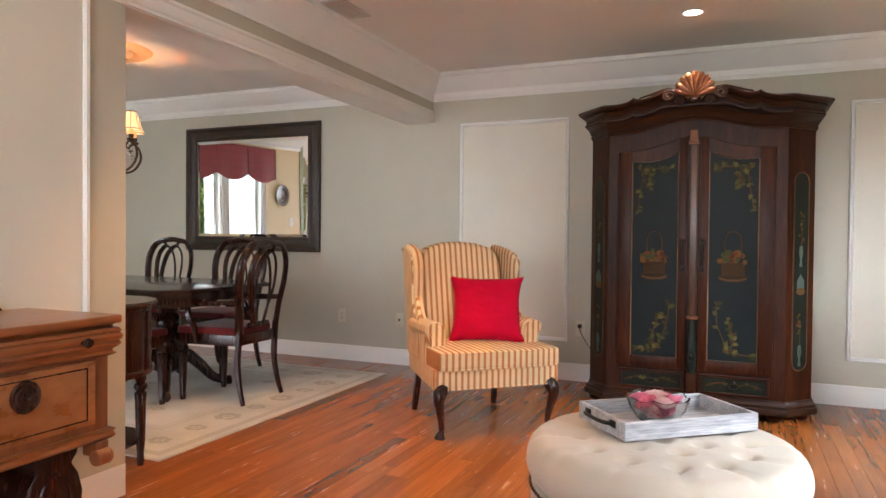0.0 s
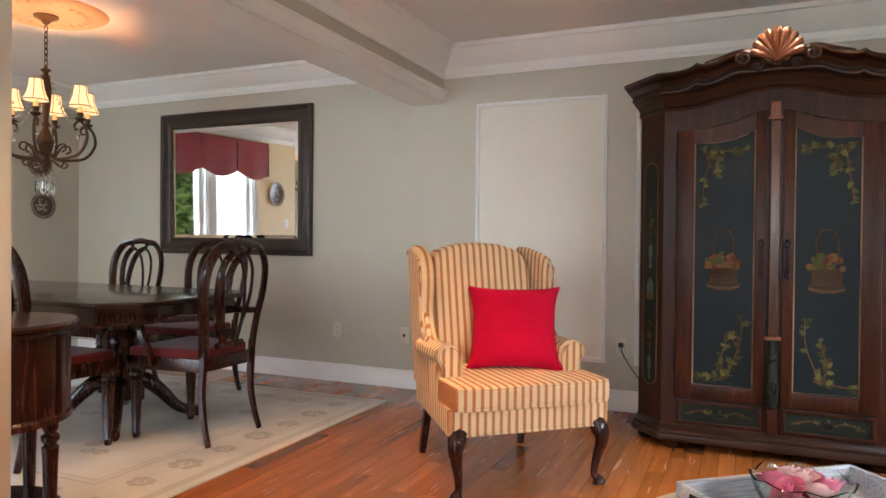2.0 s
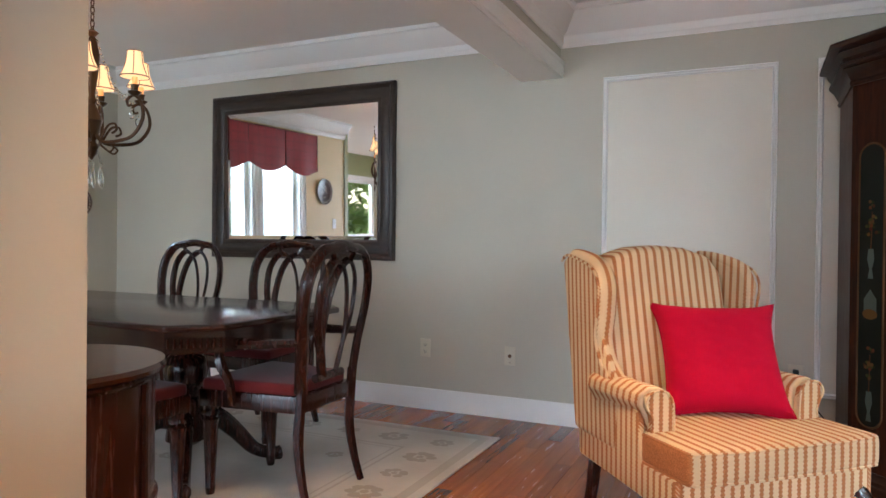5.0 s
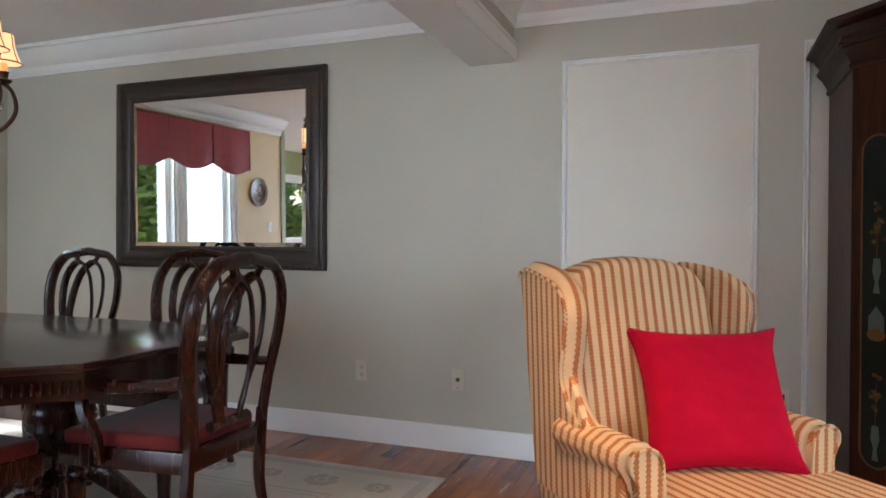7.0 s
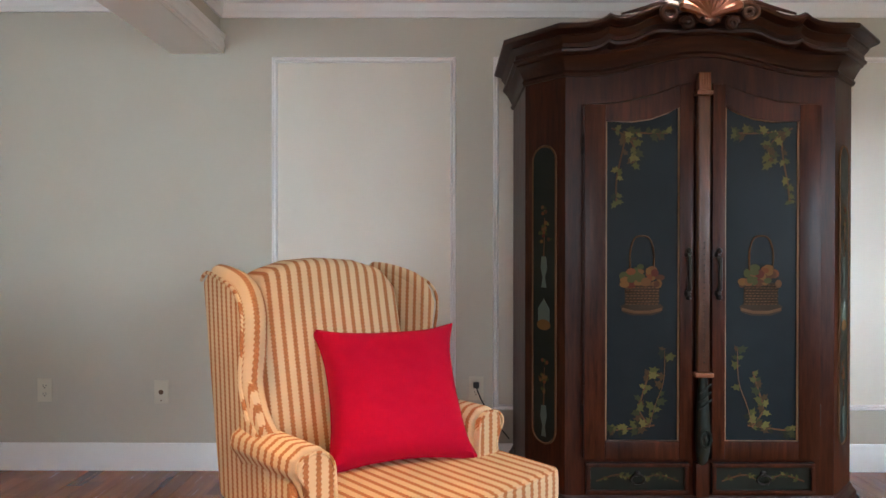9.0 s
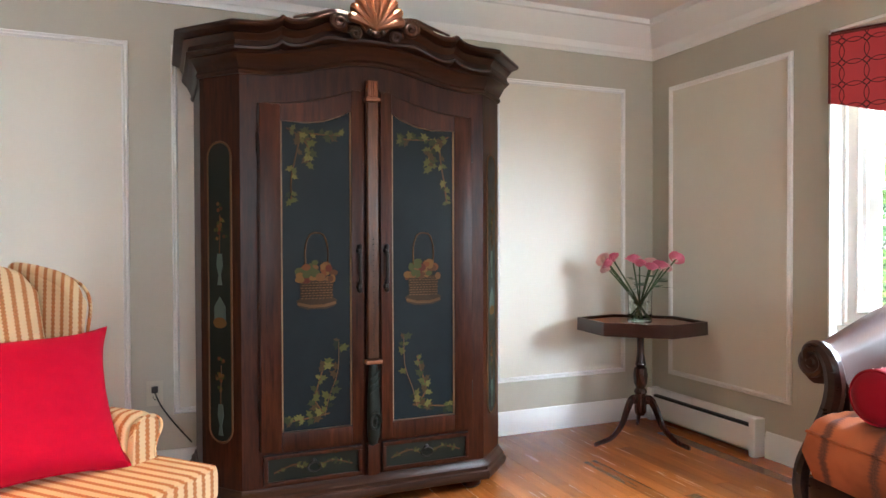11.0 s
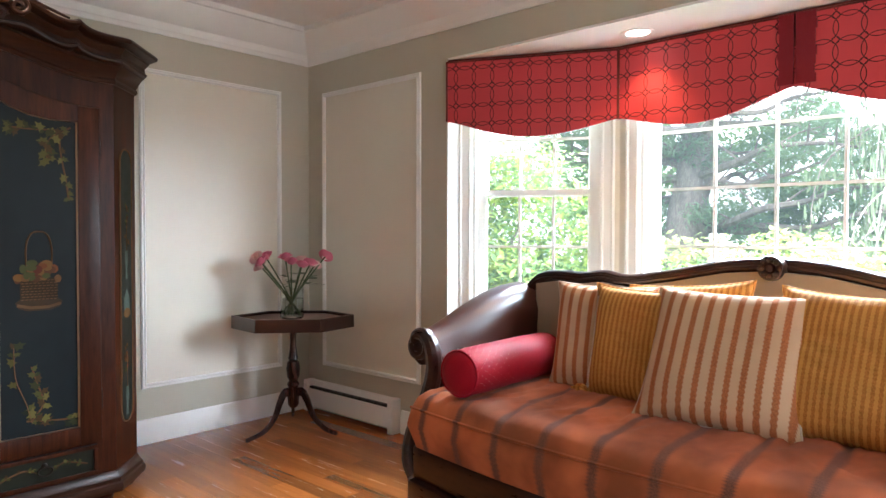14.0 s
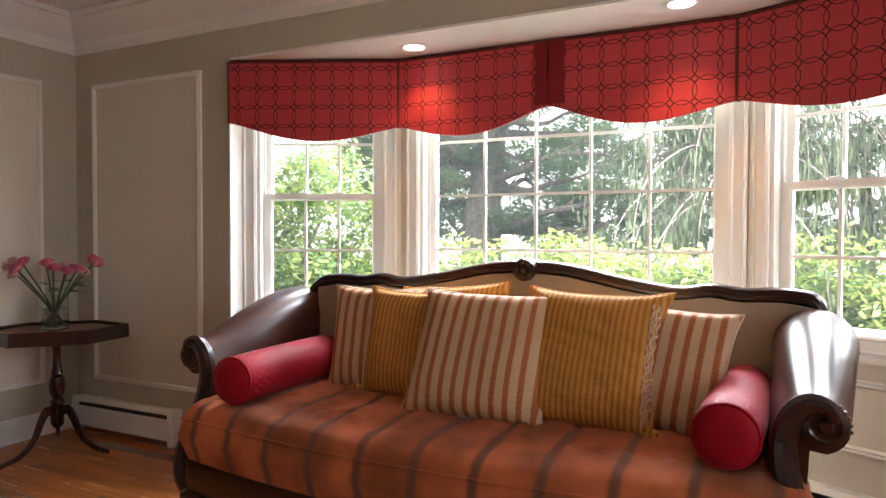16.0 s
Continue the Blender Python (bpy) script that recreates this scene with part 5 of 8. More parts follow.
def tray():
    ang = math.degrees(math.atan2(0.335, 0.406))
    t = thing("serving_tray", pose(0.882, 3.058, 0.430, 0, 0, ang), "whitewashed wooden serving tray with dark iron handles", "tray")
    L, Wd, H = 0.53, 0.32, 0.062
    b = bmesh.new()
    box(b, 0.008, L - 0.008, 0.008, Wd - 0.008, 0.0, 0.010)
    part("base", b, "whitewash", t)
    for nm, q in (("long_side", (0, L, 0, 0.014)), ("long_side", (0, L, Wd - 0.014, Wd)), ("short_side", (0, 0.014, 0.0145, Wd - 0.0145)), ("short_side", (L - 0.014, L, 0.0145, Wd - 0.0145))):
        part(nm, box(bmesh.new(), q[0], q[1], q[2], q[3], 0.0, H, 0.002, 1), "whitewash", t)
    for x, s in ((-0.001, -1), (L + 0.001, 1)):
        b = bmesh.new()
        tube(b, smooth_path([(x, 0.08, 0.040), (x + s * 0.024, 0.095, 0.042), (x + s * 0.030, 0.16, 0.042), (x + s * 0.024, 0.225, 0.042), (x, 0.24, 0.040)], 18), 0.007, 8)
        for y in (0.075, 0.245):
            box(b, x - 0.004, x + 0.004, y - 0.018, y + 0.018, 0.028, 0.052, 0.002, 1)
        part("handle", b, "iron", t, "dark iron handle")
    c = pose(0.882, 3.058, 0.430, 0, 0, ang) @ Vector((0.235, 0.17, 0.010))
    bw = thing("glass_bowl", pose(c.x, c.y, c.z), "cut glass bowl on the tray filled with pink roses", "bowl")
    b = bmesh.new()
    n, prof = 32, [(0.045, 0.0), (0.07, 0.008), (0.095, 0.04), (0.112, 0.088), (0.107, 0.089), (0.090, 0.042), (0.066, 0.014), (0.0, 0.010)]
    rings = []
    for r, z in prof:
        rings.append([b.verts.new((r * (1 + 0.03 * math.cos(8 * 2 * math.pi * j / n)) * math.cos(2 * math.pi * j / n), r * (1 + 0.03 * math.cos(8 * 2 * math.pi * j / n)) * math.sin(2 * math.pi * j / n), z + (0.006 * math.cos(8 * 2 * math.pi * j / n) if z > 0.05 else 0))) for j in range(n)] if r > 0 else [b.verts.new((0, 0, z))])
    for p, q in zip(rings, rings[1:]):
        for j in range(n):
            if len(q) == 1:
                b.faces.new((p[j], p[(j + 1) % n], q[0]))
            else:
                b.faces.new((p[j], p[(j + 1) % n], q[(j + 1) % n], q[j]))
    b.faces.new(rings[0][::-1])
    bmesh.ops.recalc_face_normals(b, faces=b.faces[:])
    part("vessel", b, "crystal", bw, "scalloped cut glass")
    rnd = random.Random(9)
    spots = [(0, 0, 0.085)] + [(0.058 * math.cos(a), 0.058 * math.sin(a), 0.070) for a in [math.pi * k / 3 for k in range(6)]] + [(0.03, -0.03, 0.045), (-0.035, 0.02, 0.045), (-0.02, -0.05, 0.04)]
    for k, p in enumerate(spots):
        b = bmesh.new()
        rose(b, p, 0.037, rnd, pose(0, 0, 0, rnd.uniform(-35, 35), rnd.uniform(-35, 35), 0))
        part("rose_head", b, "rose" if k % 3 else "rosepale", bw, "", angle=180)


tray()


# ---- living room: sofa ----
def sofa():
    mt = pose(2.5, 3.14, 0, 0, 0, -90)
    t = thing("sofa", mt, "camelback sofa with carved dark frame, leather arms and rust seat", "sofa")
    rail = [(-1.03, 0.885), (-0.97, 0.935), (-0.88, 0.949), (-0.76, 0.945), (-0.66, 0.957), (-0.55, 0.943), (-0.36, 0.973), (-0.165, 1.015), (0, 1.028), (0.165, 1.015), (0.36, 0.973), (0.55, 0.943), (0.66, 0.957), (0.76, 0.945), (0.88, 0.949), (0.97, 0.935), (1.03, 0.885)]
    rail = [(max(-1.05, min(1.065, x * 1.045 + 0.03)), z) for x, z in rail]
    curve = smooth_path([(x, 0.44, z) for x, z in rail], 80)
    b = bmesh.new()
    tube(b, curve, 0.030, 10, flat=1.2)
    tube(b, [p + Vector((0, -0.034, -0.006)) for p in curve], 0.010, 6)
    tube(b, [p + Vector((0, -0.026, 0.018)) for p in curve], 0.008, 6)
    part("top_rail", b, "sofawood", t, "carved dark serpentine top rail")
    b = bmesh.new()
    lathe(b, [(0.0, 0.034), (0.012, 0.032), (0.018, 0.022), (0.022, 0.028), (0.044, 0.026), (0.050, 0.0), (0.044, -0.06), (0.0, -0.07)], 24, pose(0.03, 0.395, 1.020, 90))
    for k in range(8):
        a = 2 * math.pi * k / 8
        ball(b, (0.03 + 0.030 * math.cos(a), 0.368, 1.020 + 0.030 * math.sin(a)), 0.011, 8, (1, 0.7, 1))
    part("rosette", b, "sofawood", t, "round carved rosette")
    b = bmesh.new()
    prism(b, [(-0.97, 0.30)] + [(x, z - 0.02) for x, z in rail[1:-1]] + [(0.97, 0.30)], 1, 0.385, 0.455)
    part("back_panel", b, "backcloth", t, "taupe upholstered back")
    # seat
    front = [(-1.0, -0.385), (-0.7, -0.43), (-0.35, -0.465), (0, -0.478), (0.35, -0.465), (0.7, -0.43), (1.0, -0.385)]
    b = bmesh.new()
    nx, ny = 120, 36
    grid = []
    for j in range(ny + 1):
        v = j / ny
        row = []
        for i in range(nx + 1):
            u = 2 * i / nx - 1
            wd = 1.03 if v < 0.24 else 0.945
            yf = -0.475 + 0.10 * u * u
            y = yf + (0.37 - yf) * v
            ed = min(v / 0.12, 1, (1 - abs(u)) / 0.05)
            round_ = math.sqrt(max(0, 1 - (1 - min(1, ed)) ** 2))
            warp = 0.5 * noise.noise(Vector((u * 3, v * 2, 7)))
            crumple = 1 - 2 * abs(noise.noise(Vector((u * 11 + 4 * warp, v * 3.2 + u * 1.5, 0))))
            pull = 1 - 2 * abs(noise.noise(Vector((u * 24 + 5 * warp + v * 3, v * 2.5, 3))))
            wr = 0.012 * crumple + 0.010 * pull * math.exp(-((v - 0.45) / 0.28) ** 2)
            z = 0.478 + 0.05 * round_ + 0.014 * math.sin(math.pi * min(1, v * 0.8)) + wr * round_
            row.append(b.verts.new((u * wd, y, z)))
        grid.append(row)
    for j in range(ny):
        for i in range(nx):
            b.faces.new((grid[j][i], grid[j][i + 1], grid[j + 1][i + 1], grid[j + 1][i]))
    rim = grid[0] + [r[-1] for r in grid[1:]] + grid[-1][-2::-1] + [r[0] for r in grid[-2:0:-1]]
    mids = [b.verts.new((v.co.x * 1.008, v.co.y - (0.016 if v.co.y < -0.3 else 0), 0.415)) for v in rim]
    lows = [b.verts.new((v.co.x * 0.985, v.co.y + 0.012, 0.325)) for v in rim]
    for k in range(len(rim)):
        k2 = (k + 1) % len(rim)
        b.faces.new((rim[k2], rim[k], mids[k], mids[k2]))
        b.faces.new((mids[k2], mids[k], lows[k], lows[k2]))
    b.faces.new(lows)
    edge = [Vector(v.co) for v in grid[0]]
    bmesh.ops.recalc_face_normals(b, faces=b.faces[:])
    seat = part("seat_cushion", b, "seat", t, "long rust cushion with faded brown bands", angle=70)
    b = bmesh.new()
    tube(b, [p + Vector((0, -0.003, 0.002)) for p in edge], 0.006, 6)
    part("piping", b, "seat", seat)
    b = bmesh.new()
    prism(b, [(-1.04, -0.36)] + [(x, y + 0.02) for x, y in front] + [(1.04, -0.36), (1.04, 0.44), (-1.04, 0.44)], 2, 0.20, 0.325, 0.012, 2)
    part("seat_rail", b, "sofawood", t, "dark carved seat rail")
    b = bmesh.new()
    prism(b, [(-1.05, -0.38)] + [(x, y - 0.004) for x, y in front] + [(1.05, -0.38), (1.05, 0.45), (-1.05, 0.45)], 2, 0.12, 0.198, 0.014, 2)
    part("base_moulding", b, "sofawood", t)
    for x in (-0.98, 0.98):
        for y in (-0.34, 0.38):
            b = bmesh.new()
            lathe(b, [(0.030, 0), (0.045, 0.02), (0.052, 0.05), (0.042, 0.08), (0.034, 0.095), (0.05, 0.112), (0.05, 0.122)], 18, pose(x, y, 0))
            part("bun_foot", b, "sofawood", t)
    # rolled leather arms, rising to the back
    for s in (-1, 1):
        b = bmesh.new()
        rings = []
        ns = 18
        for i in range(ns + 1):
            v = i / ns
            y = -0.245 + 0.665 * v
            topz = 0.750 + 0.165 * (math.sin(math.pi / 2 * v) ** 1.3)
            r = 0.070 + 0.062 * v
            cx, cz = 1.065 + 0.010 * v, topz - r
            ring = [(0.945, 0.33), (0.950, cz - 0.06)]
            for k in range(15):
                a = radians(175 - 250 * k / 14)
                ring.append((cx + r * math.cos(a), cz + r * math.sin(a)))
            ring += [(1.045, cz - r * 0.9), (1.03, 0.33)]
            rings.append([b.verts.new((s * x, y, z)) for x, z in ring])
        for p, q in zip(rings, rings[1:]):
            for j in range(len(p)):
                j2 = (j + 1) % len(p)
                b.faces.new((p[j], p[j2], q[j2], q[j]))
        b.faces.new(rings[0])
        b.faces.new(rings[-1][::-1])
        bmesh.ops.recalc_face_normals(b, faces=b.faces[:])
        bmesh.ops.translate(b, vec=(-0.026, 0, 0), verts=b.verts[:])
        arm = part("arm", b, "leather", t, "rolled brown leather arm", angle=70)
        # carved front with a scroll
        b = bmesh.new()
        pts = smooth_path([(s * 1.095, -0.268, 0.700), (s * 1.085, -0.268, 0.735), (s * 1.04, -0.268, 0.742), (s * 1.0, -0.268, 0.70), (s * 0.985, -0.268, 0.62), (s * 1.0, -0.275, 0.53), (s * 1.045, -0.29, 0.42), (s * 1.075, -0.31, 0.33), (s * 1.06, -0.335, 0.25), (s * 1.02, -0.345, 0.20)], 36)
        tube(b, pts, [0.016 + 0.018 * math.sin(math.pi * min(0.8, k / 36)) for k in range(37)], 10)
        lathe(b, [(0.050, 0), (0.054, 0.010), (0.050, 0.022), (0.038, 0.026), (0.032, 0.021), (0.020, 0.021), (0.014, 0.028), (0.0, 0.030)], 24, pose(s * 1.078, -0.250, 0.688, 90))
        bmesh.ops.translate(b, vec=(-0.026, 0, 0), verts=b.verts[:])
        part("arm_facing", b, "sofawood", arm, "carved scrolled arm front")
        nb = mesh_of("nailhead", ball(bmesh.new(), (0, 0, 0), 0.0055, 6), "nail")
        for k in range(15):
            a = radians(185 - 190 * k / 14)
            piece("nailhead", nb, arm, pose(s * (1.065 + 0.070 * math.cos(a)) - 0.026, -0.249, 0.682 + 0.070 * math.sin(a)))
    return mt


SOFA = sofa()


def scatter_pillow(x, y, z, tilt, turn, lean, w, h, th, mat, label, seed, ears=(), ruffle=0):
    """A stuffed pillow leaning on the sofa's back; ruffle is the side (-1 or 1) with a crumpled edge."""
    p = thing("throw_pillow", pose(x, y, z, 0, 0, -90 + turn) @ pose(0, 0, 0, -tilt, lean, 0), label, "pillow", "pillows on the sofa")
    b = bmesh.new()
    rim = cushion(b, w, h, th, 34, 0.05, seed=seed, crease=0.008 if mat == "gold" else 0.004, ears=ears)
    part("cover", b, mat, p, angle=80)
    b = bmesh.new()
    tube(b, rim, 0.0055, 6, True)
    part("cord_edge", b, "fringe" if mat == "pstripe" else mat, p)
    if ruffle:
        b = bmesh.new()
        rnd = random.Random(seed)
        for strand in range(3):
            pts = []
            for k in range(46):
                q = k / 45
                wave = math.sin(k * 1.15 + strand * 1.9) * 0.003 * rnd.random() + rnd.uniform(-0.003, 0.003)
                v = (0.03 + (h - 0.07) * q) / h * 2 - 1
                full = w / 2 * (1 - 0.05 * (1 - v * v))
                x1 = full - 0.002 - 0.0075 * strand + wave
                swell = th / 2 * math.sqrt(max(0.0, (1 - min(1.0, x1 / full) ** 4) * (1 - v ** 4)))
                pts.append((ruffle * x1, -swell * 1.04 - 0.007 - 0.4 * wave, 0.03 + (h - 0.07) * q))
            tube(b, smooth_path(pts, 90), [0.0022 + 0.0022 * rnd.random() for _ in range(91)], 5)
        part("gathered_edge", b, "fringe", p, "pale gathered and crumpled edge")
        b = bmesh.new()
        for k in range(9):
            a = -0.9 + 1.8 * k / 8
            root = Vector((ruffle * (w / 2 - 0.02), -0.02, 0.022))
            tip = root + Vector((ruffle * 0.062 * math.cos(a), -0.012 - 0.02 * math.sin(k * 2.2) ** 2, -0.010 + 0.026 * math.sin(a)))
            tube(b, [root, root.lerp(tip, 0.5) + Vector((0, -0.008, 0.004)), tip], [0.006, 0.0095, 0.004], 6)
        part("tied_corner", b, mat, p, "knotted corner flaring below the tie")


ST, GO = "cream pillow with beaded rust stripes on the sofa", "ribbed gold cotton pillow with a crumpled edge on the sofa"
CORNERS = [(-1, 1, 0.012), (1, 1, 0.016), (-1, -1, 0.012), (1, -1, 0.016)]
scatter_pillow(2.60, 3.625, 0.535, 12, 4, 0, 0.44, 0.415, 0.13, "pstripe", ST, 1, CORNERS)
scatter_pillow(2.53, 3.445, 0.535, 12, -6, 0, 0.43, 0.415, 0.13, "gold", GO, 2, [(-1, 1, 0.02)], -1)
scatter_pillow(2.66, 3.335, 0.535, 14, 0, -4, 0.46, 0.435, 0.11, "gold", "ribbed gold cotton pillow half hidden at the sofa's back", 8, [(1, 1, 0.012)])
scatter_pillow(2.385, 3.13, 0.535, 28, 3, 1, 0.49, 0.465, 0.15, "pstripe", ST, 3, CORNERS)
scatter_pillow(2.455, 2.775, 0.535, 24, -3, 1, 0.455, 0.465, 0.15, "gold", GO, 4, [(-1, 1, 0.022), (1, 1, 0.03), (1, -1, 0.02)], 1)
scatter_pillow(2.52, 2.575, 0.535, 22, -6, 5, 0.43, 0.415, 0.13, "pstripe", ST, 5, CORNERS)
for y, z in ((3.955, 0.632), (2.315, 0.640)):
    p = thing("bolster", pose(2.15 if y > 3 else 2.20, y, z, 0, 0, 2 if y > 3 else -2), "crimson cylindrical bolster pillow with tiny dots on the sofa", "pillow", "bolsters on the sofa")
    b = bmesh.new()
    lathe(b, [(0.0, -0.012), (0.05, -0.010), (0.078, 0.0), (0.086, 0.016), (0.089, 0.12), (0.091, 0.44), (0.088, 0.58), (0.080, 0.596), (0.05, 0.606), (0.0, 0.608)], 36, pose(0, 0, 0, 0, 90))
    cov = part("cover", b, "bolster", p, angle=80)
    for x in (0.006, 0.590):
        part("piping", tube(bmesh.new(), [(x, 0.083 * math.cos(a), 0.083 * math.sin(a)) for a in [2 * math.pi * k / 32 for k in range(32)]], 0.005, 6, True), "bolster", p)
    b = bmesh.new()
    for i in range(22):
        for k in range(20):
            a = 2 * math.pi * (k + 0.5 * (i % 2)) / 20
            if math.sin(a) > -0.5:
                ball(b, (0.03 + 0.023 * i, 0.0885 * math.cos(a), 0.0885 * math.sin(a)), 0.0014, 5)
    tagged(part("dots", b, "rosepale", cov), "", "", "", "stuff")


# ---- living room: corner table, vase, heater ----
def corner_table():
    cx, cy = 2.625, 5.645
    t = thing("side_table", pose(cx, cy, 0, 0, 0, -42.4), "small mahogany six-sided tripod table in the corner", "side table")
    hexa = [(-0.335, 0.0), (-0.17, -0.215), (0.17, -0.215), (0.335, 0.0), (0.17, 0.215), (-0.17, 0.215)]
    b = bmesh.new()
    prism(b, [(x * 0.97, y * 0.97) for x, y in hexa], 2, 0.640, 0.652)
    part("tabletop", b, "cherry_z", t, "polished reddish top")
    b = bmesh.new()
    moulding(b, [(x, y, 0) for x, y in hexa[::-1]], [(-0.0, 0.595), (0.004, 0.598), (0.0, 0.605), (0.0, 0.655), (0.003, 0.662), (-0.002, 0.668), (-0.012, 0.668), (-0.014, 0.595)], True)
    part("gallery_rim", b, "mahogany_x", t, "raised dark rim")
    b = bmesh.new()
    lathe(b, [(0.10, 0.636), (0.09, 0.622), (0.03, 0.600), (0.020, 0.57), (0.018, 0.50), (0.024, 0.44), (0.030, 0.415), (0.022, 0.405), (0.034, 0.395), (0.040, 0.36), (0.036, 0.31), (0.024, 0.285), (0.032, 0.275), (0.036, 0.262), (0.030, 0.25), (0.034, 0.20), (0.032, 0.15), (0.020, 0.13), (0.0, 0.125)], 24)
    part("column", b, "mahogany", t, "turned column")
    for wx, wy in ((2.292, 5.607), (2.716, 5.356), (2.79, 5.885)):
        a = math.atan2(wy - cy, wx - cx)
        L = math.hypot(wx - cx, wy - cy)
        b = bmesh.new()
        pts = smooth_path([(0.02, 0, 0.215), (0.065, 0, 0.225), (0.10, 0, 0.175), (0.14, 0, 0.095), (0.21, 0, 0.035), (L - 0.03, 0, 0.016), (L, 0, 0.012)], 20)
        tube(b, pts, [0.022, 0.024, 0.026, 0.026, 0.025, 0.024, 0.023, 0.022, 0.021, 0.020, 0.019, 0.018, 0.017, 0.016, 0.015, 0.014, 0.013, 0.013, 0.013, 0.012, 0.010], 8, flat=0.62)
        part("leg", b, "mahogany", t, "", Matrix.Rotation(a - radians(-42.4), 4, "Z"))
    v = thing("vase", pose(2.60, 5.62, 0.653), "clear glass vase of pink roses on the corner table", "vase")
    b = bmesh.new()
    lathe(b, [(0.0, 0.0), (0.060, 0.0), (0.066, 0.006), (0.066, 0.165), (0.070, 0.178), (0.067, 0.178), (0.062, 0.165), (0.062, 0.012), (0.0, 0.010)], 32)
    part("vessel", b, "crystal", v, "clear cylinder of glass")
    b = bmesh.new()
    lathe(b, [(0.0, 0.011), (0.0616, 0.013), (0.0616, 0.115), (0.0, 0.115)], 32)
    part("water", b, "water", v, "clear water")
    rnd = random.Random(21)
    M2 = pose(0, 0, 0, 0, 0, -42.4)
    heads = [(-0.20, 0.02, 0.345), (-0.165, -0.03, 0.325), (-0.15, 0.03, 0.35), (-0.175, 0.0, 0.30), (-0.04, 0.02, 0.35), (0.0, -0.03, 0.325), (0.055, 0.03, 0.33), (0.06, -0.02, 0.305), (0.105, 0.0, 0.315), (0.125, 0.02, 0.30), (0.19, 0.01, 0.355)]
    for k, h in enumerate(heads):
        q = M2 @ Vector(h)
        b = bmesh.new()
        foot = M2 @ Vector((-h[0] * 0.27, -h[1] * 0.5 + rnd.uniform(-0.02, 0.02), 0.02))
        tube(b, smooth_path([foot, foot.lerp(q, 0.5) + Vector((0, 0, 0.01)), q], 8), 0.0044, 6)
        stem = part("flower_stem", b, "stem", v)
        b = bmesh.new()
        rose(b, q, 0.041, rnd, pose(0, 0, 0, rnd.uniform(-20, 20), 55 * h[0] / 0.2, 0))
        part("rose_head", b, "rose" if k % 3 else "rosepale", stem, "pink rose", angle=180)
    b = bmesh.new()
    for k in range(16):
        q = M2 @ Vector((rnd.uniform(-0.05, 0.16), rnd.uniform(-0.04, 0.04), rnd.uniform(0.17, 0.27)))
        a, el, L = rnd.uniform(0, 6.28), rnd.uniform(-0.3, 0.3), rnd.uniform(0.045, 0.085)
        d = Vector((math.cos(a), math.sin(a), el))
        sd = Vector((-d.y, d.x, 0.2)) * 0.4
        vs = [b.verts.new(q + p) for p in (d * 0, d * L * 0.4 + sd * L, d * L, d * L * 0.4 - sd * L)]
        b.faces.new(vs)
    part("rose_leaves", b, "stem", v)


corner_table()


def heater(m, L, name="baseboard_heater"):
    t = thing(name, m, "white metal baseboard heater along the wall", "heater", "baseboard heaters")
    b = bmesh.new()
    prism(b, [(-0.002, 0.012), (-0.002, 0.195), (-0.040, 0.195), (-0.062, 0.172), (-0.058, 0.170), (-0.030, 0.188), (-0.012, 0.188), (-0.012, 0.012)], 0, 0.04, L - 0.04)
    part("back_plate", b, "trim", t)
    b = bmesh.new()
    box(b, 0.04, L - 0.04, -0.068, -0.062, 0.035, 0.150, 0.002, 1)
    part("front_cover", b, "trim", t, "white enamelled cover")
    b = bmesh.new()
    box(b, 0.04, L - 0.04, -0.055, -0.014, 0.05, 0.16)
    part("fins", b, "black", t)
    for x in (0, L - 0.04):
        b = bmesh.new()
        box(b, x, x + 0.04, -0.074, -0.001, 0.0, 0.200, 0.006)
        part("end_cap", b, "trim", t)


heater(pose(EAST - 0.0005, 5.96, 0, 0, 0, -90), 0.83)
heater(seg_pose(BAY[3], BAY[4]) @ pose(0.03, -0.0005, 0), 0.75)
heater(seg_pose(BAY[1], BAY[2]) @ pose(0.03, -0.0005, 0), 0.75)


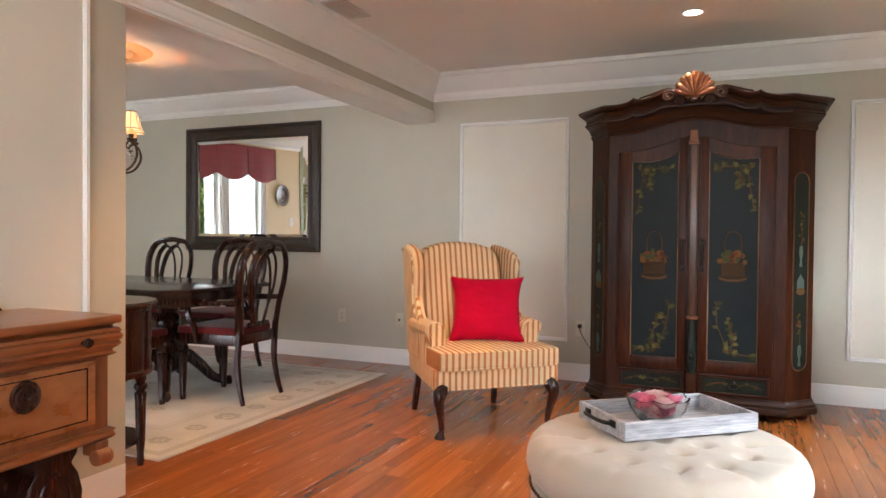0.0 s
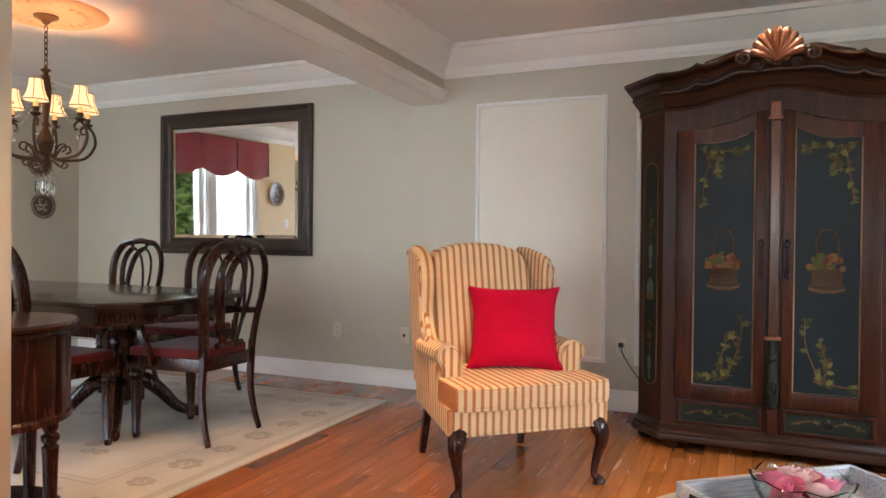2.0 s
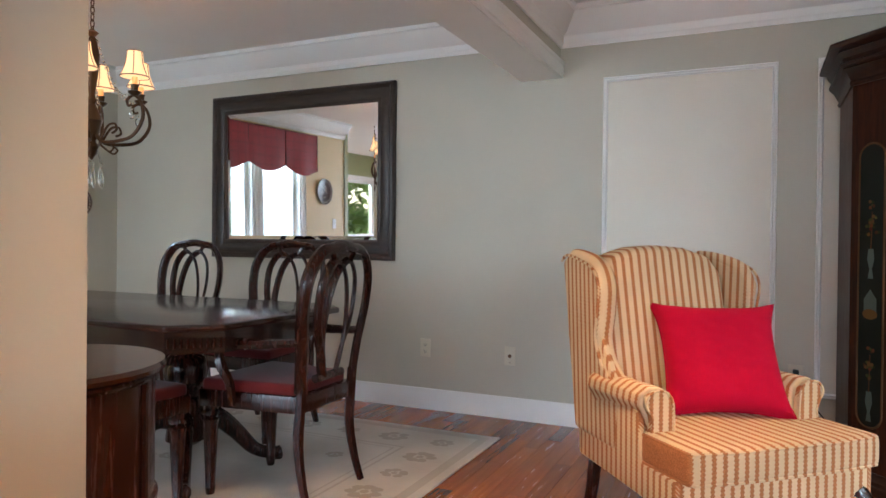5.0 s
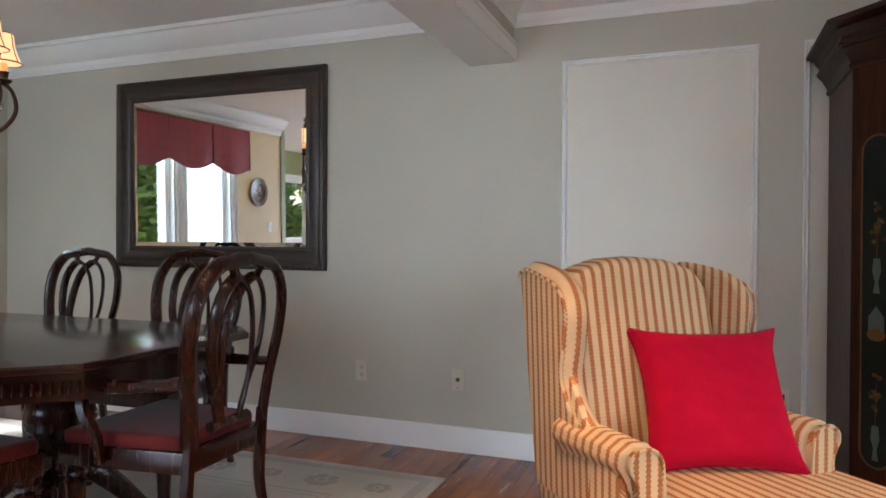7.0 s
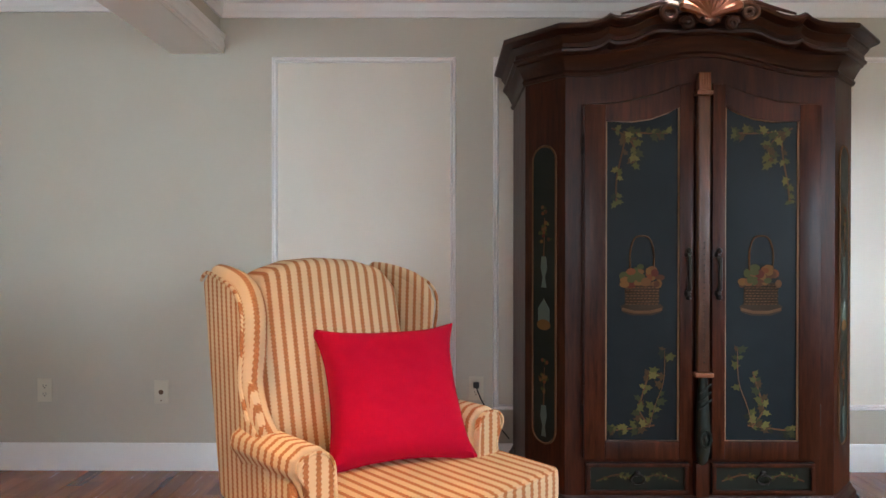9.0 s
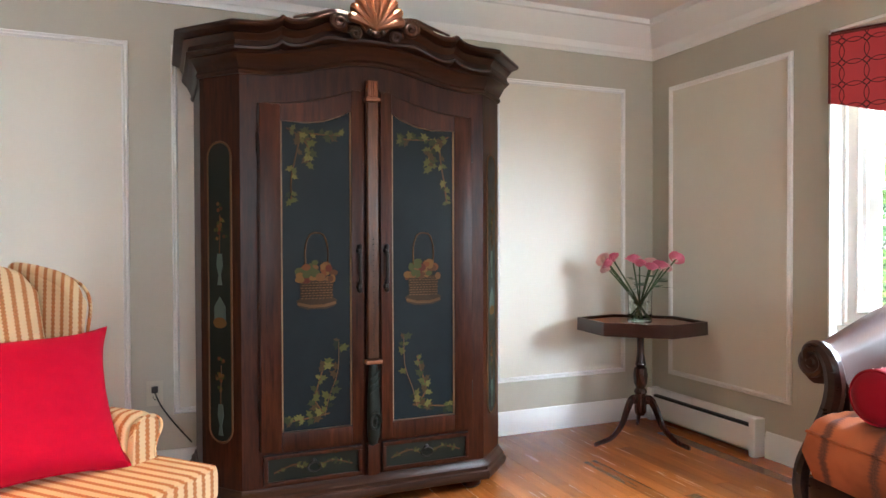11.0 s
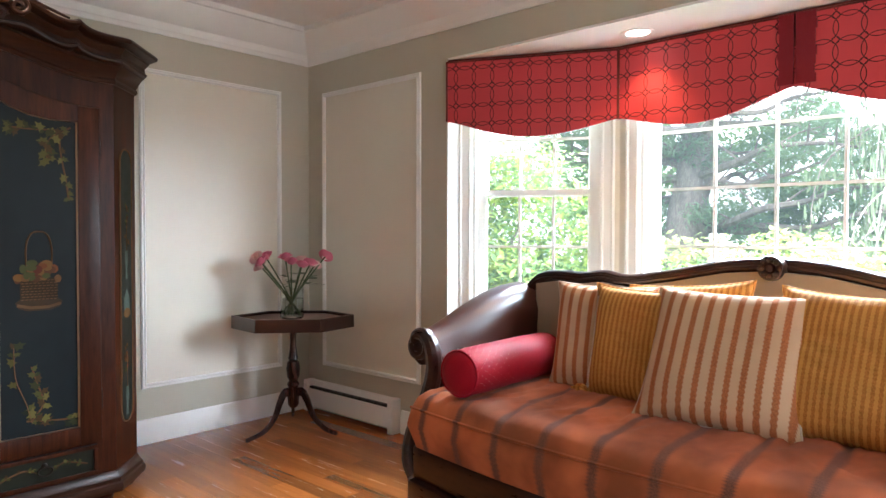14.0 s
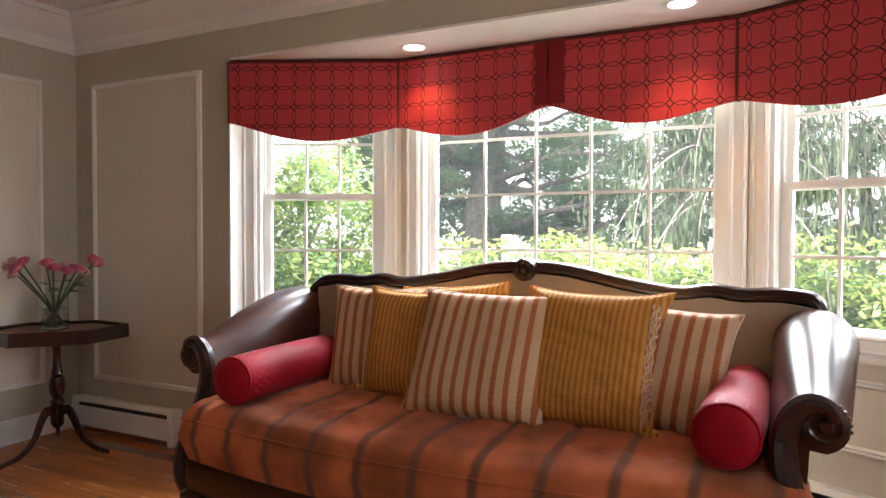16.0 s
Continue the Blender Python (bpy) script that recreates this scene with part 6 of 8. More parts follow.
# ---- living room: bay valance ----
def valance(name, pts, ends, z_top, drop_mid, drop_end, mat, label, centre_lift=()):
    t = thing(name, pose(0, 0, 0), label, "valance")
    for k, (a, b_) in enumerate(zip(pts, pts[1:])):
        L = math.dist(a, b_)
        m = seg_pose(a, b_)
        b = bmesh.new()
        n, rows = 40, 10
        fr, bk = [], []
        for i in range(n + 1):
            u = i / n
            e0, e1 = ends[k]
            bot = e0 + (e1 - e0) * u - (drop_mid - drop_end) * math.sin(math.pi * u) ** 1.2
            rf, rb = [], []
            for j in range(rows + 1):
                v = j / rows
                z = z_top + (bot - z_top) * v
                w = 0.007 * math.sin(u * 9 + k * 2 + 0.4) * v - 0.012 * v * math.sin(math.pi * u)
                rf.append(b.verts.new((u * L, w - 0.006, z)))
                rb.append(b.verts.new((u * L, w + 0.004, z)))
            fr.append(rf)
            bk.append(rb)
        for i in range(n):
            for j in range(rows):
                b.faces.new((fr[i][j], fr[i][j + 1], fr[i + 1][j + 1], fr[i + 1][j]))
                b.faces.new((bk[i][j], bk[i + 1][j], bk[i + 1][j + 1], bk[i][j + 1])).material_index = 1
            b.faces.new((fr[i][rows], bk[i][rows], bk[i + 1][rows], fr[i + 1][rows]))
            b.faces.new((fr[i][0], fr[i + 1][0], bk[i + 1][0], bk[i][0]))
        for g in (0, n):
            for j in range(rows):
                b.faces.new((fr[g][j], bk[g][j], bk[g][j + 1], fr[g][j + 1]))
        bmesh.ops.recalc_face_normals(b, faces=b.faces[:])
        sec = part("valance_section", b, mat, t, "", m, 80)
        sec.data.materials.append(M["linen"])
        b = bmesh.new()
        tube(b, [(x * L / 20, -0.006, z_top - 0.004) for x in range(21)], 0.005, 6)
        part("top_cord", b, "chinadark", sec)
        # thin dark strips at the seams paint the shade inside the folds
        for u in (0.0, 1.0):
            e = ends[k][0] if u == 0 else ends[k][1]
            part("pleat", box(bmesh.new(), u * L - 0.005, u * L + 0.005, -0.009, 0.02, e - 0.002, z_top), "chinadark", sec, "dark strip drawing the shade of a fold")
    return t


VY = 3.166
VP = [(2.985, 4.765), (3.353, 3.966), (3.353, VY), (3.353, 2.366), (2.985, 1.567)]
vt = valance("window_valance", VP, [(1.735, 1.708), (1.708, 1.752), (1.752, 1.708), (1.708, 1.735)], 2.048, 0.085, 0.0, "valance", "crimson scalloped valance patterned with linked rings")
bm = bmesh.new()
prism(bm, [(2.99, 4.765), (3.356, 3.968), (3.356, 2.364), (2.99, 1.567), (3.09, 1.557), (3.44, 2.30), (3.44, 4.035), (3.09, 4.775)], 2, 2.036, 2.060)
part("mounting_board", bm, "chinadark", vt, "board wrapped in dark red cloth")
# white casing that lines the bay's returns
bm = bmesh.new()
box(bm, 2.996, 3.10, 4.770, 4.7795, 0.0, 2.06)
box(bm, 2.996, 3.10, 1.5525, 1.562, 0.0, 2.06)
structure("bay_return", bm, "trim", "white casing lining the edge of the bay", "trim")

# flat strips beside the middle seam; the pleat's shade is their darker colour
for y0, y1 in ((VY + 0.004, VY + 0.062), (VY - 0.078, VY - 0.004)):
    bm = bmesh.new()
    for k in range(8):
        za, zb = 2.045 - 0.036 * k, 2.045 - 0.036 * (k + 1)
        bow = 0.004 * math.sin(k * 1.9)
        box(bm, 3.334 - 0.0002 * k, 3.343, y0 - (bow if y0 < VY - 0.01 else 0), y1 + (bow if y0 > VY else 0), zb, za)
    part("inverted_pleat", bm, "pleat", vt, "turned-in pleat at the middle, its shade put into the colour")


# ---- living room: server against the partition ----
def server():
    X, Y1 = -0.69, 2.395
    Y0 = 1.02
    t = thing("sideboard", pose(0, 0, 0), "antique cherry server with turned knobs and scrolled legs", "sideboard")
    b = bmesh.new()
    box(b, -1.115, X + 0.035, Y0 - 0.03, Y1 + 0.03, 0.805, 0.832, 0.008, 3)
    part("top", b, "cherry", t, "polished cherry top")
    ring = [(-1.11, Y0, 0), (X, Y0, 0), (X, Y1, 0), (-1.11, Y1, 0)]
    b = bmesh.new()
    box(b, -1.11, X, Y0, Y1, 0.70, 0.804)
    prof = [(-0.02, 0.700), (0.010, 0.700), (0.020, 0.706), (0.010, 0.714), (0.012, 0.722), (0.022, 0.728), (0.030, 0.738), (0.024, 0.748), (0.030, 0.752), (0.034, 0.764), (0.026, 0.774), (0.030, 0.780), (0.024, 0.790), (0.008, 0.797), (0.016, 0.803), (-0.02, 0.803)]
    moulding(b, ring, prof)
    dr = part("top_drawer", b, "cherry", t, "reeded drawer front")
    b = bmesh.new()
    box(b, -1.11, X, Y0, Y1, 0.455, 0.6995)
    part("carcass", b, "cherry_z", t)
    b = bmesh.new()
    box(b, X - 0.001, X + 0.012, Y0 + 0.06, Y1 - 0.055, 0.485, 0.690, 0.004)
    low = part("lower_drawer", b, "burl", t, "figured cherry drawer front")
    b = bmesh.new()
    for q in ((Y0 + 0.09, Y1 - 0.085, 0.668, 0.672), (Y0 + 0.09, Y1 - 0.085, 0.503, 0.507)):
        box(b, X + 0.0115, X + 0.0135, q[0], q[1], q[2], q[3])
    for y in (Y0 + 0.09, Y1 - 0.089):
        box(b, X + 0.0115, X + 0.0135, y, y + 0.004, 0.5072, 0.6678)
    part("inlay", b, "mahogany", low, "dark inlaid line")
    b = bmesh.new()
    moulding(b, ring, [(-0.02, 0.425), (0.010, 0.425), (0.018, 0.435), (0.012, 0.446), (0.018, 0.456), (0.006, 0.462), (-0.02, 0.462)])
    part("lower_moulding", b, "cherry", t)
    for y in (2.10, 1.32):
        b = bmesh.new()
        lathe(b, [(0.046, 0.0), (0.048, 0.006), (0.042, 0.010), (0.034, 0.007), (0.026, 0.010), (0.022, 0.008), (0.010, 0.010), (0.012, 0.024), (0.016, 0.034), (0.012, 0.042), (0.0, 0.044)], 28, pose(X + 0.012, y, 0.622, 0, 90))
        part("round_knob", b, "mahogany", low, "large round turned knob")
    for y in (2.277, 1.14):
        b = bmesh.new()
        lathe(b, [(0.008, 0.0), (0.007, 0.010), (0.013, 0.018), (0.016, 0.026), (0.013, 0.033), (0.006, 0.034), (0.005, 0.038), (0.0, 0.039)], 20, pose(X + 0.030, y, 0.757, 0, 90))
        part("knob", b, "mahogany", dr, "small turned knob")
    for y in (2.365, 1.05):
        b = bmesh.new()
        box(b, X - 0.05, X + 0.012, y - 0.025, y + 0.025, 0.375, 0.424, 0.006)
        lathe(b, [(0.024, -0.027), (0.027, -0.022), (0.027, 0.022), (0.024, 0.027), (0.010, 0.031), (0.0, 0.031)], 20, pose(X + 0.008, y, 0.372, 90))
        part("scroll_bracket", b, "cherry_z", t, "carved scroll under the corner")
    for y in (2.23, 1.19):
        b = bmesh.new()
        pts = [(-0.075, 0.424), (0.085, 0.424), (0.080, 0.395), (0.060, 0.37), (0.085, 0.33), (0.100, 0.27), (0.092, 0.19), (0.060, 0.10), (0.070, 0.03), (0.075, 0.0), (-0.075, 0.0), (-0.07, 0.03), (-0.060, 0.10), (-0.092, 0.19), (-0.10, 0.27), (-0.085, 0.33), (-0.06, 0.37)]
        prism(b, [(y + p, z) for p, z in pts], 0, X - 0.34, X - 0.03, 0.012, 3)
        leg = part("pedestal_leg", b, "mahogany", t, "dark shaped pedestal leg")
        b = bmesh.new()
        tube(b, [(X - 0.028, y + 0.055 * math.cos(a), 0.25 + 0.10 * math.sin(a)) for a in [2 * math.pi * k / 24 for k in range(24)]], 0.006, 6, True)
        part("oval_bead", b, "mahogany", leg)
    b = bmesh.new()
    gal = [(1.10, 0.832), (1.12, 0.875), (1.3, 0.885), (1.7, 0.93), (2.12, 0.885), (2.23, 0.884), (2.262, 0.880), (2.275, 0.860), (2.30, 0.850), (2.315, 0.836), (2.315, 0.832)]
    prism(b, gal, 0, -1.112, -1.090, 0.003, 1)
    part("gallery", b, "mahogany", t, "scrolled back gallery")


server()


# ---- dining room: rug, table, chairs ----
def flower(bm, x, y, r, z, rnd):
    for k in range(7):
        a = 2 * math.pi * k / 7 + rnd.uniform(-0.2, 0.2)
        cx, cy = x + r * 0.6 * math.cos(a), y + r * 0.6 * math.sin(a)
        bm.faces.new([bm.verts.new((cx + r * 0.34 * math.cos(q) * (1 + 0.4 * math.cos(q - a)), cy + r * 0.34 * math.sin(q), z)) for q in [2 * math.pi * i / 8 for i in range(8)]])
    bm.faces.new([bm.verts.new((x + r * 0.25 * math.cos(q), y + r * 0.25 * math.sin(q), z)) for q in [2 * math.pi * i / 8 for i in range(8)]])


def rug():
    x0, x1, y0, y1 = -4.70, -1.332, 3.24, 5.56
    t = thing("area_rug", pose(0, 0, 0), "pale worn wool rug with a flowered border under the table", "rug")
    b = bmesh.new()
    box(b, x0, x1, y0, y1, 0.0, 0.010, 0.003, 1)
    part("field", b, "rug", t)
    rnd = random.Random(5)
    def frame_band(i0, i1, z):
        b = bmesh.new()
        for q in ((x0 + i0, x1 - i0, y0 + i0, y0 + i1), (x0 + i0, x1 - i0, y1 - i1, y1 - i0), (x0 + i0, x0 + i1, y0 + i1, y1 - i1), (x1 - i1, x1 - i0, y0 + i1, y1 - i1)):
            b.faces.new([b.verts.new(c) for c in ((q[0], q[2], z), (q[1], q[2], z), (q[1], q[3], z), (q[0], q[3], z))])
        part("border_line", b, "rugband", t, "grey-brown border line")
    frame_band(0.045, 0.095, 0.0112)
    frame_band(0.385, 0.400, 0.0112)
    frame_band(0.425, 0.435, 0.0112)
    b = bmesh.new()
    n = 11
    for k in range(n):
        x = x0 + 0.24 + (x1 - x0 - 0.48) * k / (n - 1)
        for y in (y0 + 0.24, y1 - 0.24):
            flower(b, x, y, 0.085 if k % 2 else 0.065, 0.0114, rnd)
    for k in range(1, 7):
        y = y0 + 0.24 + (y1 - y0 - 0.48) * k / 7
        for x in (x0 + 0.24, x1 - 0.24):
            flower(b, x, y, 0.065 if k % 2 else 0.085, 0.0114, rnd)
    for k in range(18):
        flower(b, rnd.uniform(x0 + 0.55, x1 - 0.55), rnd.uniform(y0 + 0.55, y1 - 0.55), rnd.uniform(0.03, 0.06), 0.0114, rnd)
    tagged(part("woven_flowers", b, "rugflower", t, "faded brown woven flowers"), "", "", "", "stuff")


rug()


def dining_table():
    x0, x1, y0, y1 = -4.30, -1.875, 3.87, 4.94
    z = 0.758
    t = thing("dining_table", pose(0, 0, 0), "long dark mahogany dining table with clipped corners", "dining table")
    def outline(g):
        c = 0.15
        return [(x0 + g + c, y0 + g), (x1 - g - c, y0 + g), (x1 - g, y0 + g + c), (x1 - g, y1 - g - c), (x1 - g - c, y1 - g), (x0 + g + c, y1 - g), (x0 + g, y1 - g - c), (x0 + g, y0 + g + c)]
    b = bmesh.new()
    prism(b, outline(0), 2, z - 0.026, z, 0.008, 3)
    part("tabletop", b, "mahogany_x", t, "polished dark top")
    b = bmesh.new()
    o = outline(0.05)
    prism(b, o, 2, z - 0.118, z - 0.026)
    moulding(b, [(x, y, 0) for x, y in o[::-1]], [(-0.004, z - 0.118), (0.014, z - 0.118), (0.016, z - 0.104), (0.004, z - 0.096), (0.004, z - 0.058), (0.014, z - 0.048), (0.020, z - 0.027), (-0.004, z - 0.027)], True)
    ap = part("apron", b, "mahogany_x", t, "moulded apron")
    reed = mesh_of("reed", tube(bmesh.new(), [(0, 0, z - 0.094), (0, 0, z - 0.058)], 0.006, 6), "mahogany")
    for (xa, ya), (xb, yb) in ((o[1], o[2]), (o[3], o[4])):
        for k in range(9):
            f = (k + 0.5) / 9
            x, y = xa + (xb - xa) * f, ya + (yb - ya) * f
            s = -1 if ya < 4.4 else 1
            piece("reed", reed, ap, pose(x + 0.008, y + s * 0.008, 0))
    for px in (-2.47, -3.70):
        b = bmesh.new()
        lathe(b, [(0.16, 0.64), (0.15, 0.61), (0.07, 0.58), (0.06, 0.55), (0.085, 0.53), (0.10, 0.48), (0.095, 0.42), (0.06, 0.38), (0.055, 0.35), (0.08, 0.33), (0.085, 0.30), (0.075, 0.26), (0.085, 0.20), (0.09, 0.15), (0.06, 0.13), (0.0, 0.12)], 24, pose(px, 4.42, 0))
        ped = part("pedestal", b, "mahogany", t, "turned pedestal")
        for k in range(4):
            a = radians(45 + 90 * k)
            b = bmesh.new()
            pts = smooth_path([(0.05, 0, 0.24), (0.13, 0, 0.245), (0.22, 0, 0.17), (0.31, 0, 0.075), (0.40, 0, 0.045), (0.44, 0, 0.046)], 18)
            tube(b, pts, [0.046, 0.048, 0.048, 0.047, 0.045, 0.043, 0.041, 0.039, 0.037, 0.035, 0.033, 0.031, 0.030, 0.030, 0.031, 0.033, 0.035, 0.033, 0.022], 10, flat=0.75)
            part("curved_foot", b, "mahogany", ped, "", pose(px, 4.42, 0.0) @ Matrix.Rotation(a, 4, "Z"))


dining_table()


def dining_chair(arms, m, label):
    """Chair facing -y with a hooped back of interlaced ovals."""
    t = thing("dining_armchair" if arms else "dining_chair", m, label, "dining chair", "chairs round the dining table")
    zt, by = 1.045, 0.235
    def lean(x, z):
        return Vector((x, by + 0.13 * max(0, (z - 0.46)) ** 1.2 / 0.55 ** 0.2, z))
    hoop = [(-0.195, 0.46), (-0.215, 0.62), (-0.245, 0.78), (-0.235, 0.92), (-0.165, 1.015), (-0.075, 1.035), (0, zt), (0.075, 1.035), (0.165, 1.015), (0.235, 0.92), (0.245, 0.78), (0.215, 0.62), (0.195, 0.46)]
    b = bmesh.new()
    tube(b, smooth_path([lean(x, z) for x, z in hoop], 48), 0.027, 8, flat=0.72)
    back = part("back_frame", b, "mahogany", t, "rounded hoop back")
    splats = [[(-0.055, 0.50), (-0.085, 0.60), (-0.135, 0.74), (-0.13, 0.90), (-0.06, 0.985), (0.02, 0.94), (0.065, 0.84), (0.085, 0.70), (0.07, 0.58), (0.045, 0.50)],
              [(-0.045, 0.50), (-0.07, 0.58), (-0.085, 0.70), (-0.065, 0.84), (-0.02, 0.94), (0.06, 0.985), (0.13, 0.90), (0.135, 0.74), (0.085, 0.60), (0.055, 0.50)]]
    for k, sp in enumerate(splats):
        b = bmesh.new()
        tube(b, smooth_path([lean(x, z) + Vector((0, -0.004 + 0.008 * k, 0)) for x, z in sp], 40), 0.019, 8, flat=0.5)
        part("splat", b, "mahogany", back, "interlaced oval splat")
    b = bmesh.new()
    tube(b, [lean(-0.10, 0.50), lean(0.10, 0.50)], 0.018, 8)
    part("splat_shoe", b, "mahogany", back)
    for s in (-1, 1):
        part("splat_tip", tube(bmesh.new(), smooth_path([lean(s * 0.06, 0.985), lean(s * 0.075, 1.01), lean(s * 0.085, 1.03)], 6), 0.013, 6), "mahogany", back)
    w1, w0 = 0.25, 0.205
    b = bmesh.new()
    prism(b, [(-w1, -0.235), (w1, -0.235), (w0, 0.24), (-w0, 0.24)], 2, 0.375, 0.445, 0.008, 2)
    part("seat_rail", b, "mahogany", t)
    b = bmesh.new()
    prism(b, [(-w1 + 0.012, -0.228), (w1 - 0.012, -0.228), (w0 - 0.012, 0.205), (-w0 + 0.012, 0.205)], 2, 0.435, 0.490, 0.022, 4)
    part("seat", b, "dseat", t, "wine red patterned seat pad", angle=80)
    for s in (-1, 1):
        b = bmesh.new()
        lathe(b, [(0.017, 0.0), (0.022, 0.03), (0.019, 0.035), (0.031, 0.29), (0.036, 0.315), (0.026, 0.325), (0.036, 0.335), (0.036, 0.345), (0.030, 0.355), (0.036, 0.38), (0.036, 0.40)], 8, pose(s * 0.205, -0.205, 0))
        part("front_leg", b, "mahogany", t)
        b = bmesh.new()
        tube(b, smooth_path([lean(s * 0.195, 0.50), (s * 0.195, 0.232, 0.40), (s * 0.197, 0.225, 0.25), (s * 0.203, 0.25, 0.10), (s * 0.208, 0.28, 0.0)], 14), [0.022] * 5 + [0.023, 0.023, 0.022, 0.021, 0.020, 0.019, 0.018, 0.018, 0.017, 0.016], 6)
        part("back_leg", b, "mahogany", t)
        if arms:
            b = bmesh.new()
            tube(b, smooth_path([lean(s * 0.222, 0.665), (s * 0.265, 0.10, 0.655), (s * 0.29, -0.05, 0.650), (s * 0.275, -0.155, 0.640), (s * 0.255, -0.175, 0.630)], 18), [0.017, 0.018, 0.018, 0.019, 0.020, 0.021, 0.022, 0.023, 0.024, 0.025, 0.026, 0.026, 0.026, 0.026, 0.025, 0.024, 0.022, 0.018, 0.010], 8, flat=1.3)
            arm = part("arm", b, "mahogany", t, "curved open arm")
            b = bmesh.new()
            tube(b, smooth_path([(s * 0.278, -0.10, 0.640), (s * 0.290, -0.085, 0.57), (s * 0.270, -0.055, 0.49), (s * 0.248, -0.06, 0.40)], 12), [0.015, 0.017, 0.020, 0.022, 0.023, 0.023, 0.022, 0.021, 0.020, 0.019, 0.018, 0.018, 0.018], 6)
            part("arm_support", b, "mahogany", arm)
    return t


DC = "dark mahogany dining chair with interlaced oval back and wine seat"
dining_chair(True, pose(-1.94, 4.44, 0.0105, 0, 0, -88), "dark mahogany armchair with interlaced oval back at the table's end")
ch = dining_chair(False, pose(-3.41, 5.10, 0.0105, 0, 0, 0), DC)
copy_thing(ch, pose(-2.61, 5.09, 0.0105, 0, 0, 3))
copy_thing(ch, pose(-2.36, 3.86, 0.0105, 0, 0, 180))


def drum_table():
    t = thing("drum_table", pose(-1.612, 3.085, 0), "round dark mahogany side table with turned legs and shelf", "side table")
    R = 0.285
    b = bmesh.new()
    lathe(b, [(0.0, 0.752), (R, 0.752), (R + 0.012, 0.760), (R + 0.015, 0.770), (R + 0.010, 0.780), (0.0, 0.782)], 56)
    part("tabletop", b, "mahogany_x", t, "smooth round top")
    b = bmesh.new()
    lathe(b, [(R - 0.03, 0.43), (R - 0.006, 0.43), (R - 0.004, 0.45), (R - 0.012, 0.46), (R - 0.012, 0.735), (R - 0.004, 0.745), (R - 0.004, 0.752), (R - 0.03, 0.752)], 56)
    drum = part("drum", b, "mahogany", t, "curved panelled body")
    for k in range(8):
        a = math.pi / 8 + k * math.pi / 4
        b = bmesh.new()
        tube(b, [((R - 0.010) * math.cos(a), (R - 0.010) * math.sin(a), z) for z in (0.46, 0.735)], 0.009, 6)
        part("pilaster", b, "mahogany", drum)
    for k in range(4):
        a = radians(20) + k * math.pi / 2
        b = bmesh.new()
        lathe(b, [(0.014, 0), (0.018, 0.03), (0.015, 0.05), (0.021, 0.12), (0.025, 0.30), (0.028, 0.345), (0.018, 0.355), (0.030, 0.37), (0.030, 0.385), (0.018, 0.395), (0.026, 0.41), (0.026, 0.432)], 14, pose((R - 0.035) * math.cos(a), (R - 0.035) * math.sin(a), 0))
        part("leg", b, "mahogany", t, "turned leg")
    b = bmesh.new()
    lathe(b, [(0.0, 0.100), (R - 0.05, 0.100), (R - 0.04, 0.108), (R - 0.05, 0.118), (0.0, 0.118)], 40)
    part("shelf", b, "mahogany_x", t)
    g = thing("glass_bowl", pose(-1.70, 3.13, 0.782), "round green and clear art glass bowl on the side table", "bowl")
    b = bmesh.new()
    lathe(b, [(0.0, 0.0), (0.04, 0.0), (0.066, 0.022), (0.075, 0.05), (0.064, 0.078), (0.042, 0.092), (0.0, 0.096)], 24)
    part("vessel", b, "crystal", g)
    b = bmesh.new()
    rnd = random.Random(2)
    for k in range(14):
        a, z = rnd.uniform(0, 6.28), rnd.uniform(0.015, 0.07)
        ball(b, (0.045 * math.cos(a), 0.045 * math.sin(a), z), 0.016, 8, (1, 1, 0.5), pose(0, 0, 0, rnd.uniform(0, 90), rnd.uniform(0, 90), 0))
    part("green_swirls", b, "stem", g)


drum_table()


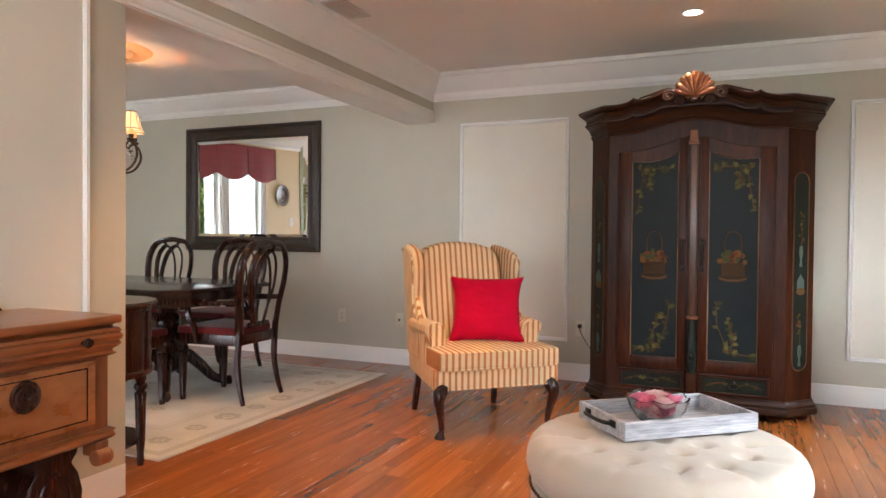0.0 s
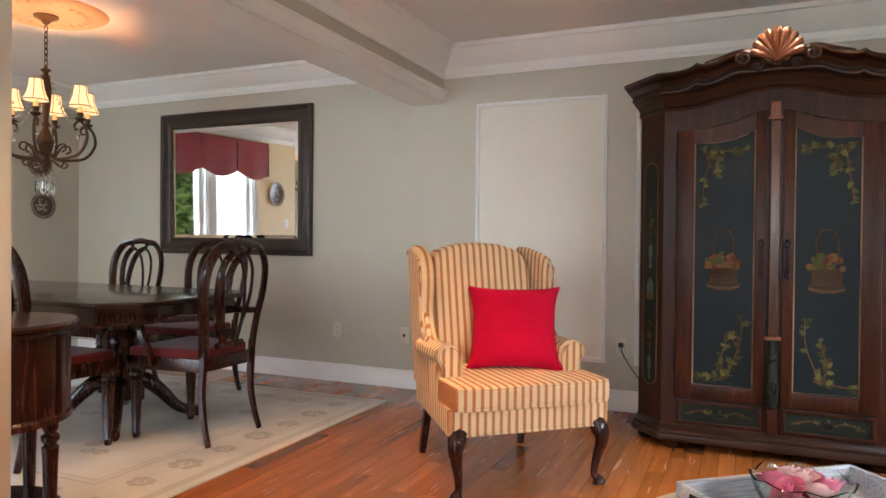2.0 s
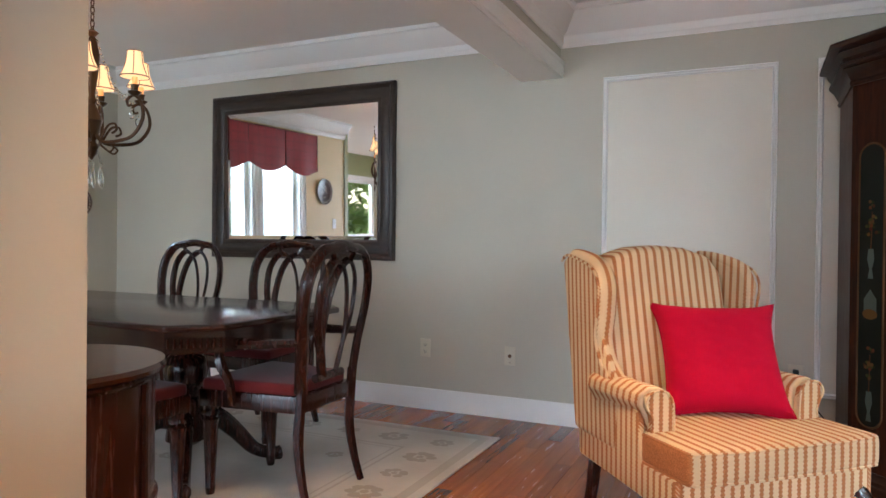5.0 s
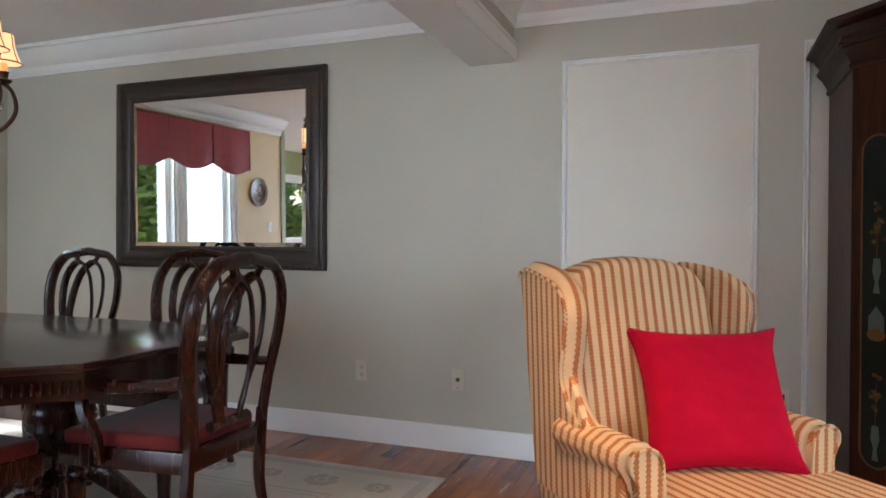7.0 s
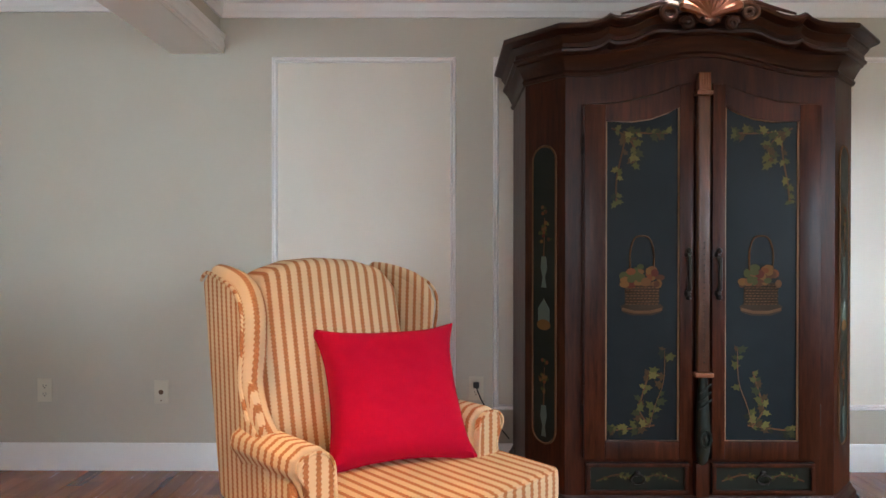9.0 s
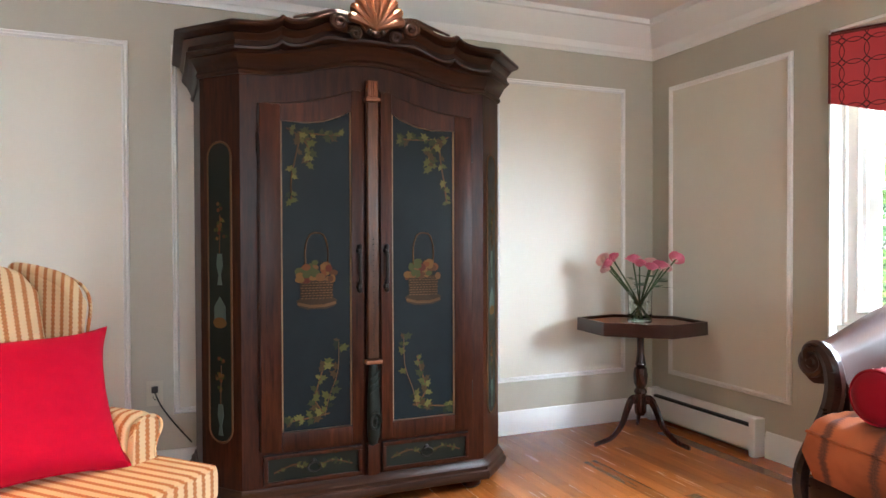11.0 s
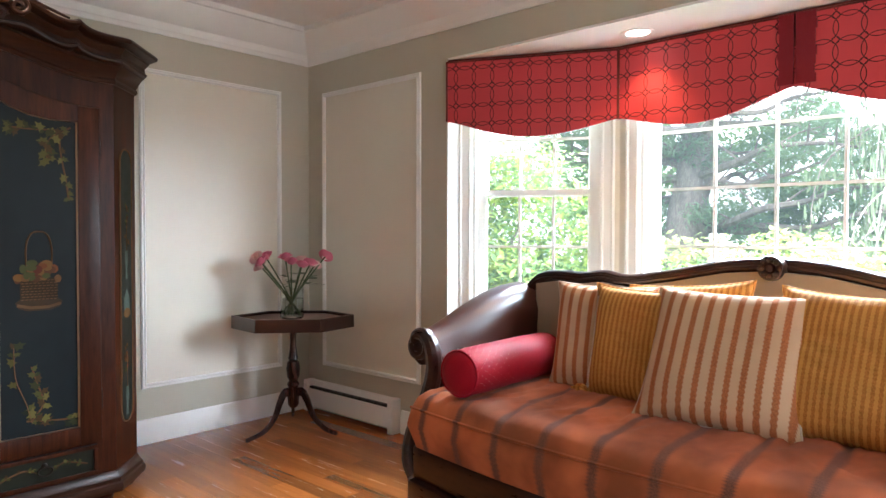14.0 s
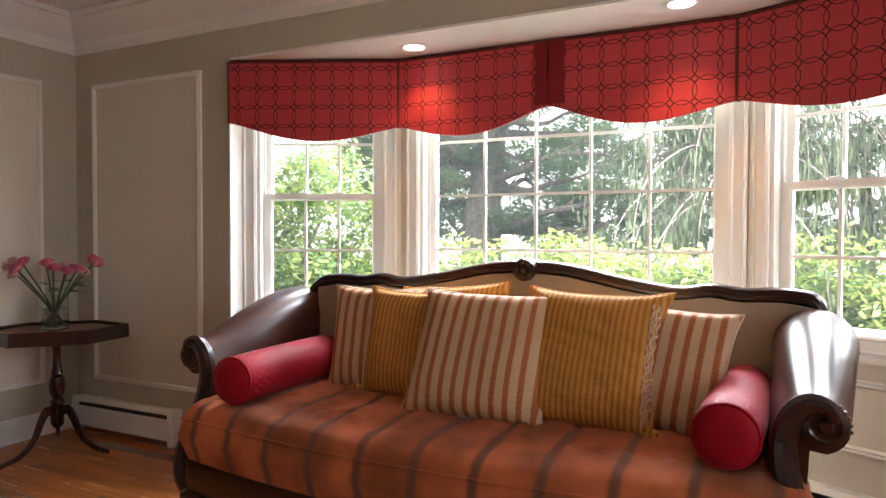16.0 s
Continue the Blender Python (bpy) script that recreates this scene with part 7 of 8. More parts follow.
# ---- dining room: mirror, chandelier, plates ----
def wall_mirror():
    t = thing("wall_mirror", pose(0, BACK - 0.002, 0), "large mirror in a wide dark carved wooden frame", "mirror")
    x0, x1, z0, z1 = -3.787, -2.237, 0.95, 2.133
    b = bmesh.new()
    picture_frame(b, x0, x1, z0, z1, [(0, 0), (0, 0.030), (0.008, 0.040), (0.022, 0.044), (0.034, 0.036), (0.040, 0.028), (0.055, 0.034), (0.085, 0.032), (0.105, 0.022), (0.112, 0.026), (0.124, 0.026), (0.134, 0.014), (0.134, 0)])
    fr = part("frame", b, "frame", t, "dark stepped wooden frame")
    gx0, gx1, gz0, gz1 = x0 + 0.132, x1 - 0.132, z0 + 0.132, z1 - 0.132
    b = bmesh.new()
    w = 0.028
    tilt = math.tan(radians(0.85))
    def gl(x, z, d):
        return (x, -0.006 - d - (z - gz0) * tilt, z)
    o = [b.verts.new(gl(x, z, 0.0)) for x, z in ((gx0, gz0), (gx1, gz0), (gx1, gz1), (gx0, gz1))]
    i = [b.verts.new(gl(x, z, 0.0022)) for x, z in ((gx0 + w, gz0 + w), (gx1 - w, gz0 + w), (gx1 - w, gz1 - w), (gx0 + w, gz1 - w))]
    b.faces.new(i)
    for k in range(4):
        b.faces.new((o[k], o[(k + 1) % 4], i[(k + 1) % 4], i[k]))
    ob = part("mirror_glass", b, "mirror", t, "bevelled mirror glass", angle=0.1)
    for p in ob.data.polygons:
        p.use_smooth = False
    bead = mesh_of("bead", ball(bmesh.new(), (0, 0, 0), 0.008, 6, (1.5, 0.8, 0.8)), "frame")
    for k in range(40):
        x = x0 + 0.03 + (x1 - x0 - 0.06) * k / 39
        for z in (z0 + 0.015, z1 - 0.015):
            piece("bead", bead, fr, pose(x, -0.044, z))


wall_mirror()


def chandelier():
    cx, cy = -3.05, 4.37
    t = thing("chandelier", pose(cx, cy, 0), "bronze chandelier with lit cream shades and crystal drops", "chandelier")
    md = thing("ceiling_medallion", pose(cx, cy, CEIL), "round moulded plaster medallion above the chandelier", "ceiling medallion")
    b = bmesh.new()
    lathe(b, [(0.0, -0.03), (0.06, -0.03), (0.10, -0.018), (0.20, -0.016), (0.26, -0.026), (0.30, -0.026), (0.33, -0.012), (0.345, 0.0)], 56)
    part("disc", b, "plaster", md)
    b = bmesh.new()
    for k in range(24):
        a = 2 * math.pi * k / 24
        ball(b, (0.235 * math.cos(a), 0.235 * math.sin(a), -0.018), 0.024, 8, (1.2, 0.6, 0.5), pose(0, 0, 0, 0, 0, math.degrees(a)))
    part("carved_leaves", b, "plaster", md)
    b = bmesh.new()
    lathe(b, [(0.0, CEIL - 0.085), (0.014, CEIL - 0.08), (0.03, CEIL - 0.06), (0.068, CEIL - 0.042), (0.07, CEIL - 0.030), (0.0, CEIL - 0.030)], 24)
    part("canopy", b, "bronze", t)
    b = bmesh.new()
    z = CEIL - 0.09
    k = 0
    while z > 2.11:
        a = 0 if k % 2 else math.pi / 2
        tube(b, [(0.010 * math.cos(q) * math.cos(a), 0.010 * math.cos(q) * math.sin(a), z - 0.018 + 0.022 * math.sin(q)) for q in [2 * math.pi * i / 12 for i in range(12)]], 0.0032, 5, True)
        z -= 0.034
        k += 1
    part("chain", b, "bronze", t)
    b = bmesh.new()
    lathe(b, [(0.004, 2.17), (0.03, 2.15), (0.012, 2.13), (0.022, 2.11), (0.034, 2.04), (0.028, 1.95), (0.014, 1.84), (0.024, 1.82), (0.016, 1.80), (0.03, 1.77), (0.05, 1.72), (0.034, 1.66), (0.018, 1.62), (0.032, 1.59), (0.018, 1.55), (0.006, 1.53), (0.0, 1.525)], 20)
    part("stem", b, "bronze", t, "turned bronze stem", pose(0, 0, -0.065))
    for k in range(6):
        a = radians(12 + 60 * k)
        rot = Matrix.Translation((0, 0, -0.065)) @ Matrix.Rotation(a, 4, "Z")
        b = bmesh.new()
        tube(b, smooth_path([(0.02, 0, 1.66), (0.06, 0, 1.615), (0.14, 0, 1.615), (0.23, 0, 1.64), (0.285, 0, 1.72), (0.275, 0, 1.80), (0.235, 0, 1.835), (0.20, 0, 1.815), (0.205, 0, 1.785), (0.225, 0, 1.79)], 34), [0.009] * 18 + [0.008] * 10 + [0.006] * 7, 8)
        tube(b, smooth_path([(0.05, 0, 1.62), (0.09, 0, 1.69), (0.13, 0, 1.70), (0.14, 0, 1.67), (0.115, 0, 1.655)], 16), 0.006, 6)
        tube(b, smooth_path([(0.05, 0, 1.60), (0.10, 0, 1.565), (0.125, 0, 1.585), (0.105, 0, 1.60)], 12), 0.005, 6)
        arm = part("arm", b, "bronze", t, "scrolled bronze arm", rot)
        b = bmesh.new()
        lathe(b, [(0.012, 1.83), (0.030, 1.845), (0.032, 1.852), (0.016, 1.858), (0.018, 1.88), (0.022, 1.885)], 14, pose(0.24, 0, 0))
        part("candle_cup", b, "bronze", arm)
        b = bmesh.new()
        lathe(b, [(0.013, 1.885), (0.013, 1.945), (0.0, 1.95)], 12, pose(0.24, 0, 0))
        part("candle_sleeve", b, "candle", arm, "glowing amber sleeve")
        b = bmesh.new()
        lathe(b, [(0.066, 1.922), (0.067, 1.925), (0.053, 1.955), (0.042, 1.99), (0.035, 2.045), (0.033, 2.045), (0.040, 1.99), (0.051, 1.955), (0.064, 1.925)], 24, pose(0.24, 0, 0))
        sh = part("shade", b, "shade", arm, "lit cream bell shade")
        b = bmesh.new()
        tube(b, [(0.24 + 0.067 * math.cos(q), 0.067 * math.sin(q), 1.923) for q in [2 * math.pi * i / 24 for i in range(24)]], 0.003, 5, True)
        tube(b, [(0.24 + 0.035 * math.cos(q), 0.035 * math.sin(q), 2.045) for q in [2 * math.pi * i / 20 for i in range(20)]], 0.003, 5, True)
        for i in range(6):
            q = 2 * math.pi * i / 6
            tube(b, [(0.24 + r * math.cos(q), r * math.sin(q), z) for r, z in ((0.067, 1.925), (0.054, 1.955), (0.0435, 1.99), (0.0365, 2.045))], 0.0022, 5)
        part("shade_ribs", b, "gilt", sh)
        b = bmesh.new()
        ball(b, (0.225, 0, 1.740), 0.014, 8, (1, 0.6, 1.5))
        ball(b, (0.225, 0, 1.770), 0.006, 6)
        part("crystal_drop", b, "crystal", arm, "clear pear-shaped drop")
        b = bmesh.new()
        for i in range(17):
            f = i / 16
            ball(b, (0.025 + 0.21 * f, 0, 2.11 - 0.27 * f - 0.10 * math.sin(math.pi * f)), 0.0062, 6)
        tagged(part("bead_swag", b, "crystal", arm), "", "", "", "stuff")
        b = bmesh.new()
        q = (0.045, 0.0)
        lathe(b, [(0.0, 1.385), (0.011, 1.42), (0.006, 1.48), (0.0, 1.50)], 6, pose(0.05, 0, 0.0))
        ball(b, (0.05, 0, 1.512), 0.006, 6)
        tube(b, [(0.05, 0, 1.515), (0.03, 0, 1.575)], 0.0015, 4)
        part("icicle", b, "crystal", arm)
        lamp("chandelier_bulb", "POINT", Matrix.Translation((cx, cy, 0)) @ rot @ Matrix.Translation((0.24, 0, 1.975)), 3.0, (1.0, 0.62, 0.30), soft=0.02)


chandelier()


def wall_plate(m, r, label):
    t = thing("wall_plate", m, label, "plate", "decorative wall plates")
    b = bmesh.new()
    lathe(b, [(0.0, 0.004), (r * 0.55, 0.004), (r * 0.66, 0.012), (r * 0.98, 0.022), (r, 0.020), (r * 0.68, 0.006), (r * 0.5, 0.0), (0.0, 0.0)], 40)
    pl = part("dish", b, "platebrown", t)
    b = bmesh.new()
    rnd = random.Random(int(r * 1000))
    for k in range(26):
        a = 2 * math.pi * k / 26
        ball(b, (r * 0.84 * math.cos(a), r * 0.84 * math.sin(a), 0.0185), r * 0.085, 6, (1, 0.8, 0.08))
    for k in range(30):
        a, q = rnd.uniform(0, 6.28), r * 0.5 * math.sqrt(rnd.random())
        ball(b, (q * math.cos(a), q * math.sin(a), 0.005), r * 0.07, 6, (1.3, 0.8, 0.06), pose(0, 0, 0, 0, 0, rnd.uniform(0, 180)))
    tube(b, [(r * 0.985 * math.cos(a), r * 0.985 * math.sin(a), 0.021) for a in [2 * math.pi * i / 40 for i in range(40)]], 0.004, 5, True)
    part("printed_pattern", b, "china", pl, "pale transfer print")


for y, z, r in ((5.635, 1.355, 0.118), (5.60, 1.72, 0.118), (3.045, 1.585, 0.155)):
    wall_plate(pose(WEST + 0.002, y, z, 0, 90, 0), r, "round brown transferware plate hung on the wall")

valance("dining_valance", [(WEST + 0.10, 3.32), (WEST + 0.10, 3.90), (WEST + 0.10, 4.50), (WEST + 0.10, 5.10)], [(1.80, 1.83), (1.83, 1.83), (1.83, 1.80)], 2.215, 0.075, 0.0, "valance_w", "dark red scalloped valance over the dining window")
bm = bmesh.new()
box(bm, WEST + 0.001, WEST + 0.095, 3.325, 5.095, 2.19, 2.212)
structure("valance_board", bm, "chinadark", "dark red board above the dining window", "trim")


# ---- small fittings ----
def outlet(x, z, plug=False, wall_y=BACK - 0.001, one=False):
    t = thing("wall_outlet", pose(x, wall_y, z), "almond wall socket plate" + (" with a black plug in it" if plug else ", nothing plugged in"), "outlet", "wall outlets")
    b = bmesh.new()
    box(b, -0.036, 0.036, -0.006, 0.0, -0.058, 0.058, 0.003, 2)
    pl = part("plate", b, "plastic", t)
    b = bmesh.new()
    for dz in (() if one else (-0.020, 0.020)):
        for dx in (-0.007, 0.007):
            box(b, dx - 0.0014, dx + 0.0014, -0.0068, -0.0055, dz - 0.003, dz + 0.007)
        box(b, -0.003, 0.003, -0.0068, -0.0055, dz - 0.011, dz - 0.006)
    if one:
        lathe(b, [(0.011, 0.0), (0.012, 0.004), (0.006, 0.006), (0.004, 0.010), (0.0, 0.010)], 14, pose(0, -0.0062, 0, 90))
        box(b, -0.003, 0.003, -0.0068, -0.0055, -0.045, -0.039)
    tagged(part("slots", b, "black" if not one else "nail", pl), "", "", "", "stuff")
    if plug:
        b = bmesh.new()
        box(b, -0.014, 0.014, -0.034, -0.0069, 0.006, 0.034, 0.004)
        tube(b, smooth_path([(0, -0.030, 0.014), (0.008, -0.040, -0.01), (0.03, -0.035, -0.06), (0.075, -0.03, -0.13), (0.12, -0.03, -0.19), (0.16, -0.03, -0.24)], 20), 0.0032, 6)
        part("plug_and_cord", b, "black", t, "black plug with a trailing cord")


outlet(-2.008, 0.394)
outlet(-1.432, 0.385, one=True)
outlet(0.118, 0.405, True)
sw = thing("light_switch", pose(WEST + 0.001, 2.83, 1.20, 0, 0, 90), "white light switch plate by the kitchen", "switch")
part("plate", box(bmesh.new(), -0.036, 0.036, -0.006, 0.0, -0.058, 0.058, 0.003, 2), "trim", sw)
part("toggle", box(bmesh.new(), -0.005, 0.005, -0.015, -0.0062, -0.012, 0.012, 0.002, 1), "trim", sw)


def ceiling_vent():
    x0, x1, y0, y1 = -1.005, -0.845, 4.09, 4.42
    t = thing("ceiling_vent", pose(0, 0, CEIL), "white metal slatted air vent in the ceiling", "vent")
    b = bmesh.new()
    for q in ((x0, x1, y0, y0 + 0.022), (x0, x1, y1 - 0.022, y1), (x0, x0 + 0.022, y0 + 0.022, y1 - 0.022), (x1 - 0.022, x1, y0 + 0.022, y1 - 0.022)):
        box(b, q[0], q[1], q[2], q[3], -0.010, -0.0005, 0.003, 1)
    part("frame", b, "steel", t)
    part("backing", box(bmesh.new(), x0 + 0.01, x1 - 0.01, y0 + 0.01, y1 - 0.01, -0.0015, -0.0004), "black", t)
    me = mesh_of("slat", prism(bmesh.new(), [(-0.0038, -0.010), (-0.0016, -0.011), (0.0038, -0.0025), (0.0016, -0.0018)], 1, 0, y1 - y0 - 0.046), "steel")
    n = 8
    for k in range(n):
        piece("slat", me, t, pose(x0 + 0.030 + (x1 - x0 - 0.060) * k / (n - 1), y0 + 0.023, 0))


ceiling_vent()

# white chair back in the kitchen
kc = thing("kitchen_chair", pose(-5.55, 1.75, 0, 0, 0, 60), "white painted wooden kitchen chair", "chair")
bm = bmesh.new()
prism(bm, [(-0.24, 0.90), (-0.22, 0.985), (-0.12, 1.005), (0.0, 1.03), (0.12, 1.005), (0.22, 0.985), (0.24, 0.90)], 1, 0.19, 0.215, 0.006, 2)
part("top_rail", bm, "trim", kc)
part("seat", prism(bmesh.new(), [(-0.22, -0.21), (0.22, -0.21), (0.20, 0.21), (-0.20, 0.21)], 2, 0.43, 0.46, 0.006, 2), "trim", kc)
for x, y, h in ((-0.19, -0.18, 0.43), (0.19, -0.18, 0.43), (-0.19, 0.20, 0.92), (0.19, 0.20, 0.92)):
    part("leg", lathe(bmesh.new(), [(0.016, 0), (0.02, 0.2), (0.018, h)], 10, pose(x, y, 0)), "trim", kc)
for x in (-0.1, 0.0, 0.1):
    part("spindle", lathe(bmesh.new(), [(0.009, 0.46), (0.012, 0.7), (0.009, 0.91)], 8, pose(x, 0.20, 0)), "trim", kc)

# clapboards on the kitchen's outer wall
me = mesh_of("siding_board", prism(bmesh.new(), [(0.0, 0.0), (0.018, 0.0), (0.004, 0.122), (0.0, 0.122)], 0, FAR - 0.18, WEST - 0.181), "siding")
for k in range(22):
    piece("siding_board", me, kn, pose(0, 2.5205, -0.3 + 0.12 * k))


# ---- outside ----
bm = bmesh.new()
bmesh.ops.create_grid(bm, x_segments=60, y_segments=60, size=400)
for v in bm.verts:
    v.co.z = -0.62 + 0.05 * noise.noise(v.co * 0.3)
structure("ground", bm, "grass", "mown green lawn round the house", "ground")


def leaf_cloud(name, mat, parent, blobs, n, size, seed, droop=0.0, thin=0.45):
    """Many small folded leaves gathered in uneven clumps."""
    rnd = random.Random(seed)
    co, fa = [], []
    tot = sum(b[3] ** 2 for b in blobs)
    for cx, cy, cz, r, fl in blobs:
        for _ in range(int(n * r * r / tot)):
            d = Vector((rnd.gauss(0, 1), rnd.gauss(0, 1), rnd.gauss(0, 1))).normalized() * r * rnd.uniform(0.55, 1.05)
            p = Vector((cx + d.x, cy + d.y, cz + d.z * fl))
            a, e = rnd.uniform(0, 6.28), rnd.uniform(-0.9, 0.6) - droop
            L = size * rnd.uniform(0.6, 1.4)
            u = Vector((math.cos(a) * math.cos(e), math.sin(a) * math.cos(e), math.sin(e))) * L
            w = Vector((-math.sin(a), math.cos(a), rnd.uniform(-0.6, 0.6))) * L * thin * 0.5
            k = len(co)
            co += [p, p + u * 0.5 + w, p + u, p + u * 0.5 - w]
            fa.append((k, k + 1, k + 2, k + 3))
    me = bpy.data.meshes.new(name)
    me.from_pydata([tuple(c) for c in co], [], fa)
    me.materials.append(M[mat])
    ob = new(name, me)
    ob.parent = parent
    return ob


rnd = random.Random(12)
hedge = thing("hedge", pose(0, 0, 0), "long leafy bright green garden hedge", "hedge")
bl = [(7.6 + rnd.uniform(-0.5, 0.9), y + rnd.uniform(-0.3, 0.3), rnd.uniform(0.0, 0.92), rnd.uniform(0.32, 0.5), 0.8) for y in np.arange(-3, 9, 0.28) for _ in range(2)]
leaf_cloud("bright_leaves", "leaf_a", hedge, bl, 26000, 0.10, 1)
# darker green set lower and further in; the hedge's inner shade is in the colour
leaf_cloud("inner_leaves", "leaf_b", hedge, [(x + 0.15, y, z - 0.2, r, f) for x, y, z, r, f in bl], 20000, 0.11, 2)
bm = bmesh.new()
for k in range(40):
    y = -3 + 0.3 * k
    tube(bm, [(7.8, y, -0.65), (7.75 + rnd.uniform(-0.2, 0.2), y + rnd.uniform(-0.2, 0.2), 0.3)], 0.02, 5)
part("hedge_stems", bm, "bark", hedge)

bush = thing("shrub", pose(0, 0, 0), "tall leafy shrub beside the bay window", "shrub")
bl = [(5.9 + rnd.uniform(-0.6, 0.9), 7.3 + rnd.uniform(-1.3, 1.5), rnd.uniform(-0.3, 1.75), rnd.uniform(0.3, 0.5), 0.9) for _ in range(46)]
leaf_cloud("bright_leaves", "leaf_a", bush, bl, 12000, 0.085, 3)
# darker leaves in the same clumps, the shade between leaves put into their colour
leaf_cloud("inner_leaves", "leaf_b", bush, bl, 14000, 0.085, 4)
bm = bmesh.new()
for k in range(9):
    a = k * 0.7
    tube(bm, smooth_path([(6.0 + 0.2 * math.cos(a), 7.4 + 0.2 * math.sin(a), -0.65), (6.0 + 0.4 * math.cos(a), 7.4 + 0.5 * math.sin(a), 0.5), (6.0 + 0.7 * math.cos(a), 7.4 + 1.0 * math.sin(a), 1.5)], 8), [0.03 - 0.0028 * i for i in range(9)], 6)
part("shrub_stems", bm, "bark", bush)


def pine(x, y, seed):
    rnd = random.Random(seed)
    t = thing("pine_tree", pose(0, 0, 0), "old pine with a grey trunk and long level branches", "tree")
    b = bmesh.new()
    tube(b, smooth_path([(x, y, -0.7), (x - 0.05, y + 0.05, 1.2), (x + 0.1, y - 0.1, 3.2), (x + 0.2, y - 0.1, 7.5)], 20), [0.46 - 0.016 * k for k in range(21)], 14)
    for v in b.verts:
        v.co += Vector((1, 1, 0)) * 0.03 * noise.noise(v.co * 3)
    part("trunk", b, "bark", t, "thick grey trunk")
    bm = bmesh.new()
    blobs = []
    for k in range(34):
        z = rnd.uniform(0.9, 4.2)
        a = rnd.uniform(-2.9, 0.3) if k % 3 else rnd.uniform(0.3, 3.2)
        L = rnd.uniform(2.2, 4.6)
        pts = [Vector((x, y, z))]
        d = Vector((math.cos(a) * 0.5 - 0.1, math.sin(a), rnd.uniform(-0.05, 0.2)))
        for i in range(5):
            pts.append(pts[-1] + d * L / 5 + Vector((rnd.uniform(-0.15, 0.15), rnd.uniform(-0.15, 0.15), rnd.uniform(-0.18, 0.18))))
        cv = smooth_path(pts, 16)
        tube(bm, cv, [0.085 - 0.0044 * i for i in range(17)], 6)
        for i in range(4, 17, 2):
            q = cv[i]
            e = q + Vector((rnd.uniform(-0.5, 0.5), rnd.uniform(-0.6, 0.6), rnd.uniform(-0.1, 0.4)))
            tube(bm, [q, q.lerp(e, 0.5) + Vector((0, 0, 0.05)), e], [0.02, 0.014, 0.008], 5)
            if rnd.random() < 0.62:
                blobs.append((e.x, e.y, e.z, rnd.uniform(0.22, 0.45), 0.45))
    part("branches", bm, "bark", t, "bare twisting branches")
    leaf_cloud("needles", "needle", t, blobs, 40000, 0.16, seed + 1, thin=0.12)
    leaf_cloud("bright_needles", "leaf_b", t, blobs[::3], 5000, 0.14, seed + 2, thin=0.12)


pine(11.8, 7.1, 31)


def weeping(x, y, seed, h, spread, label):
    rnd = random.Random(seed)
    t = thing("weeping_tree", pose(0, 0, 0), label, "tree")
    b = bmesh.new()
    tube(b, smooth_path([(x, y, -0.7), (x + 0.1, y + 0.15, h * 0.4), (x - 0.1, y - 0.1, h)], 14), [0.12 - 0.006 * k for k in range(15)], 8)
    part("trunk", b, "bark", t)
    b = bmesh.new()
    co, fa = [], []
    for k in range(90):
        a, z0 = rnd.uniform(0, 6.28), h * rnd.uniform(0.35, 1.0)
        L = spread * rnd.uniform(0.35, 1.0) * (1.15 - 0.5 * z0 / h)
        pts = smooth_path([(x, y, z0), (x + L * 0.5 * math.cos(a), y + L * 0.5 * math.sin(a), z0 + 0.25), (x + L * math.cos(a), y + L * math.sin(a), z0 - 0.25), (x + L * 1.1 * math.cos(a), y + L * 1.1 * math.sin(a), z0 - 1.1)], 14)
        tube(b, pts, [0.018 - 0.001 * i for i in range(15)], 4)
        for p in pts[4:]:
            for _ in range(9):
                q = p + Vector((rnd.gauss(0, 0.10), rnd.gauss(0, 0.10), rnd.gauss(-0.04, 0.08)))
                u = Vector((rnd.uniform(-0.03, 0.03), rnd.uniform(-0.03, 0.03), -rnd.uniform(0.09, 0.20)))
                w = Vector((rnd.uniform(-1, 1), rnd.uniform(-1, 1), 0)).normalized() * 0.013
                i = len(co)
                co += [q, q + u * 0.5 + w, q + u, q + u * 0.5 - w]
                fa.append((i, i + 1, i + 2, i + 3))
    part("branches", b, "bark", t, "drooping branches")
    me = bpy.data.meshes.new("needles")
    me.from_pydata([tuple(c) for c in co], [], fa)
    me.materials.append(M["needle_pale"])
    ob = new("needles", me)
    ob.parent = t


weeping(9.4, 2.7, 41, 3.3, 2.3, "weeping conifer with hanging grey-green sprays")
weeping(7.4, -0.7, 43, 3.0, 1.7, "weeping conifer hanging close to the window")


def far_trees(name, label, spots, mat, seed, n):
    for k, (x, y, h) in enumerate(spots):
        rnd = random.Random(seed + k)
        t = thing(name, pose(x, y, -0.65), label, "tree", "trees beyond the garden")
        b = bmesh.new()
        tube(b, [(0, 0, 0), (0.1, 0, h * 0.5), (0, 0.1, h * 0.9)], [0.22, 0.15, 0.05], 8)
        part("trunk", b, "bark", t)
        bl = [(rnd.uniform(-1, 1) * h * 0.28, rnd.uniform(-1, 1) * h * 0.28, h * rnd.uniform(0.3, 0.95), h * rnd.uniform(0.09, 0.17), 0.8) for _ in range(16)]
        leaf_cloud("crown", mat, t, bl, n, 0.26, seed + 50 + k)


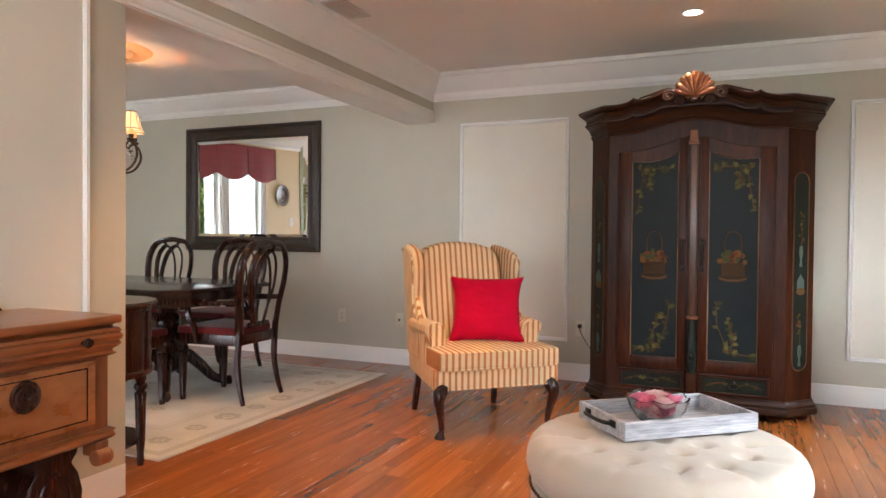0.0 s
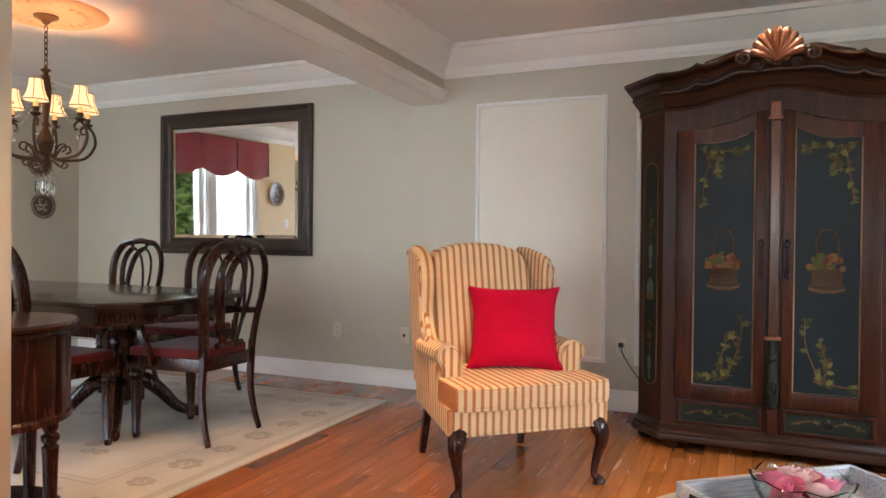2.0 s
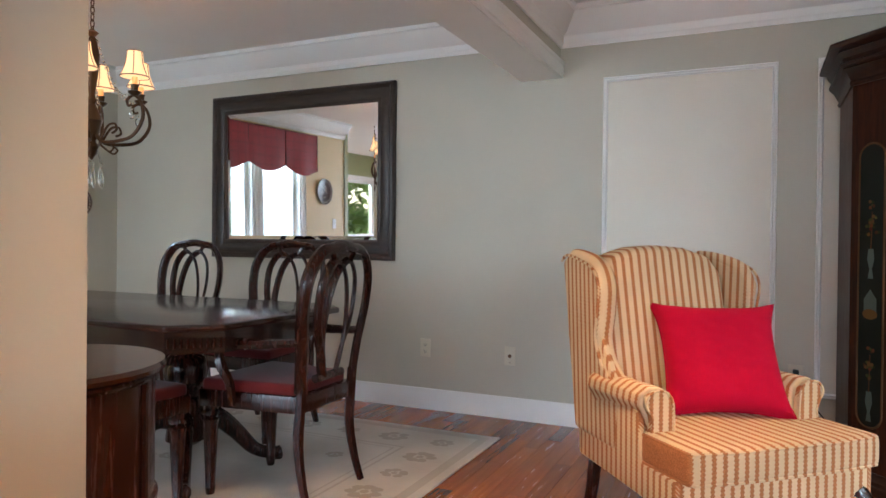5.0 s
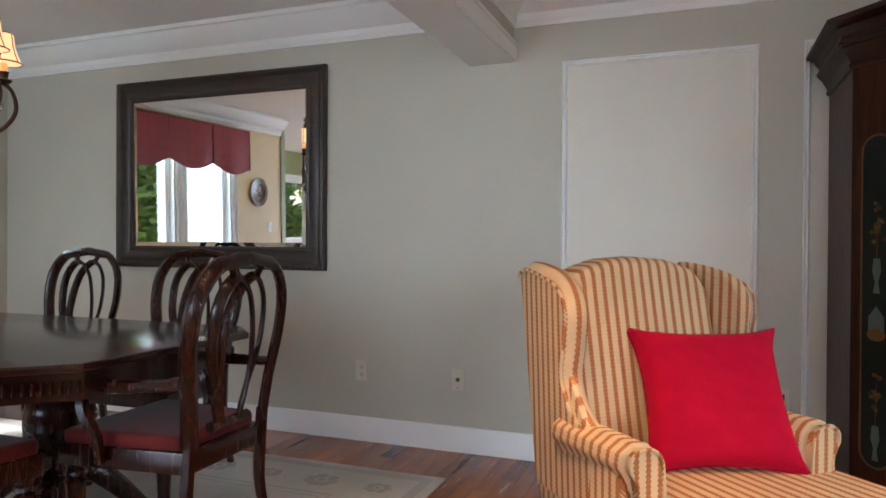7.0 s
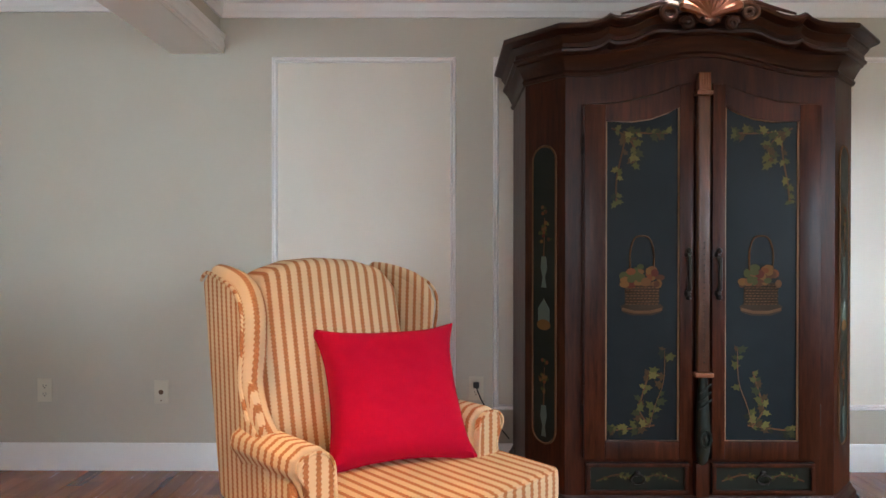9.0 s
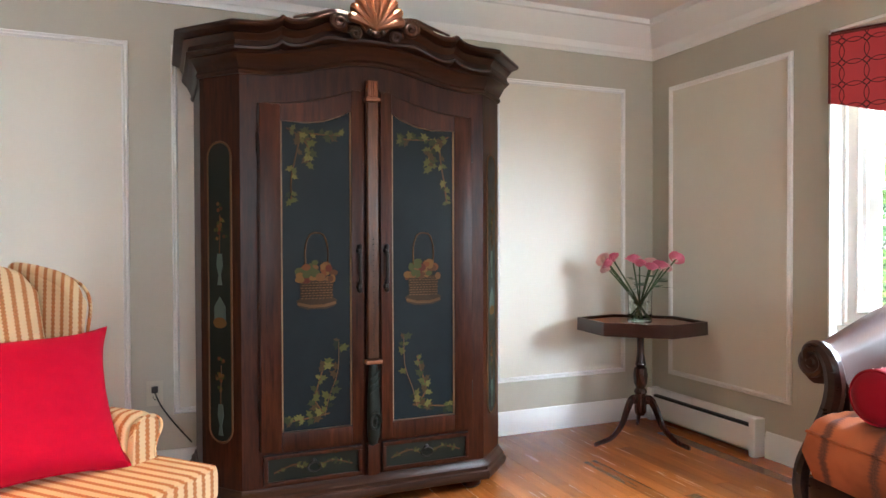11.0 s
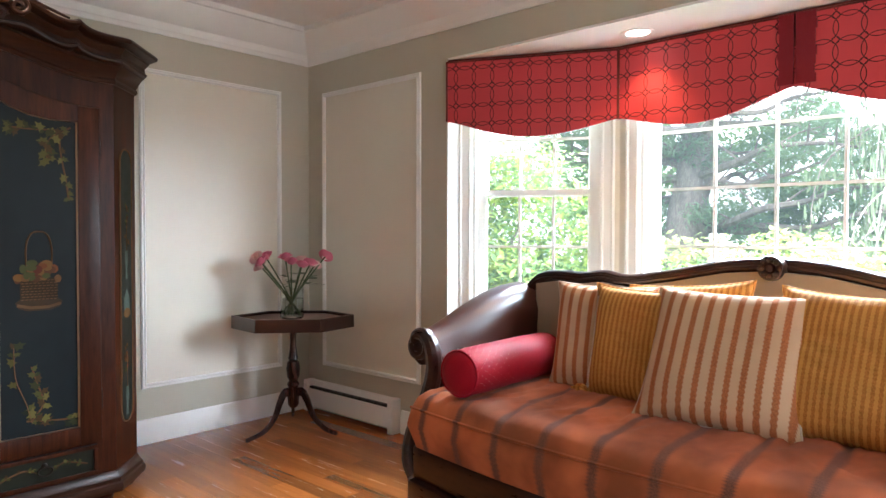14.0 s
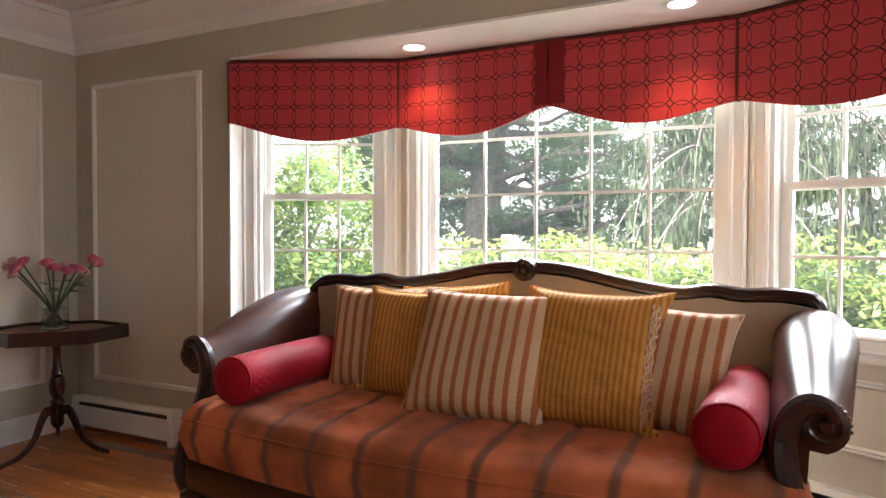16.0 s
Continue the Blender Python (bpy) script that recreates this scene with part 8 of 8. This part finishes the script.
for nm, x, rz in (("backdrop_east", 34, -90), ("backdrop_west", -24, 90)):
    bm = bmesh.new()
    prism(bm, [(-30, -3), (30, -3), (30, 16), (-30, 16)], 1, 0, 0.1)
    o = structure(nm, bm, "haze" if x < 0 else "haze_east", "bright hazy white sky beyond the trees", "backdrop")
    o.matrix_basis = pose(x, 3, 0, 0, 0, rz)

far_trees("garden_tree", "leafy green tree beyond the hedge", [(20, 3.5, 5.0), (23, 9, 6), (19, 13, 6), (24, 15, 8), (21, -4, 6), (22, 6, 4.6), (19, 0.5, 4.5)], "leaf_b", 70, 5000)
far_trees("side_tree", "leafy tree outside the dining window", [(-10.6, -1.6, 5), (-12.0, 0.4, 6), (-11.5, 4.6, 6), (-14, -4.5, 7), (-9.2, -1.3, 4.4), (-8.9, -3.4, 4.6), (-9.8, 0.6, 4.2)], "leaf_a", 90, 6000)


# ---- oak strips of the floor ----
floor = tagged(new("floor"), "narrow honey oak strip floor with darker boards", "floor", "", "structure")
PW = 0.076
strip_meshes = []
for L in (0.42, 0.62, 0.85, 1.10):
    strip_meshes.append((L, mesh_of("plank", box(bmesh.new(), 0.0006, PW - 0.0006, 0.0006, L - 0.0006, -0.02, 0.0), "oak")))
rnd = random.Random(77)
co, fa, single = [], [], 0
col = 0
x = -6.95
while x < 3.45:
    y = SOUTH + rnd.uniform(-0.9, 0.0)
    while y < BACK:
        L, me = rnd.choice(strip_meshes)
        y1 = min(y + L, BACK - 0.001)
        near = -1.36 < x < 2.0 and y > 2.75 and y + L < BACK and not (0.3 < x < 1.5 and y > 5.4)
        if x < WEST - 0.1 and y1 > 2.45:
            y += L
            continue
        if near and single < 300:
            piece("plank", me, floor, pose(x, y, 0))
            single += 1
        elif y1 - max(y, SOUTH) > 0.01:
            k, ya = len(co), max(y, SOUTH)
            for z in (-0.02, 0.0):
                co += [(x + 0.0006, ya + 0.0006, z), (x + PW - 0.0006, ya + 0.0006, z), (x + PW - 0.0006, y1 - 0.0006, z), (x + 0.0006, y1 - 0.0006, z)]
            fa += [(k + 4, k + 5, k + 6, k + 7), (k, k + 1, k + 5, k + 4), (k + 1, k + 2, k + 6, k + 5), (k + 2, k + 3, k + 7, k + 6), (k + 3, k, k + 4, k + 7)]
        y += L
    x += PW
me = bpy.data.meshes.new("floor_strips")
me.from_pydata(co, [], fa)
me.materials.append(M["oak"])
rest = new("floor_strips", me)
rest.parent = floor
tagged(rest, "", "", "", "stuff")
